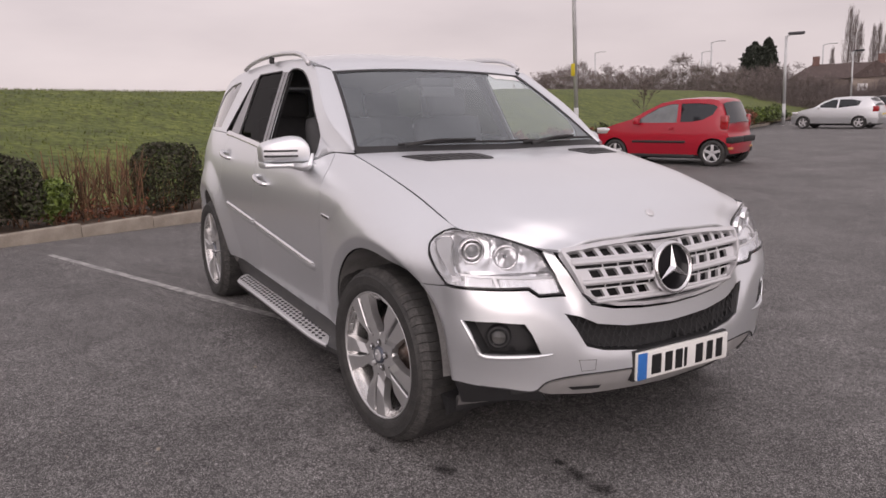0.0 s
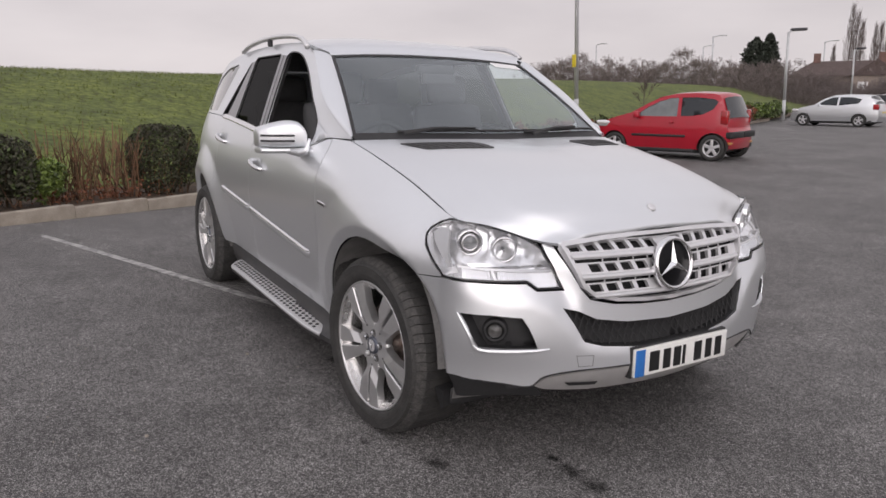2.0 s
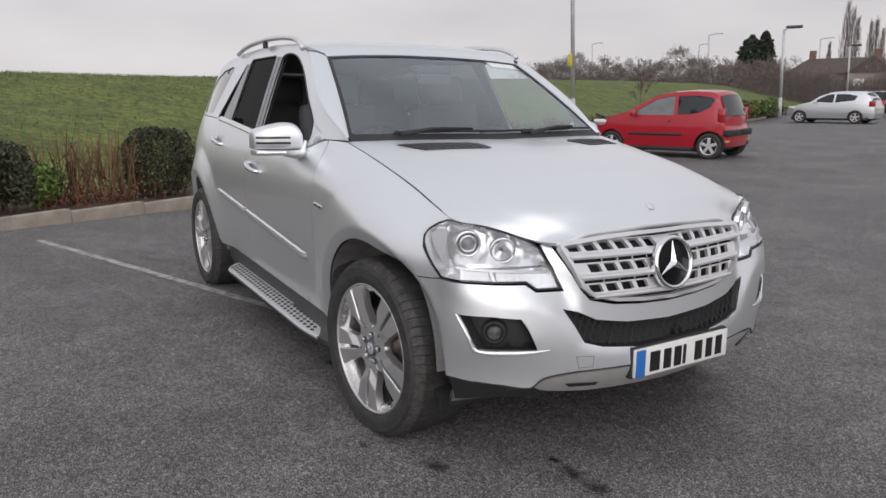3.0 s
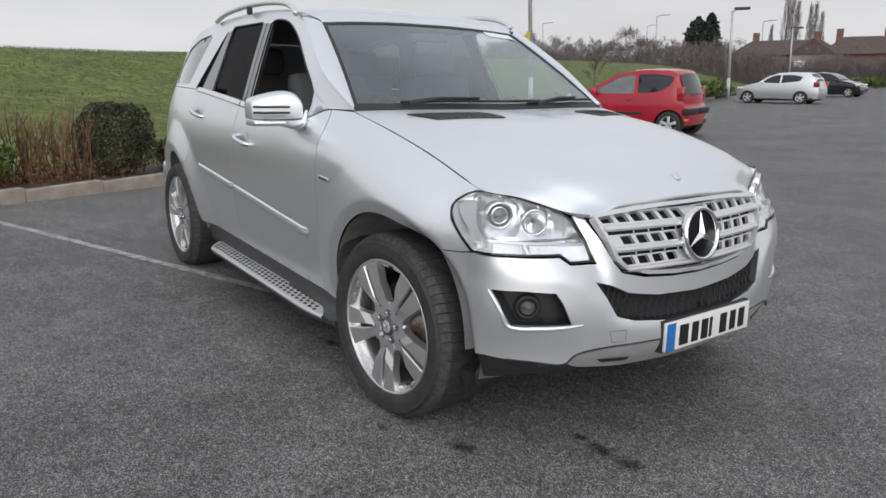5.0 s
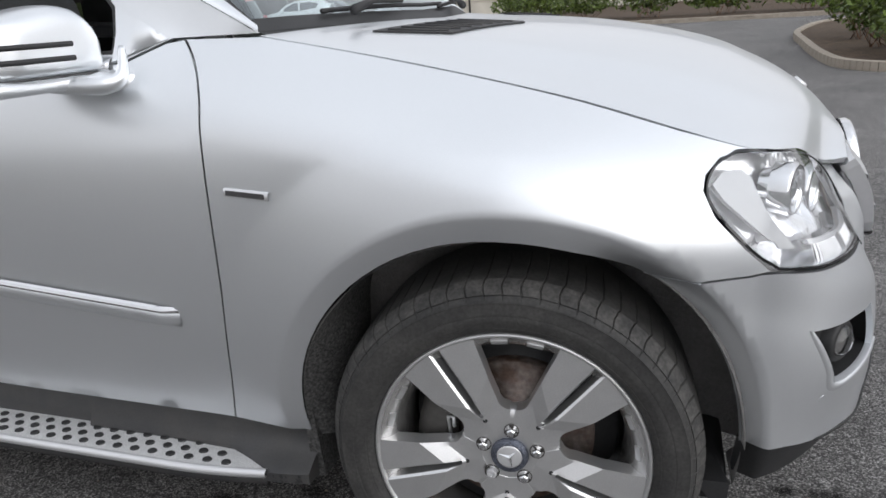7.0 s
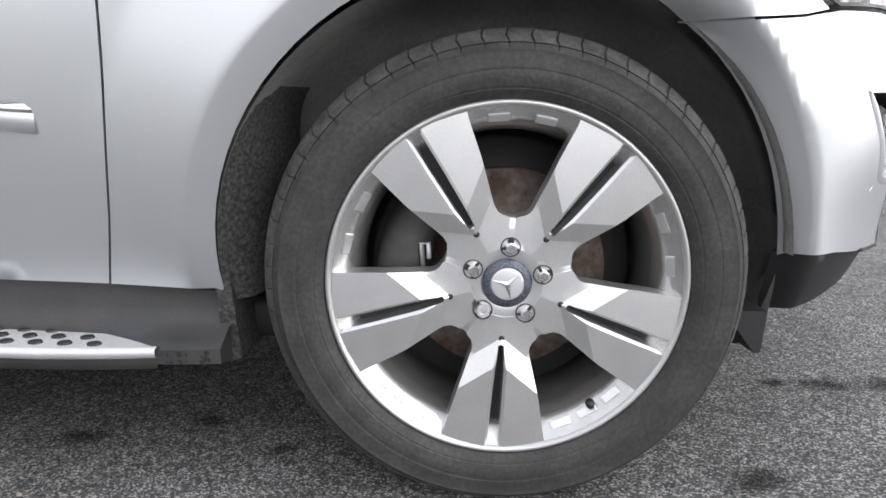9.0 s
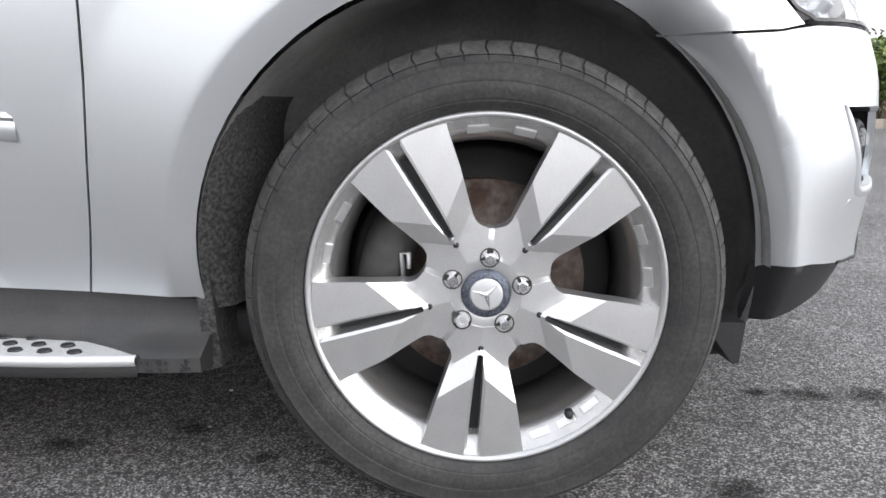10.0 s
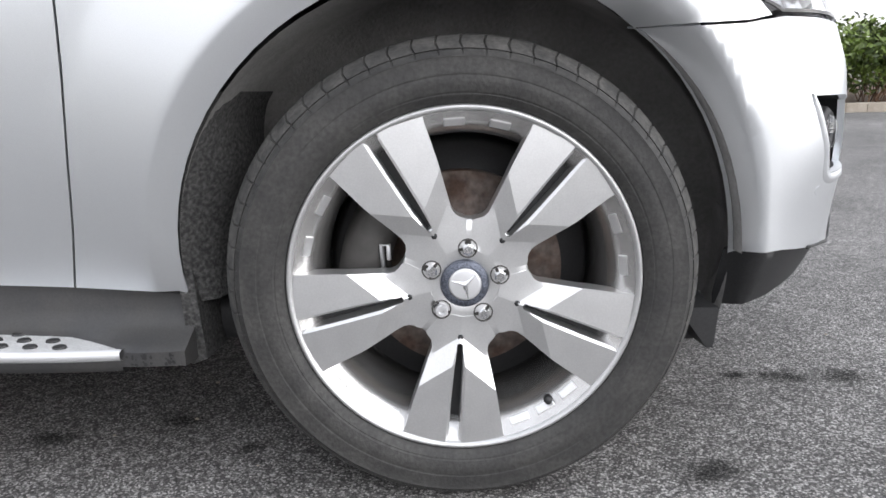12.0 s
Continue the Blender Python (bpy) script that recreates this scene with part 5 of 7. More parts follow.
# handles, badges
for (xh, zh), doors in (((-1.505, 0.995), FRONT_DOOR), ((-2.355, 1.105), REAR_DOOR)):
    for s, d in zip((1, -1), doors):
        fl = (lambda b: b) if s > 0 else flip_x
        w = half_width(xh, zh)
        cup = lathe([(0.0, 0.001), (0.5, -0.001), (0.8, -0.002), (1.0, 0.001)], 28)
        bmesh.ops.transform(cup, matrix=Matrix.Translation((xh + 0.005, -w - 0.0015, zh + 0.004)) @ Matrix.Diagonal((0.075, 1, 0.038, 1)), verts=cup.verts)
        part("handle_cup", fl(cup), PAINT, d)
        bar = tube(spline([(xh - 0.095, -w + 0.004, zh + 0.020), (xh - 0.080, -w - 0.022, zh + 0.016), (xh, -w - 0.036, zh), (xh + 0.080, -w - 0.024, zh - 0.016), (xh + 0.095, -w + 0.004, zh - 0.020)], 5), [0.009] + [0.0135] * 19 + [0.009], 10)
        part("door_handle", fl(bar), CHROME, d, "bright silver door handle")
tag = grid([[(x, -half_width(x, 0.888) - d, 0.896 + h - 0.09 * (x + 0.492)) for x in np.linspace(-0.540, -0.444, 10)] for d, h in ((0.0, -0.009), (0.005, -0.007), (0.005, 0.007), (0.0, 0.009))])
both("side_badge", tag, SATIN, car, "small bright badge")
part("badge_inlay", grid([[(x, -half_width(x, 0.888) - 0.0058, 0.896 + h - 0.09 * (x + 0.492)) for x in np.linspace(-0.536, -0.452, 10)] for h in (-0.0052, 0.0052)]), TRIM, car)

# wheels: built at the origin, outer face towards -y
slot_edge = table([(0.100, 0.0045), (0.14, 0.0068), (0.20, 0.0082), (0.258, 0.0086)])


def slot_ridge(r):
    return slot_edge(r) + 0.0042 * smoothstep(0.098, 0.14, r)


def blade_height(l, r):
    """The face of a spoke: a flat outer facet and one that falls to the hub."""
    crease = 0.130 + 0.75 * (l - 0.006)
    y = -0.012 + 0.05 * l
    if r < crease:
        y += min(0.36 * (crease - r), 0.0145)
    y += max(0.0, slot_ridge(r) - l) * 1.1 * smoothstep(0.104, 0.125, r)
    return y


def make_wheel():
    w = thing("wheel", "", "")
    for k in ("label", "category"):
        if k in w:
            del w[k]
    # tyre
    blocks = 64
    cut = (0.0, 0.06, 0.20, 0.36, 0.50, 0.64, 0.80, 0.94)
    prof = [(0.266, 0.035), (0.272, 0.004), (0.276, -0.012), (0.284, -0.020), (0.2885, -0.0222), (0.2892, -0.0219), (0.2912, -0.0227), (0.2918, -0.0234), (0.300, -0.026), (0.3105, -0.0274), (0.3112, -0.0271), (0.3130, -0.0273), (0.3136, -0.0278), (0.318, -0.028), (0.330, -0.0255), (0.335, -0.0265), (0.3375, -0.0205), (0.3440, -0.0152), (0.3452, -0.0120),
            (0.3466, -0.0130), (0.357, 0.002), (0.3655, 0.020), (0.368, 0.030), (0.370, 0.09), (0.370, 0.17), (0.367, 0.245), (0.345, 0.275), (0.31, 0.288), (0.28, 0.27)]
    prof = [(r * (1 + 0.018 * smoothstep(0.28, 0.34, r)), a) for r, a in prof]
    bm = bmesh.new()
    rows = []
    for j, (r, a) in enumerate(prof):
        row = []
        for i in range(blocks * 8):
            rr, aa = r, a
            if r > 0.349 and a < 0.1 and i % 8 == 0:
                rr, aa = r - (0.001 if r < 0.354 else 0.0032), a + (0.0022 if r < 0.354 else 0.003 if a < 0.025 else 0)
            an = 2 * math.pi * (i // 8 + cut[i % 8] + 0.12 * math.sin(j * 0.9) * (r > 0.354)) / blocks
            row.append((rr * math.sin(an), aa, rr * math.cos(an)))
        rows.append(row)
    part("tyre", grid(rows[:20], bm, close=True), RUBBER, w, "black road tyre, dusty sidewall", sharp=28)
    part("shoulder", grid(rows[19:22], close=True), TREAD, w, "worn shoulder blocks grey with road dust", sharp=28)
    part("tread", grid(rows[21:], close=True), RUBBER, w, sharp=28)
    # rim
    rim = part("rim", lathe([(0.262, 0.002), (0.2665, -0.013), (0.2705, -0.0155), (0.274, -0.013), (0.276, -0.004), (0.276, 0.03)], 160), LIP, w, "silver five twin-spoke alloy rim")
    part("barrel", lathe([(0.268, -0.011), (0.262, -0.004), (0.252, 0.003), (0.243, 0.012), (0.235, 0.026), (0.229, 0.055), (0.226, 0.11), (0.232, 0.23)], 120), BARREL, rim, "bright inner barrel")
    for k in range(5):
        base = radians(41 + 72 * k)
        for s in (1, -1):
            def put(l, r, d=0.0):
                y = blade_height(l, r) + d
                a = s * l
                return (r * math.sin(base) + a * math.cos(base), y, r * math.cos(base) - a * math.sin(base))
            poly = [(0.0045, 0.100), (0.0068, 0.14), (0.0082, 0.20), (0.0086, 0.258), (0.013, 0.2660), (0.035, 0.2635), (0.066, 0.2560), (0.082, 0.2510), (0.0790, 0.242), (0.066, 0.185), (0.050, 0.130), (0.0445, 0.110),
                    (0.0450, 0.101), (0.0480, 0.0945), (0.0530, 0.0885), (0.0555, 0.0835), (0.030, 0.050), (0.0, 0.055), (0.0, 0.098)]
            ridge_line = [(slot_ridge(r), r) for r in np.linspace(0.104, 0.264, 11)]
            top = sheet(poly, put, 0.012, flip=s < 0, lines=(((0.0088, 0.1322), (0.0635, 0.1732)), ((0.0, 0.0875), (0.049, 0.1243)), *zip(ridge_line, ridge_line[1:])))
            lp = dense([Vector(p) for p in poly], 0.012)
            wall = grid([[put(p.x, p.y, d) for p in [*lp, lp[0]]] for d in (0.0, 0.012, 0.034)])
            sp = part("spoke", top, ALLOY, rim, sharp=12)
            part("spoke_wall", wall, ALLOY, sp)
    # bright raised blocks added to stand for reflections in the barrel
    pad = box((-0.016, -0.002, -0.007), (0.016, 0.002, 0.007), bevel=0.0018)
    pad_me = bpy.data.meshes.new("barrel_pad")
    pad.to_mesh(pad_me)
    pad_me.materials.append(ALLOY)
    for k in range(5):
        for j in (-1, 0, 1) if k in (1, 2) else (-0.75, 0.75):
            a = 41 + 36 + 72 * k + j * 10.5
            o = new("barrel_pad", pad_me)
            o.parent = rim
            o.matrix_basis = Matrix.Rotation(radians(a), 4, "Y") @ pose(0, 0.005, 0.2485, 38, 0, 0)
    part("hub_face", lathe([(0.036, 0.006), (0.043, 0.004), (0.060, 0.005), (0.082, 0.0055), (0.098, 0.007), (0.1015, 0.010), (0.102, 0.035)], 80), ALLOY, rim)
    part("centre_cap", lathe([(0.0, -0.005), (0.022, -0.005), (0.0255, -0.004), (0.026, -0.001)], 56), SATIN, rim, "round centre cap")
    part("cap_ring", lathe([(0.026, -0.0045), (0.0355, -0.0035), (0.038, 0.002), (0.038, 0.01)], 56), CAP_BLUE, rim, "dark blue-grey ring of the cap")
    for k in range(3):
        a = radians(48 + 120 * k)
        f = bmesh.new()
        v = [f.verts.new((r * math.sin(a + o), y, r * math.cos(a + o))) for o, r, y in ((0, 0.024, -0.0055), (1.047, 0.0045, -0.0055), (-1.047, 0.0045, -0.0055), (0, 0.0, -0.009))]
        f.faces.new((v[0], v[1], v[3])), f.faces.new((v[0], v[3], v[2]))
        part("cap_arm", f, CHROME, rim, smooth=False)
    for k in range(5):
        a = radians(5.5 + 72 * k)
        c = pose(0.056 * math.sin(a), 0, 0.056 * math.cos(a))
        part("bolt_seat", lathe([(0.0, 0.0045), (0.013, 0.0045), (0.0148, 0.0005), (0.0155, 0.004)], 28), IRON, rim, m=c)
        bolt = bmesh.new()
        lathe([(0.0, -0.010), (0.007, -0.010), (0.0095, -0.007), (0.0098, 0.004)], 6, bolt)
        if k == 3:
            bolt = lathe([(0.0, -0.003), (0.0042, -0.003), (0.0050, -0.0085), (0.0088, -0.0085), (0.0100, -0.006), (0.0102, 0.004)], 20)
            part("locking_bolt", bolt, SATIN, rim, "locking wheel bolt with a recessed socket", m=c, sharp=30)
        else:
            part("wheel_bolt", bolt, CHROME, rim, "bright wheel bolt", m=c, smooth=False)
        b = radians(41 + 72 * k)
        part("spoke_hole", lathe([(0.0, 0.0), (0.0045, 0.0), (0.005, 0.004)], 14), BLACK, rim, m=pose(0.089 * math.sin(b), 0.0008, 0.089 * math.cos(b)))
        part("slot_floor", prism([(-0.009, 0.10), (0.009, 0.10), (0.0095, 0.258), (-0.0095, 0.258)], 0.006, lambda l, r, d, b=b: (r * math.sin(b) + l * math.cos(b), 0.026 + d, r * math.cos(b) - l * math.sin(b))), BLACK, rim, smooth=False)
    part("valve", tube([(0.135, 0.016, -0.205), (0.132, -0.002, -0.200)], [0.008, 0.0065], 12), BLACK, rim)
    part("brake_disc", lathe([(0.05, 0.05), (0.085, 0.05), (0.088, 0.082), (0.165, 0.082), (0.166, 0.112)], 80), DISC, w, "rust-streaked brake disc")
    rows = []
    for k in range(13):
        a0 = radians(-128 + k * 6.2)
        t = abs(k - 6) / 6
        rows.append([(r * math.sin(a0), y, r * math.cos(a0)) for r, y in ((0.115, 0.10), (0.118 + 0.01 * t, 0.058), (0.15, 0.050 - 0.006 * (k % 4 == 1)), (0.19 - 0.012 * t, 0.054), (0.205 - 0.012 * t, 0.075), (0.205, 0.13))])
    cal = grid(rows)
    part("brake_caliper", cal, IRON, w, "dark cast brake caliper")
    part("caliper_clip", tube([(-0.128, 0.048, 0.012), (-0.130, 0.044, 0.055), (-0.119, 0.044, 0.055), (-0.119, 0.046, 0.03)], 0.004, 6), SATIN, w)
    part("hub_carrier", lathe([(0.0, 0.11), (0.21, 0.115), (0.225, 0.16), (0.0, 0.2)], 40), BLACK, w)
    return w


wheel = make_wheel()
wheel.parent = car
wheel.matrix_basis = pose(0, -TRACK_Y, HUB, 0, 0, 5)
w2 = copy_thing(wheel, pose(-BASE, -TRACK_Y, HUB, 0, 23, 0))
w3 = copy_thing(wheel, pose(0, TRACK_Y, HUB - 0.034, 0, 11, 185))
w4 = copy_thing(wheel, pose(-BASE, TRACK_Y, HUB - 0.034, 0, 40, 180))
for w in (w2, w3, w4):
    w.parent = car

# cabin seen through the glass
for y in (-0.38, 0.38):
    for x in (-1.16, -2.15):
        seat = part("seat", box((x - 0.32, y - 0.25, 0.62), (x + 0.24, y + 0.25, 0.84), bevel=0.07), CLOTH, car, "dark seat")
        part("backrest", box((-0.07, -0.25, 0.0), (0.07, 0.25, 0.62), bevel=0.065, m=pose(x - 0.30, y, 0.76, 0, -14, 0)), CLOTH, seat)
        part("headrest", box((-0.05, -0.14, 0.0), (0.05, 0.14, 0.19), bevel=0.045, m=pose(x - 0.43, y, 1.36, 0, -10, 0)), CLOTH, seat)
for post in (B_POST, C_POST):
    both("inner_pillar_trim", sheet(post, inset(0.030), 0.06), CLOTH, car, "dark inner pillar trim")
part("dashboard", box((-0.98, -0.74, 0.78), (-0.56, 0.74, 1.13), bevel=0.07), BLACK, car, "dark dashboard")
part("dash_hood", box((-1.02, -0.58, 1.06), (-0.70, -0.18, 1.18), bevel=0.05), BLACK, car)
sw = bmesh.new()
tube([(0.19 * math.cos(a), 0.19 * math.sin(a), 0) for a in np.linspace(0, 2 * math.pi, 41)], 0.015, 8, sw, caps=False)
tube([(-0.18, 0, 0), (0, 0, -0.03), (0.18, 0, 0)], 0.02, 8, sw)
tube([(0, -0.18, 0), (0, 0, -0.03)], 0.02, 8, sw)
part("steering_wheel", sw, BLACK, car, m=pose(-1.10, -0.38, 1.09, 0, -62, 0) @ pose(0, 0, 0, 0, 0, 90))
part("interior_mirror", box((-1.075, -0.11, 1.480), (-1.05, 0.11, 1.540), bevel=0.012), CLOTH, car, "dark interior mirror")
part("sensor_pod", box((-1.17, -0.10, 1.540), (-1.10, 0.14, 1.592), bevel=0.018), CLOTH, car)
part("headlining", grid([[(x, u * (half_width(x, rail_z(x)) - 0.06), rail_z(x) - 0.03 + (roof_c(x) - rail_z(x)) * (1 - abs(u) ** 2.6)) for u in np.linspace(-1, 1, 9)] for x in np.linspace(-1.20, -3.3, 8)]), HEADLINER, car)
part("cabin_floor", box((-3.5, -0.78, 0.40), (-0.6, 0.78, 0.46)), CLOTH, car)
part("load_back", box((-3.35, -0.72, 0.46), (-3.30, 0.72, 1.12)), CLOTH, car)



def settle(ob, m):
    """Lower the body's parts towards its middle, where its sections are flatter."""
    for c in ob.children:
        if c.name.startswith(("wheel", "running_board")) and not c.name.startswith("wheel_"):
            continue
        cm = m @ c.matrix_basis
        if c.matrix_basis == Matrix.Identity(4):
            for v in c.data.vertices:
                y = (cm @ v.co).y
                v.co.z -= 0.0192 * max(0.0, 0.93 - abs(y))
            settle(c, cm)
        else:
            c.matrix_basis = Matrix.Translation((0, 0, -0.0192 * max(0.0, 0.93 - abs(cm.translation.y)))) @ c.matrix_basis


settle(car, Matrix.Identity(4))

# ---- ground ----
def ground_z(x, y):
    """The tarmac falls gently across the car and then runs level."""
    a, b = -4.0, 1.4
    c = min(max(y, a), b)
    if y > b - 1.5:
        t = min(1.0, (y - (b - 1.5)) / 3.0)
        c = b - 1.5 + 3.0 * (t - t * t / 2)
    return -math.tan(FALL) * (c + 0.93)


K0, KD = Vector((-6.0, -2.45)), Vector((-0.42, 0.9075))
KN = Vector((-KD.y, KD.x))


def kerb_xy(s, w):
    """A place s metres along the kerb and w metres behind its face."""
    p = K0 + KD * s + KN * w
    return p.x, p.y


def hill(s, w):
    h = (2.22 + 0.30 * smoothstep(20, 50, s)) * smoothstep(1.5, 15.0, w) * smoothstep(-8, -1.5, s) * (1 - smoothstep(82, 138, s)) * (1 - 0.55 * smoothstep(16, 40, w))
    return h + 0.10 * noise.noise(Vector((s * 0.12, w * 0.2, 0))) * smoothstep(2, 6, w)


def axis(near, far, k):
    a = [near * (far / near) ** (i / k) for i in range(k + 1)]
    return [-v for v in reversed(a)] + list(np.linspace(-near, near, 24)[1:-1]) + a


rows = [[(x - 0.3, y, ground_z(x, y)) for x in axis(8, 1500, 16)] for y in axis(6, 1500, 22)]
g = mesh_ob("ground", grid(rows), TARMAC)
tagged(g, "worn grey tarmac of a car park with pale chippings", "tarmac", kind="structure")


def strip_on_ground(name, pts, width, mat, lift=0.004, label="", n=30):
    pts = [Vector(p) for p in pts]
    d = (pts[-1] - pts[0]).normalized()
    o = Vector((-d.y, d.x)) * width / 2
    rows = []
    for k in (-1, 1):
        row = []
        for i in range(n + 1):
            p = pts[0].lerp(pts[-1], i / n) + o * k * (1 + 0.25 * noise.noise(Vector((i * 0.9, k * 7, 0))))
            row.append((p.x, p.y, ground_z(p.x, p.y) + lift))
        rows.append(row)
    return tagged(mesh_ob(name, grid(rows), mat), label, "road marking", kind="structure")


strip_on_ground("bay_line", [(-5.33, -1.985), (-1.2, -0.41)], 0.072, LINE_PAINT, label="worn thin white parking bay line")
strip_on_ground("bay_line", [(5.4, 7.2), (6.3, 7.25)], 0.07, LINE_PAINT, label="worn thin white parking bay line")


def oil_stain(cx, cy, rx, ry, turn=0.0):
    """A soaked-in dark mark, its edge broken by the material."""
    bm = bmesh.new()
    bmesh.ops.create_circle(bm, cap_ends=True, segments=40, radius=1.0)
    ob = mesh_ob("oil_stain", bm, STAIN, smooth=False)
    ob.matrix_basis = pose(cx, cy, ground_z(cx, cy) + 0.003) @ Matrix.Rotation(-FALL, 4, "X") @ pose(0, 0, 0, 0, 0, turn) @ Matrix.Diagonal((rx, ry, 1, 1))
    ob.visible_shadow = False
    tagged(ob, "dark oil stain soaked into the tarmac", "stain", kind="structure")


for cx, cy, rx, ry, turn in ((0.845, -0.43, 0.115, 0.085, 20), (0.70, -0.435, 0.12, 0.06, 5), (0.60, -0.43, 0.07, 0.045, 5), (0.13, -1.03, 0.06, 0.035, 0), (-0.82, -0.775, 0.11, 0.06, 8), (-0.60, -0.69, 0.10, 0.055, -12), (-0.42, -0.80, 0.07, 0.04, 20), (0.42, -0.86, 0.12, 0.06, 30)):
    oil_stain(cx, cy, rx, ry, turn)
# loose pale grit
grit = bmesh.new()
for x, y, r in [(-0.319, -1.789, 0.010), (-1.106, -1.159, 0.010)] + [(random.uniform(-4, 3), random.uniform(-2.2, 0), random.uniform(0.002, 0.005)) for _ in range(160)]:
    bmesh.ops.create_icosphere(grit, subdivisions=1, radius=r, matrix=Matrix.Translation((x, y, ground_z(x, y) + r * 0.3)) @ Matrix.Diagonal((1.2, 0.9, 0.6, 1)))
tagged(mesh_ob("grit", grit, KERB, smooth=False), "loose pale grit on the tarmac", "grit", kind="stuff")

# ---- kerb, bed and bank behind the bays ----
KERB_H, STONE = 0.128, 0.915


def kerb_stone_mesh(length, h=KERB_H, w=0.125):
    bm = box((0.0015, 0, -0.2), (length - 0.0015, w, h), bevel=0.012)
    me = bpy.data.meshes.new("kerb_stone")
    bm.to_mesh(me)
    bm.free()
    me.materials.append(KERB)
    return me


kerb = thing("kerb", "weathered buff concrete kerb along the planted bed", "kerb", kind="structure")
stone_me = kerb_stone_mesh(STONE)
ang = math.atan2(KD.y, KD.x)
for i in range(-5, 46):
    x, y = kerb_xy(i * STONE, 0)
    o = new("kerb_stone", stone_me)
    o.parent = kerb
    o.matrix_basis = pose(x, y, ground_z(x, y) + random.uniform(-0.004, 0.004), 0, 0, math.degrees(ang))
rows = []
for w in [0.10, 0.5, 0.9, 1.3, 1.8, 2.5, 3.5, 4.5, 6, 7.5, 9, 11, 13, 15, 17, 20, 25, 32, 45, 70]:
    row = []
    for s in [*np.linspace(-8, 40, 49), *np.linspace(43, 150, 36), 170]:
        x, y = kerb_xy(s, w)
        z0 = ground_z(x, y) if w < 8 else -0.09
        row.append((x, y, z0 + (0.09 if w < 2 else 0.09) + (0.03 * noise.noise(Vector((x, y, 0))) if w < 2 else 0) + hill(s, w)))
    rows.append(row)
bed = [r for r in rows[:5]]
tagged(mesh_ob("planting_bed", grid(bed), SOIL), "bare soil and leaf litter of the planting bed", "soil", kind="structure")
tagged(mesh_ob("grass_bank", grid(rows[4:]), GRASS), "green grass bank behind the car park", "grass", kind="structure")


def on_bank(s, w):
    x, y = kerb_xy(s, w)
    return x, y, (ground_z(x, y) if w < 8 else -0.09) + 0.09 + hill(s, w)


tufts = bmesh.new()
for _ in range(26000):
    s, w = random.uniform(-4, 26), 1.7 + 13.5 * random.random() ** 1.4
    x, y, z = on_bank(s, w)
    h, a = random.uniform(0.02, 0.07), random.uniform(0, 6.28)
    dx, dy = math.cos(a) * 0.012, math.sin(a) * 0.012
    lx, ly = random.uniform(-0.04, 0.04), random.uniform(-0.04, 0.04)
    tufts.faces.new([tufts.verts.new(p) for p in ((x - dx, y - dy, z - 0.01), (x + dx, y + dy, z - 0.01), (x + lx, y + ly, z + h))])
tagged(mesh_ob("grass_tufts", tufts, BLADE, smooth=False), "short rough grass blades on the bank", "grass", kind="stuff")


# ---- plants ----
def add_leaf(bm, p, size, up=0.3):
    n = Vector((random.gauss(0, 1), random.gauss(0, 1), random.gauss(up, 1))).normalized()
    a = n.orthogonal().normalized()
    a = Matrix.Rotation(random.uniform(0, 6.28), 3, n) @ a
    b = n.cross(a)
    p = Vector(p)
    bm.faces.new([bm.verts.new(v) for v in (p - a * size, p - b * size * 0.42 + n * size * 0.08, p + a * size, p + b * size * 0.42 + n * size * 0.08)])


def stem(bm, p, d, length, r, bend=0.2, sides=4, parts=5):
    pts, rad = [], []
    q, d = Vector(p), Vector(d).normalized()
    for i in range(parts + 1):
        pts.append(q.copy())
        rad.append(r * (1 - 0.75 * i / parts))
        d = (d + Vector((random.gauss(0, bend), random.gauss(0, bend), random.gauss(0.03, bend * 0.5))) * 0.5).normalized()
        q = q + d * (length / parts)
    tube(pts, rad, sides, bm, caps=False)
    return pts


def bush(at, rx, ry, h, n, size, mats, label, name="bush", group="", twigs=24):
    t = thing(name, label, "bush", group, at=at)
    lumps = [(random.uniform(-0.55, 0.55) * rx, random.uniform(-0.55, 0.55) * ry, h * random.uniform(0.35, 0.72), random.uniform(0.38, 0.6)) for _ in range(9)]
    bms = [bmesh.new() for _ in mats]
    for i in range(n):
        lx, ly, lz, lr = random.choice(lumps)
        d = Vector((random.gauss(0, 1), random.gauss(0, 1), random.gauss(0, 1))).normalized()
        k = random.uniform(0.55, 1.05) ** 0.5 * lr
        p = Vector((lx + d.x * rx * k, ly + d.y * ry * k, lz + d.z * h * 0.42 * k / 0.5 * 0.62))
        p += Vector((noise.noise(p * 5), noise.noise(p * 5 + Vector((9, 0, 0))), 0)) * 0.06
        if p.z < 0.03 or p.z > h:
            continue
        add_leaf(bms[0 if random.random() < 0.8 or len(bms) < 2 else 1], p, size * random.uniform(0.6, 1.25))
    for b, m in zip(bms, mats):
        part("foliage", b, m, t, smooth=False)
    b = bmesh.new()
    for _ in range(twigs):
        stem(b, (random.uniform(-0.3, 0.3) * rx, random.uniform(-0.3, 0.3) * ry, -0.02), (random.gauss(0, 0.45), random.gauss(0, 0.45), 1), h * random.uniform(0.55, 0.98), 0.008)
    part("branchwork", b, TWIG, t)
    return t


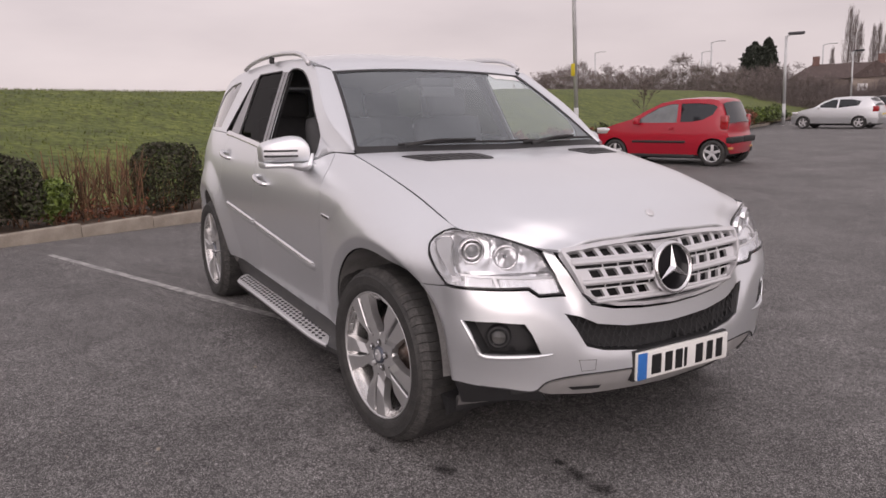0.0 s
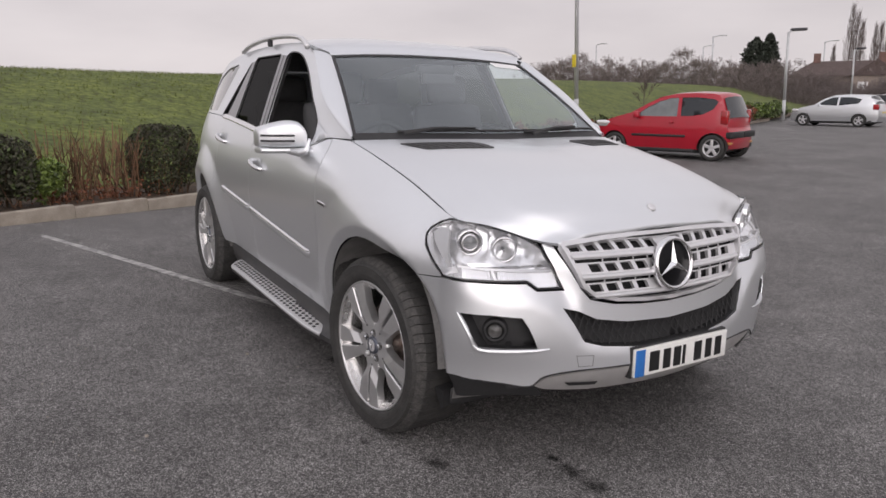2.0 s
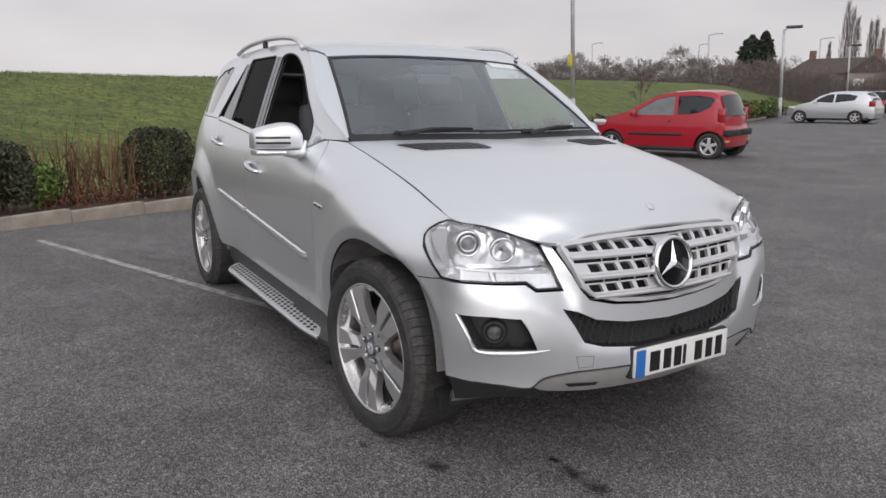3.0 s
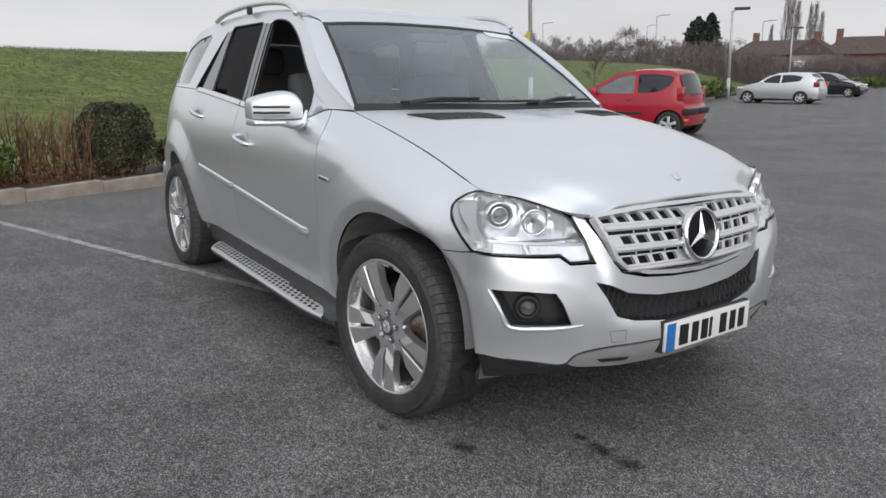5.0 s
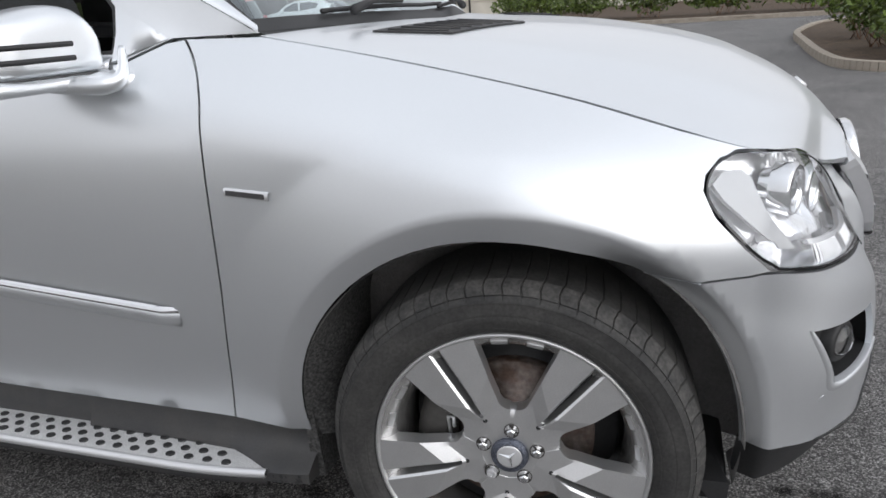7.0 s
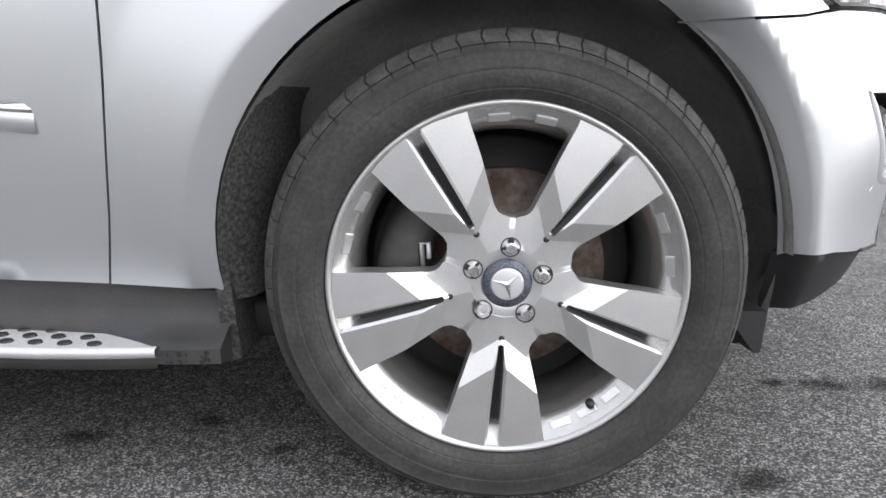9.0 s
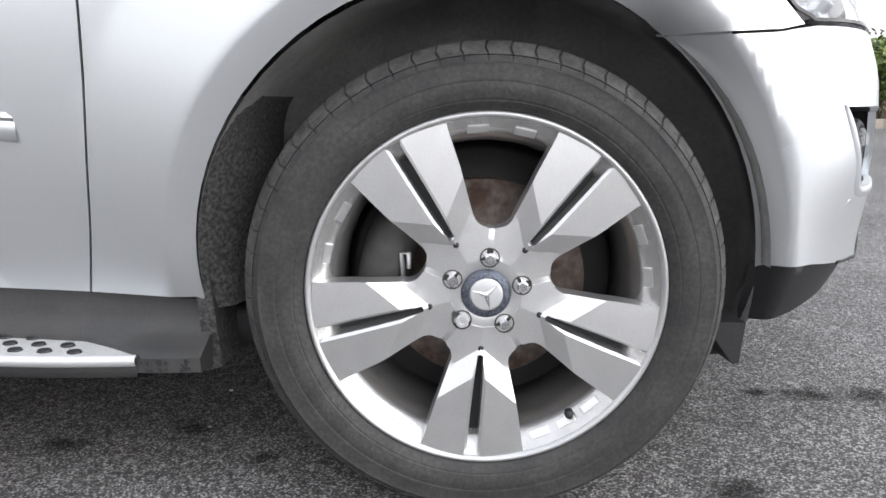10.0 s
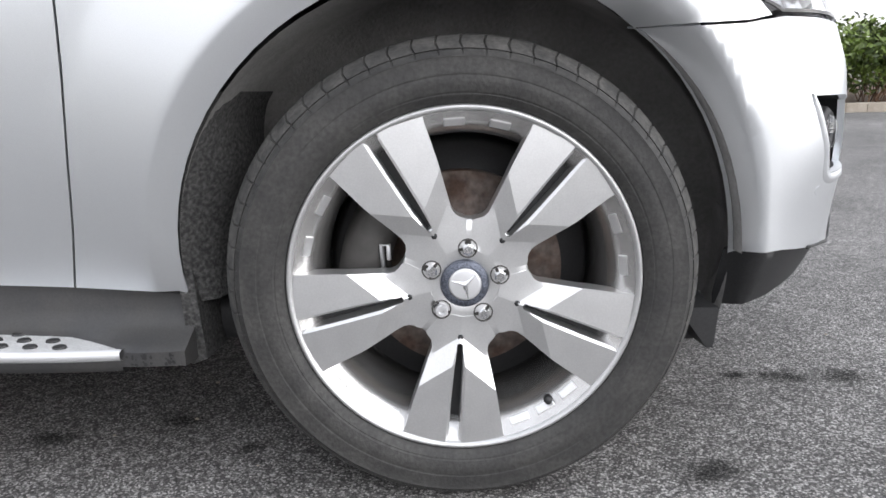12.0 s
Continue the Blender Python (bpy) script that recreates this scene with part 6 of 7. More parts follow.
def clipped_bush(at, half, depth, h, n, size, mats, label, turn, group=""):
    """A bush cut to a rounded block: leaves over its faces and a little inside, with a ragged skin."""
    t = thing("bush", label, "bush", group, at=at, turn=turn)
    bms = [bmesh.new() for _ in mats]
    for i in range(n):
        d = Vector((random.gauss(0, 1), random.gauss(0, 1), random.gauss(0, 1))).normalized()
        k = 1 / (abs(d.x) ** 3.2 + abs(d.y) ** 3.2 + abs(d.z) ** 3.2) ** (1 / 3.2)
        k *= 1 - 0.30 * random.random() ** 2
        p = Vector((d.x * half, d.y * depth, d.z * h * 0.46)) * k
        p *= 1 + 0.16 * noise.noise(p * 3.1 + Vector(at)) + 0.06 * noise.noise(p * 9)
        p.z += h * 0.5
        p.x += 0.10 * half * (p.z / h - 0.4)
        if p.z < 0.22 * h and random.random() < 0.6:
            continue
        add_leaf(bms[0 if random.random() < 0.8 or len(bms) < 2 else 1], p, size * random.uniform(0.6, 1.25))
    for b, m in zip(bms, mats):
        part("foliage", b, m, t, smooth=False)
    b = bmesh.new()
    for _ in range(30):
        stem(b, (random.uniform(-0.6, 0.6) * half, random.uniform(-0.5, 0.5) * depth, -0.02), (random.gauss(0, 0.25), random.gauss(0, 0.25), 1), h * random.uniform(0.5, 0.95), 0.009)
    part("branchwork", b, TWIG, t)
    return t


def twig_shrub(at, rx, h, n, label, group=""):
    t = thing("twig_shrub", label, "shrub", group, at=at)
    b = bmesh.new()
    for _ in range(n):
        a, r = random.uniform(0, 6.28), random.uniform(0, rx * 0.30)
        pts = stem(b, (r * math.cos(a), r * math.sin(a), -0.02), (math.cos(a) * 0.26, math.sin(a) * 0.26, 1), h * random.uniform(0.72, 1.06), random.uniform(0.010, 0.017), 0.17, 4, 7)
        for _ in range(2):
            stem(b, random.choice(pts[2:5]), (random.gauss(0, 0.35), random.gauss(0, 0.35), 1), h * random.uniform(0.25, 0.5), 0.0065, 0.2, 3, 4)
    part("branchwork", b, TWIG, t)
    lf = bmesh.new()
    for _ in range(130):
        add_leaf(lf, (random.gauss(0, rx * 0.5), random.gauss(0, rx * 0.5), abs(random.gauss(0.03, 0.12))), 0.03)
    part("leaf_litter", lf, LEAF_RUST, t, smooth=False)["kind"] = "stuff"
    return t


def bed_at(s, w):
    x, y = kerb_xy(s, w)
    return (x, y, ground_z(x, y) + 0.09)


BED_TURN = math.degrees(math.atan2(KD.y, KD.x))
for s, half, h in ((-3.3, 0.62, 0.85), (-2.1, 0.60, 0.80), (-0.95, 0.60, 0.86), (0.28, 0.60, 0.84)):
    clipped_bush(bed_at(s, 0.85), half, 0.48, h, 7500, 0.029, (LEAF_DARK, LEAF), "dense dark evergreen bush with small leaves in the planting bed", BED_TURN, "bed bushes")
bush(bed_at(0.92, 0.62), 0.26, 0.26, 0.60, 1300, 0.042, (LEAF_BRIGHT, LEAF), "low bright green leafy plant in the planting bed", name="ground_plant", group="ground plants", twigs=8)
bush(bed_at(0.55, 0.6), 0.35, 0.3, 0.70, 1500, 0.035, (LEAF_DARK, LEAF), "low dark green leafy plant in the planting bed", name="ground_plant", group="ground plants", twigs=8)
for s in (1.22, 1.50, 1.80, 2.08):
    twig_shrub(bed_at(s, random.uniform(0.65, 0.95)), 0.50, 0.95, 17, "bare russet-stemmed shrub in the planting bed", "twig shrubs")
clipped_bush(bed_at(2.66, 0.85), 0.43, 0.42, 0.97, 8000, 0.028, (LEAF_DARK, LEAF), "dense dark evergreen bush clipped to a block in the planting bed", BED_TURN, "bed bushes")
bush(bed_at(3.38, 0.80), 0.34, 0.34, 0.52, 1500, 0.032, (LEAF_DARK, LEAF_RUST), "low dark leafy plant in the planting bed", name="ground_plant", group="ground plants", twigs=14)
for i in range(34):
    s = 4.5 + i * 0.95
    kind = (LEAF_RUST, LEAF_DARK) if i % 5 else (LEAF, LEAF_DARK)
    bush(bed_at(s, 0.9), 0.72, 0.5, random.uniform(0.62, 0.82), 900 if i < 8 else 420, 0.05 if i < 8 else 0.085, kind, "russet-brown clipped hedge plant behind the kerb", name="hedge_plant", group="hedge", twigs=10)
for i in range(10):
    kind = (LEAF_RUST, LEAF_DARK) if i < 2 else (LEAF_BRIGHT, LEAF) if i in (3, 4, 7) else (LEAF, LEAF_DARK)
    bush(bed_at(33.8 + 1.25 * i, 0.25), 1.0, 0.8, random.uniform(0.95, 1.15), 800, 0.10, kind, "leafy clipped bush at the end of the kerb", group="bed bushes", twigs=8)


def planted_island(outline, back, label, soil_label):
    """A kerbed bed: stones along an outline that keeps the soil on its right, closed behind by back."""
    edge = spline([(*p, 0) for p in outline], 6)
    k = thing("kerb", label, "kerb", kind="structure")
    for a, b in zip(edge, edge[1:]):
        d = b - a
        o = new("kerb_stone", kerb_stone_mesh(d.length))
        o.parent = k
        o.matrix_basis = pose(a.x, a.y, ground_z(a.x, a.y), 0, 0, math.degrees(math.atan2(d.y, d.x))) @ pose(0, -0.125, 0)
    fill = sheet([p.to_2d() for p in edge] + [Vector(p) for p in back], lambda x, y: (x, y, ground_z(x, y) + 0.085 + 0.05 * noise.noise(Vector((x, y, 3)))), 0.6)
    tagged(mesh_ob("island_soil", fill, SOIL), soil_label, "soil", kind="structure")


# ---- the island bed opposite ----
ISLE = [(9.5, 8.45), (6.0, 8.40), (4.2, 8.28), (3.1, 8.35), (2.62, 8.75), (2.45, 9.6), (2.55, 12.0), (2.9, 15.0), (4.5, 18.0), (9.5, 19.0)]
planted_island(ISLE, (), "concrete kerb round the shrub island", "bare soil of the shrub island")
for x, y, rx, h in ((3.7, 9.3, 0.75, 1.05), (4.7, 9.15, 0.8, 1.15), (5.8, 9.2, 0.85, 1.3), (7.0, 9.3, 0.9, 1.25), (8.3, 9.3, 0.9, 1.3), (3.5, 10.6, 0.8, 1.2), (4.9, 10.6, 1.0, 1.35), (6.6, 10.7, 1.0, 1.5),
                    (3.6, 12.3, 0.9, 1.3), (4.6, 13.6, 1.1, 1.4), (6.3, 12.6, 1.1, 1.5)):
    bush((x, y, -0.02), rx, rx * 0.8, h, 3000 if y < 10 else 1500, 0.06, (LEAF_BRIGHT, LEAF), "bright green broad-leaved evergreen shrub on the island", name="shrub", group="island shrubs", twigs=20)
planted_island([(12.0, 21.4), (2.0, 21.4), (-2.6, 21.8), (-4.3, 22.7), (-5.6, 24.8), (-7.2, 28.2), (-8.9, 32.5), (-11.3, 38.2)], [(-9.0, 38.6), (12.0, 42.0)], "pale concrete kerb of the bed beside the building", "bare soil of the bed beside the building")

# ---- other parked cars ----
def small_car(name, label, at, turn, paint, profile, glass, wheel_x, wheel_r, width, rim_mat, lamps, group="parked cars"):
    """A hatchback from its side outline: x from the front axle, z from the ground."""
    c = thing(name, label, "car", group, at=at, turn=turn)
    belt_z = glass["belt"]

    def w_at(z):
        if z < belt_z:
            return width / 2 * (0.93 + 0.07 * smoothstep(0.2, 0.55, z) - 0.02 * smoothstep(0.7, belt_z, z))
        return width / 2 * (0.98 - 0.34 * (z - belt_z))

    def taper(x):
        lo, hi = profile[0][0], max(p[0] for p in profile)
        mid, half = (lo + hi) / 2, (hi - lo) / 2
        return 1 - 0.16 * abs((x - mid) / half) ** 5
    low = []
    for wx in wheel_x:
        low.append([(wx + (wheel_r + 0.035) * math.cos(radians(a)), wheel_r + (wheel_r + 0.035) * math.sin(radians(a))) for a in np.linspace(-8, 188, 20)])
    outline = [*profile, *low[0], *low[1]]
    for s in (-1, 1):
        body = sheet(outline, lambda x, z: (x, s * w_at(z) * taper(x), z), 0.09, holes=[g for g in glass["sides"]], flip=s > 0)
        part("body_side", body, paint, c, thick=0.03)
        for g, pane_mat in zip(glass["sides"], glass.get("panes", (DARK_PANE, DARK_PANE))):
            part("side_window", sheet(g, lambda x, z: (x, s * (w_at(z) * taper(x) - 0.012), z), 0.15, flip=s > 0), pane_mat, c)
    over = [p for p in profile]
    rows = []
    pts = dense([Vector(p) for p in over], 0.08)
    k = next(i for i, p in enumerate(pts) if (p - Vector(over[-1])).length < 1e-6)
    for p in pts[:k + 1]:
        w = w_at(p.y) * taper(p.x)
        rows.append([(p.x + (0.05 if p.x > 0.3 else -0.05) * (1 - abs(u) ** 2) * (abs(p.x - (-1.1)) > 1.2), u * w, p.y + 0.035 * (1 - abs(u) ** 2.4) * smoothstep(belt_z - 0.15, belt_z + 0.1, p.y)) for u in np.linspace(-1, 1, 13)])
    part("body_shell", grid(rows), paint, c)
    for a, b, nm in glass["ends"]:
        a, b = Vector(a), Vector(b)
        d = (b - a).normalized()
        nrm = Vector((-d.y, d.x)) if (Vector((-d.y, d.x))).y > 0 else Vector((d.y, -d.x))
        rows = []
        for t in np.linspace(0.04, 0.94, 6):
            p = a.lerp(b, t)
            w = w_at(p.y) * taper(p.x) - 0.07
            rows.append([(p.x + nrm.x * 0.022 + (0.05 if p.x > 0.3 else -0.05) * (1 - abs(u) ** 2) * (abs(p.x + 1.1) > 1.2), u * w, p.y + nrm.y * 0.022 + 0.035 * (1 - abs(u) ** 2.4) * smoothstep(belt_z - 0.15, belt_z + 0.1, p.y)) for u in np.linspace(-1, 1, 9)])
        part(nm, grid(rows), DARK_PANE, c)
    part("underside", box((min(p[0] for p in profile) + 0.25, -width / 2 + 0.1, 0.16), (max(p[0] for p in profile) - 0.25, width / 2 - 0.1, 0.30)), BLACK, c)
    for wx in wheel_x:
        for s in (-1, 1):
            wm = pose(wx, s * (width / 2 - 0.035), wheel_r, 0, 0, 0 if s < 0 else 180)
            wh = part("wheel", lathe([(wheel_r * 0.64, 0.02), (wheel_r * 0.66, -0.005), (wheel_r * 0.84, -0.014), (wheel_r * 0.96, 0.0), (wheel_r, 0.03), (wheel_r, 0.15), (wheel_r * 0.7, 0.16)], 40), RUBBER, c, m=wm)
            rm = bmesh.new()
            lathe([(wheel_r * 0.67, -0.004), (wheel_r * 0.62, 0.0), (wheel_r * 0.60, 0.03), (wheel_r * 0.58, 0.10)], 40, rm)
            for q in range(5):
                m = Matrix.Rotation(2 * math.pi * q / 5, 4, "Y")
                box((-0.032, 0.0, 0.0), (0.032, 0.02, wheel_r * 0.63), rm, bevel=0.006, m=m)
            part("rim", rm, rim_mat, wh, "silver five-spoke wheel")
            part("hub", lathe([(0.0, 0.045), (wheel_r * 0.6, 0.05)], 24), BLACK, wh)
            part("arch", grid([[(wx + (wheel_r + 0.03) * math.cos(a), s * y, wheel_r + (wheel_r + 0.03) * math.sin(a)) for a in np.linspace(-0.1, 3.24, 16)] for y in (width / 2 - 0.02, width / 2 - 0.25)]), BLACK, c)
    for nm, lo, hi, mat in lamps:
        for s in (-1, 1):
            a, b = Vector(lo), Vector(hi)
            y0, y1 = sorted((s * a.y, s * b.y))
            part(nm, box((a.x, y0, a.z), (b.x, y1, b.z), bevel=0.03), mat, c)
    for s in (-1, 1):
        part("door_mirror", box((glass["mirror"] - 0.06, min(s * width / 2, s * (width / 2 + 0.16)), belt_z - 0.01), (glass["mirror"] + 0.06, max(s * width / 2, s * (width / 2 + 0.16)), belt_z + 0.13), bevel=0.035), paint if glass.get("mirror_painted", True) else BLACK, c)
    return c


RED_PROFILE = [(-2.64, 0.26), (-2.69, 0.42), (-2.69, 0.58), (-2.63, 0.70), (-2.605, 0.90), (-2.52, 1.13), (-2.44, 1.34), (-2.38, 1.42), (-2.25, 1.452), (-1.85, 1.470), (-1.45, 1.452), (-1.10, 1.385), (-0.78, 1.235), (-0.40, 1.03),
               (-0.08, 0.945), (0.22, 0.85), (0.45, 0.72), (0.58, 0.58), (0.62, 0.44), (0.58, 0.26)]
red = small_car("car", "small bright red three-door hatchback parked in a bay", (0, 0, 0), 0, RED_PAINT, RED_PROFILE,
                {"belt": 0.93, "mirror": -0.60, "panes": (SKY_PANE, DARK_PANE),
                 "sides": [[(-1.52, 0.955), (-1.50, 1.365), (-1.32, 1.36), (-1.06, 1.29), (-0.80, 1.16), (-0.58, 1.01), (-0.62, 0.955)],
                           [(-1.60, 0.965), (-1.57, 1.37), (-1.95, 1.375), (-2.30, 1.335), (-2.38, 1.28), (-2.30, 1.12), (-2.10, 1.01), (-1.85, 0.97)]],
                 "ends": [((-0.40, 1.03), (-1.10, 1.385), "windscreen"), ((-2.62, 0.90), (-2.43, 1.38), "rear_window")]},
                (0.0, -2.34), 0.290, 1.63, SATIN,
                [("tail_lamp", (-2.63, 0.60, 0.80), (-2.47, 0.735, 1.10), TAIL_RED), ("headlight", (0.06, 0.50, 0.70), (0.50, 0.785, 0.84), REFLECTOR), ("rear_reflector", (-2.71, 0.50, 0.36), (-2.62, 0.68, 0.42), AMBER),
                 ("rear_bumper_strip", (-2.755, 0.0, 0.50), (-2.58, 0.70, 0.64), BLACK), ("door_trim", (-1.75, 0.785, 0.50), (-0.45, 0.832, 0.56), BLACK), ("door_handle", (-1.46, 0.795, 0.80), (-1.36, 0.835, 0.86), RED_PAINT),
                 ("sill", (-1.95, 0.70, 0.17), (-0.40, 0.79, 0.25), BLACK)])
red_h = math.degrees(math.atan2(-0.30, -0.954))
rear_c = Vector((-8.22, 11.45))
hd = Vector((-0.954, -0.30))
mid = rear_c + hd * 2.34 * 1.04 + Vector((-hd.y, hd.x)) * -0.76
red.matrix_basis = pose(mid.x, mid.y, -0.095, 0, 0, red_h) @ Matrix.Scale(1.04, 4)

HATCH = [(-3.20, 0.25), (-3.27, 0.45), (-3.24, 0.75), (-3.16, 0.95), (-3.02, 1.18), (-2.80, 1.41), (-2.5, 1.455), (-1.8, 1.475), (-1.3, 1.44), (-0.9, 1.30), (-0.45, 1.00), (0.05, 0.90), (0.45, 0.76), (0.62, 0.58), (0.64, 0.40), (0.60, 0.26)]
HATCH_GLASS = {"belt": 0.95, "mirror": -0.72, "sides": [[(-1.48, 0.98), (-1.50, 1.37), (-1.25, 1.36), (-0.92, 1.22), (-0.62, 1.01)], [(-1.56, 0.985), (-1.58, 1.37), (-2.1, 1.37), (-2.52, 1.28), (-2.40, 1.08)]],
               "ends": [((-0.45, 1.00), (-1.3, 1.44), "windscreen"), ((-3.12, 1.02), (-2.80, 1.41), "rear_window")]}
HATCH_LAMPS = [("tail_lamp", (-3.26, 0.60, 0.80), (-3.02, 0.80, 1.05), TAIL_RED), ("headlight", (0.20, 0.52, 0.66), (0.56, 0.80, 0.80), REFLECTOR), ("plate", (-3.30, 0.0, 0.62), (-3.22, 0.26, 0.72), YELLOW)]
silver = small_car("car", "small silver five-door hatchback parked across the car park", (0, 0, 0), 0, PAINT, HATCH, HATCH_GLASS, (0.0, -2.49), 0.30, 1.69, SATIN, HATCH_LAMPS)
sil_f, sil_r = Vector((-18.75, 31.2)), Vector((-16.30, 31.7))
d = (sil_f - sil_r).normalized()
sil_c = sil_f + Vector((-d.y, d.x)) * -0.83
silver.matrix_basis = pose(sil_c.x, sil_c.y, -0.095, 0, 0, math.degrees(math.atan2(d.y, d.x)))
black = small_car("car", "black hatchback parked beyond the silver one", (0, 0, 0), 0, DARK_PAINT, HATCH, HATCH_GLASS, (0.0, -2.49), 0.30, 1.72, SATIN, HATCH_LAMPS)
black.matrix_basis = pose(-20.0, 44.5, -0.095, 0, 0, 8)
far_car = small_car("car", "dark hatchback parked by the building", (0, 0, 0), 0, DARK_PAINT, HATCH, HATCH_GLASS, (0.0, -2.49), 0.30, 1.72, SATIN, HATCH_LAMPS)
far_car.matrix_basis = pose(-18.9, 61.5, -0.095, 0, 0, 200)


# ---- lamp columns ----
def column(at, h, r, label, arm=0.0, arm_dir=0.0, head=None, name="lamp_column", sign=False):
    t = thing(name, label, "lamp post", "lamp columns", at=at)
    t.matrix_basis = t.matrix_basis @ Matrix.Rotation(radians(1.8), 4, Vector((0.65, -0.76, 0)))
    part("base", tube([(0, 0, -0.1), (0, 0, 1.1)], r * 1.12, 14), GALV, t)
    part("pole", tube([(0, 0, 1.0), (0, 0, h)], [r, r * 0.75], 14), GALV, t)
    if arm:
        ax, ay = math.cos(arm_dir), math.sin(arm_dir)
        part("arm", tube(spline([(0, 0, h - 0.05), (ax * arm * 0.5, ay * arm * 0.5, h + 0.12), (ax * arm, ay * arm, h + 0.14)], 4), r * 0.6, 8), GALV, t)
        part("lantern", box((-0.42, -0.16, -0.08), (0.42, 0.16, 0.08), bevel=0.05, m=pose(ax * arm, ay * arm, h + 0.12, 0, 0, math.degrees(arm_dir))), head or GALV, t)
    if sign:
        part("sign_plate", box((-0.085, -0.13, 2.20), (0.085, -0.09, 2.62), bevel=0.01), YELLOW, t, "small yellow sign")
    return t


def along(dx, dy, dist):
    l = math.hypot(dx, dy)
    return (2.6 + dx / l * dist, -2.14 + dy / l * dist)


px, py = along(-0.751, 0.661, 26)
column((px, py, 0.15), 9.0, 0.075, "tall grey steel lamp column with a small yellow sign", sign=True)
px, py = along(-0.5575, 0.83, 46)
column((px, py, 0.0), 4.85, 0.085, "grey car park lamp column with a flat dark lantern", 0.55, 0.95, DARK_METAL)
px, py = along(-0.4965, 0.868, 78)
column((px, py, 0.0), 5.45, 0.085, "grey car park lamp column with a flat dark lantern", 0.55, 0.95, DARK_METAL)
for dx, dy, dist, h in ((-0.7344, 0.679, 140, 10.6), (-0.6278, 0.7788, 120, 10.1), (-0.6366, 0.7717, 150, 10.5), (-0.524, 0.8517, 130, 9.5)):
    px, py = along(dx, dy, dist)
    column((px, py, 0), h, 0.14, "distant grey street lamp column", 1.6, 0.8)


# ---- trees ----
def bare_tree(at, h, label, spread=0.5, n=7, name="bare_tree", group="bare trees", thick=0.02, depth=4, up=0.25, twig=0.012, bark=None, limit=700):
    t = thing(name, label, "tree", group, at=at)
    trunk, crown = bmesh.new(), bmesh.new()
    ends = []
    pts = stem(trunk, (0, 0, -0.2), (random.gauss(0, 0.03), random.gauss(0, 0.03), 1), h * 0.62, h * thick, 0.06, 7, 8)
    ends = [(p, Vector((0, 0, 1)), h * 0.4, h * thick * 0.4) for p in pts[2:]]
    for lev in range(depth):
        nxt = []
        for p, d, l, r in ends:
            for _ in range(3 if lev else 2):
                v = (d + Vector((random.gauss(0, spread), random.gauss(0, spread), random.gauss(up, spread * 0.5)))).normalized()
                ln = l * random.uniform(0.45, 0.8)
                q = stem(crown, p, v, ln, max(r * 0.55, twig), 0.18, 3, 4)
                nxt.append((q[random.choice((2, 3, 4))], v, ln * 0.8, r * 0.5))
        ends = nxt if len(nxt) < limit else random.sample(nxt, limit)
    part("trunk", trunk, bark or BARK, t)
    part("crown", crown, bark or BARK, t)
    return t


sap = along(-0.690, 0.723, 38)
bare_tree((*sap, 0.6), 2.5, "small bare young tree on the grass bank", 0.42, depth=4, thick=0.011)
proto = [bare_tree((0, 0, 0), 8.4, "distant bare deciduous tree", 0.58, depth=6, twig=0.012, bark=HAZED_BARK, limit=3400) for _ in range(3)]
spots = []
for i in range(104):
    u = i / 103
    a = math.atan2(0.60, -0.80) + (math.atan2(0.90, -0.44) - math.atan2(0.60, -0.80)) * u + random.uniform(-0.012, 0.012)
    d = random.uniform(95, 150)
    spots.append((2.6 + math.cos(a) * d, -2.1 + math.sin(a) * d, random.uniform(0.52, 0.80) if u < 0.62 else random.uniform(0.45, 0.68)))
for k, (x, y, s) in enumerate(spots):
    p = proto[k % 3]
    m = pose(x, y, -0.3, 0, 0, random.uniform(0, 360)) @ Matrix.Diagonal((s, s, s, 1))
    if k < 3:
        p.matrix_basis = m
    else:
        o = copy_thing(p, pose(0, 0, 0))
        o.matrix_basis = m
# rounded clumps of fine twigs over a floor of upright stems
thick_bm = bmesh.new()
a_from, a_to = math.atan2(0.62, -0.785), math.atan2(0.97, -0.24)
for i in range(2600):
    u = random.random()
    a = a_from + (a_to - a_from) * u
    d = random.uniform(88, 116)
    top = 6.1 * (1 + 0.35 * noise.noise(Vector((u * 16, d * 0.05, 2))) + 0.18 * noise.noise(Vector((u * 60, d * 0.1, 5)))) * (0.55 + 0.45 * smoothstep(121.5, 125.0, math.degrees(a)))
    r = random.uniform(0.8, 1.5)
    c = Vector((2.6 + math.cos(a) * d, -2.1 + math.sin(a) * d, random.uniform(0.35, 1.0) * top - r * 0.8))
    for _ in range(26):
        v = Vector((random.gauss(0, 1), random.gauss(0, 1), random.gauss(0.35, 1))).normalized()
        stem(thick_bm, c + v * r * random.uniform(0.0, 0.55), v + Vector((0, 0, 0.5)), r * random.uniform(0.35, 0.6), 0.026, 0.3, 3, 2)
for i in range(9000):
    a = a_from + (a_to - a_from) * random.random()
    d = random.uniform(88, 110)
    stem(thick_bm, (2.6 + math.cos(a) * d, -2.1 + math.sin(a) * d, -0.1), (random.gauss(0, 0.3), random.gauss(0, 0.3), 1), random.uniform(1.2, 3.2), 0.03, 0.3, 3, 2)
tagged(mesh_ob("thicket", thick_bm, HAZED_BARK), "distant brown thicket of bare scrub", "scrub", kind="stuff")


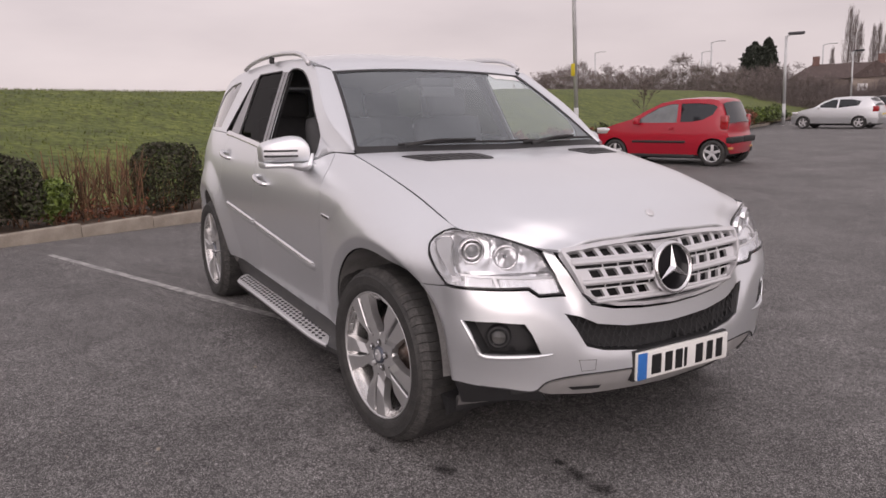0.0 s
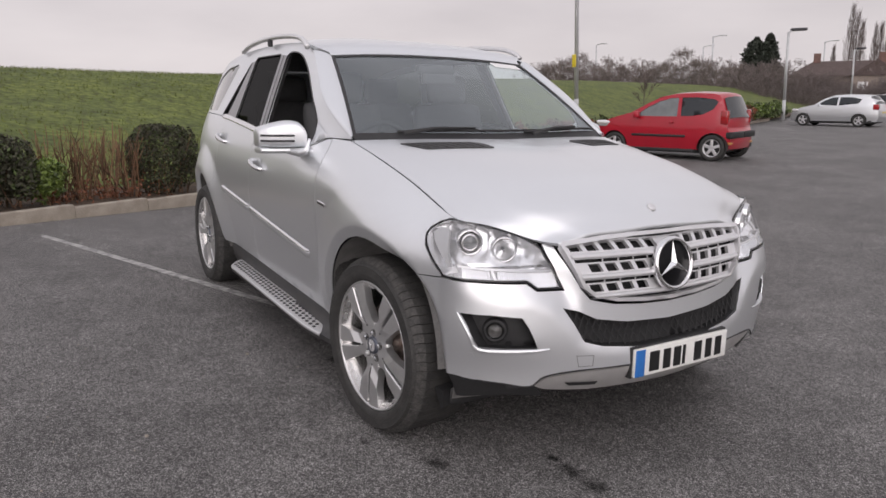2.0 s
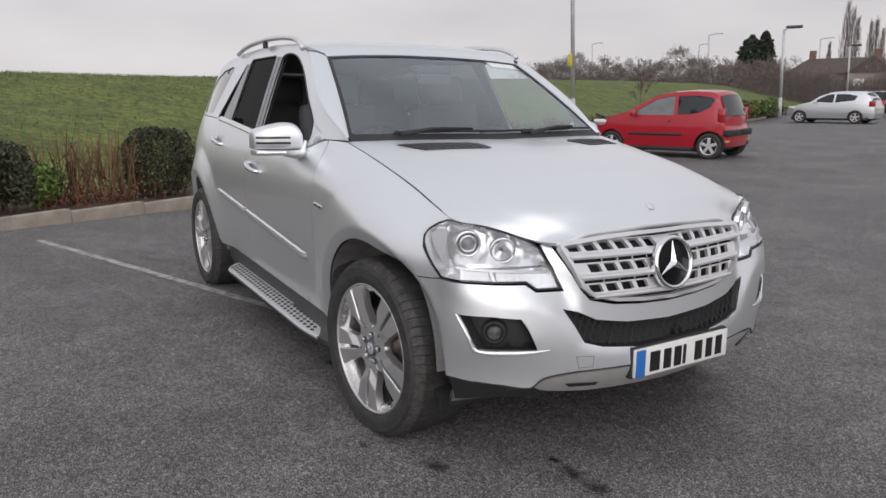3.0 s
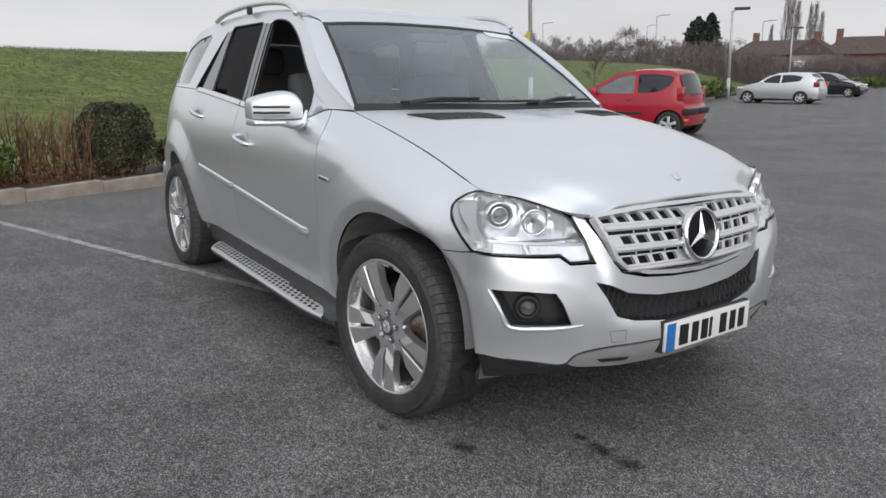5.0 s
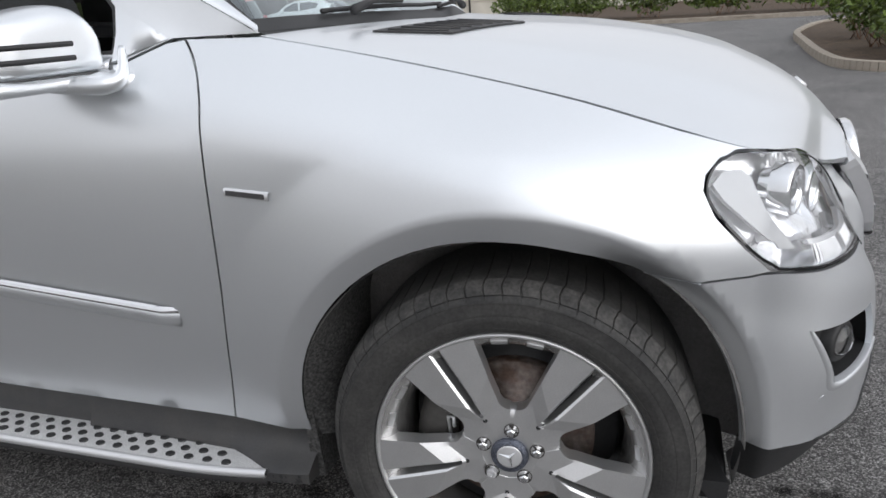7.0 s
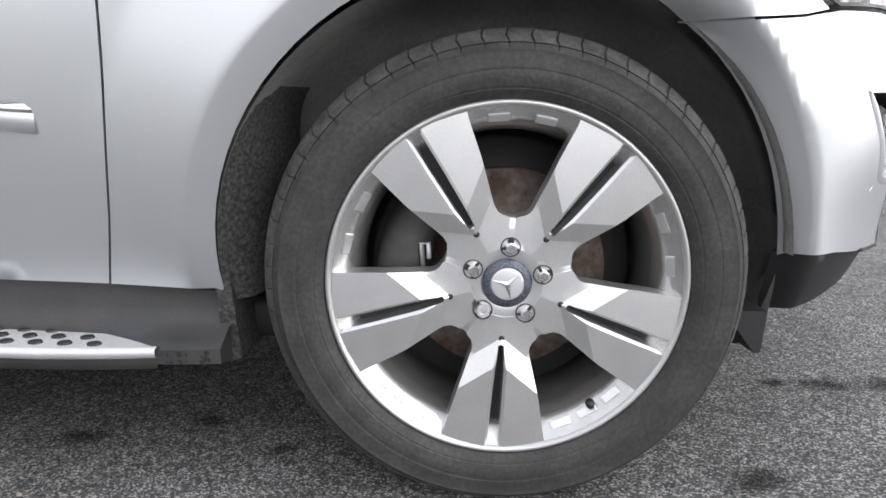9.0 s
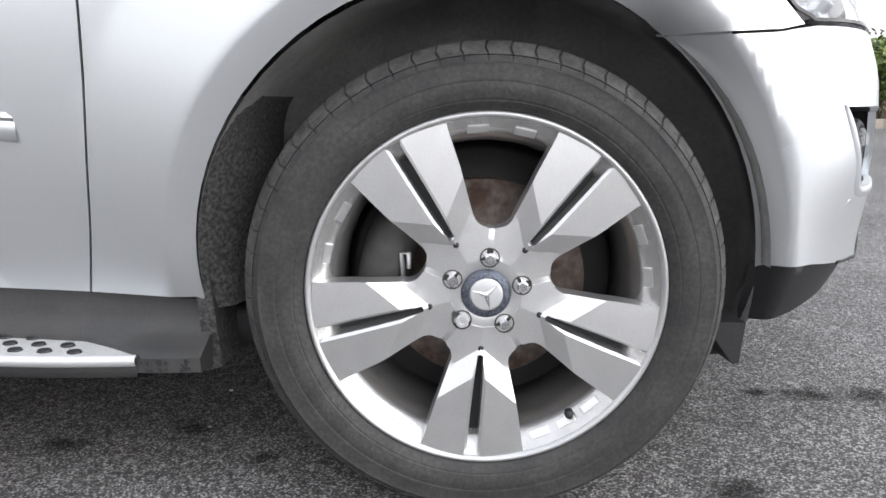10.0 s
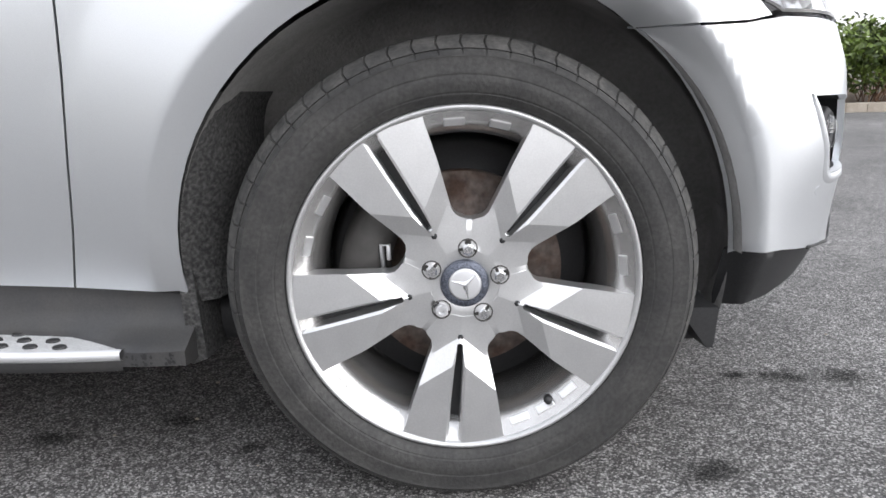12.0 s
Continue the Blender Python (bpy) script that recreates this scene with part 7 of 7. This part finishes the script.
def conifer(at, h, r):
    t = thing("conifer", "dark broad-topped evergreen conifer far off", "tree", "conifers", at=at)
    part("trunk", tube([(0, 0, -0.2), (0, 0, h * 0.9)], [0.2, 0.03], 6), BARK, t)
    b = bmesh.new()
    for _ in range(4200):
        z = random.random() ** 0.8 * h
        k = r * (1 - (z / h) ** 3.6) ** 0.7 * (1 + 0.45 * noise.noise(Vector((z * 1.3, at[0], 0))) + 0.5 * noise.noise(Vector((z * 2.2, 3 * math.sin(z * 7), at[0])))) + 0.08
        a = random.uniform(0, 6.28)
        q = k * random.uniform(0.5, 1.0)
        add_leaf(b, (q * math.cos(a), q * math.sin(a), z), 0.30)
    part("crown", b, CONIFER, t, smooth=False)


for dx, dy, dist, h, r in ((-0.589, 0.8082, 118, 9.7, 2.15), (-0.5765, 0.8171, 118, 10.2, 1.75)):
    conifer((*along(dx, dy, dist), -0.1), h, r)
def poplar(at, h, w):
    """A narrow flame of steep branches round one tall trunk."""
    t = thing("poplar", "tall narrow bare poplar far off", "tree", "poplars", at=at)
    part("trunk", tube([(0, 0, -0.2), (0.05, 0, h * 0.5), (0, 0.05, h * 0.96)], [0.18, 0.10, 0.02], 6), HAZED_BARK, t)
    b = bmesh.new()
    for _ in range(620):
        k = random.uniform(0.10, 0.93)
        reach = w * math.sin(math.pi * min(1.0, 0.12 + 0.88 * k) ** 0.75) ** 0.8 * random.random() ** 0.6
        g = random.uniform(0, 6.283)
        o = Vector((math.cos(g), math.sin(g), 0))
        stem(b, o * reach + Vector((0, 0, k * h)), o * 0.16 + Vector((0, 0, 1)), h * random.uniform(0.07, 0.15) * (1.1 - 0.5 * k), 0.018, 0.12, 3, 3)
    part("crown", b, HAZED_BARK, t)


for dx, dy, h in ((-0.503, 0.864, 16.0), (-0.498, 0.867, 15.0), (-0.493, 0.870, 13.5), (-0.481, 0.877, 12.8), (-0.476, 0.879, 13.0), (-0.517, 0.856, 9.6), (-0.470, 0.883, 11.5)):
    poplar((*along(dx, dy, 135), -0.1), h, h * 0.055)


# ---- houses ----
def house_far(at, turn, w, d, h, roof_h, wall, label, chimneys=1, wins=((-2.2, 1.2), (2.2, 1.2), (-2.2, 3.9), (2.2, 3.9))):
    t = thing("house", label, "house", "houses", at=at, turn=turn)
    part("wall", box((-w / 2, -d / 2, -0.2), (w / 2, d / 2, h)), wall, t, smooth=False)
    bm = bmesh.new()
    e = 0.4
    v = [bm.verts.new(p) for p in ((-w / 2 - e, -d / 2 - e, h - 0.15), (w / 2 + e, -d / 2 - e, h - 0.15), (w / 2 + e, d / 2 + e, h - 0.15), (-w / 2 - e, d / 2 + e, h - 0.15), (-w / 2 + d * 0.42, 0, h + roof_h), (w / 2 - d * 0.42, 0, h + roof_h))]
    for f in ((0, 1, 5, 4), (1, 2, 5), (2, 3, 4, 5), (3, 0, 4), (0, 3, 2, 1)):
        bm.faces.new([v[i] for i in f])
    roof = part("roof", bm, ROOF_TILE, t, "brown tiled hipped roof", smooth=False)
    for k in range(chimneys):
        x = (-1) ** k * w * 0.28
        part("chimney", box((x - 0.45, -0.4, h), (x + 0.45, 0.4, h + roof_h + 1.1), bevel=0.03), BRICK, roof)
    for x, z in wins:
        if z < h - 1:
            win = part("window", box((x - 0.75, -d / 2 - 0.05, z - 0.6), (x + 0.75, -d / 2 + 0.05, z + 0.7), bevel=0.02), WHITE, t, "white-framed window")
            for s in (-1, 1):
                part("pane", box((x + s * 0.36 - 0.31, -d / 2 - 0.07, z - 0.5), (x + s * 0.36 + 0.31, -d / 2 - 0.045, z + 0.6)), DARK_PANE, win, smooth=False)
    return t


one = house_far((-57.0, 100.5, -0.1), 30, 14.5, 6.5, 4.2, 2.0, WEATHERED, "long house with a brown tiled roof and a front gable", 2)
bm = bmesh.new()
v = [bm.verts.new(p) for p in ((0.3, -6.2, 4.0), (6.3, -6.2, 4.0), (3.3, -6.2, 6.2), (0.3, 0.0, 4.0), (6.3, 0.0, 4.0), (3.3, 0.0, 6.2))]
for f in ((0, 1, 2), (1, 4, 5, 2), (0, 2, 5, 3)):
    bm.faces.new([v[i] for i in f])
part("gable_roof", bm, ROOF_TILE, one, "brown tiled gable roof", smooth=False)
part("gable_wall", prism([(0.6, -0.2), (6.0, -0.2), (6.0, 4.05), (3.3, 6.0), (0.6, 4.05)], 3.2, lambda a, b, d: (a, -6.0 + d, b)), WEATHERED, one, smooth=False)
for x in (1.9, 4.6):
    part("window", box((x - 0.6, -6.06, 2.0), (x + 0.6, -5.96, 3.2), bevel=0.02), WHITE, one, "white-framed window")
house_far((-48.6, 105.5, -0.1), 26, 10.5, 7.0, 4.2, 2.3, BRICK, "brown brick house with a tiled hipped roof, far across the road", 2)


def low_building(at, turn, w, d, h):
    """A single-storey rendered building with a slate roof, sash windows and drainpipes."""
    t = thing("building", "low cream-rendered building with a grey slate roof and sash windows", "building", at=at, turn=turn)
    f = -d / 2
    part("wall", box((-w / 2, f, -0.2), (w / 2, d / 2, h)), RENDER_WALL, t, smooth=False)
    part("plinth_band", box((-w / 2 - 0.03, f - 0.04, 0.80), (w / 2 + 0.03, f + 0.02, 0.90), bevel=0.01), RENDER_WALL, t)
    bm = bmesh.new()
    e = 0.45
    v = [bm.verts.new(p) for p in ((-w / 2 - e, f - e, h - 0.1), (w / 2 + e, f - e, h - 0.1), (w / 2 + e, -f + e, h - 0.1), (-w / 2 - e, -f + e, h - 0.1), (-w / 2 + d * 0.45, 0, h + 3.0), (w / 2 - d * 0.45, 0, h + 3.0))]
    for q in ((0, 1, 5, 4), (1, 2, 5), (2, 3, 4, 5), (3, 0, 4), (0, 3, 2, 1)):
        bm.faces.new([v[i] for i in q])
    part("roof", bm, SLATE, t, "grey slate hipped roof", smooth=False)
    part("gutter", tube([(-w / 2 - e, f - e, h - 0.08), (w / 2 + e, f - e, h - 0.08)], 0.07, 8), BLACK, t, "black gutter")
    for x in (-w / 2 + 0.72, -w / 2 + 3.9, -w / 2 + 12.0):
        part("drainpipe", tube([(x, f - e + 0.05, h - 0.12), (x, f - 0.08, h - 0.45), (x, f - 0.08, 0.0)], 0.05, 8), BLACK, t, "dark drainpipe")
    for x in (-w / 2 + 1.2, -w / 2 + 2.08, -w / 2 + 6.2, -w / 2 + 7.1, -w / 2 + 14.0, -w / 2 + 15.2):
        win = part("window", box((x - 0.33, f - 0.03, 0.98), (x + 0.33, f + 0.04, 2.32), bevel=0.015), WHITE, t, "white sash window")
        for z0, z1 in ((1.05, 1.62), (1.68, 2.25)):
            part("pane", box((x - 0.26, f - 0.045, z0), (x + 0.26, f - 0.02, z1)), DARK_PANE, win, smooth=False)
    return t


low_building((-0.72, 43.4, -0.1), 11.5, 22, 9, 2.65)
bush((-12.1, 39.9, -0.05), 1.0, 0.9, 1.45, 1500, 0.09, (LEAF_DARK, LEAF), "dark green evergreen shrub at the corner of the building", name="shrub", group="building shrubs", twigs=8)
for x, y, rx, h in ((-6.6, 31.5, 1.1, 1.25), (-5.6, 28.4, 1.2, 1.35), (-4.3, 26.0, 1.2, 1.3), (-2.6, 24.4, 1.25, 1.2), (-4.4, 31.0, 1.3, 1.5), (-0.4, 23.9, 1.3, 1.3), (2.0, 23.6, 1.3, 1.2), (4.6, 23.6, 1.4, 1.3), (7.4, 23.8, 1.4, 1.3)):
    bush((x, y, -0.02), rx, rx * 0.8, h, 1500, 0.085, (LEAF_BRIGHT, LEAF), "green broad-leaved shrub in front of the building", name="shrub", group="building shrubs", twigs=14)
for i in range(10):
    bush((-31.5 + 1.05 * i, 66.2 + 0.38 * i, -0.1), 1.0, 0.9, random.uniform(0.95, 1.25), 420, 0.13, (LEAF_BRIGHT, LEAF) if i < 5 else (LEAF, LEAF_DARK), "bright green clipped hedge plant far across the car park", name="hedge_plant", group="far hedge", twigs=4)
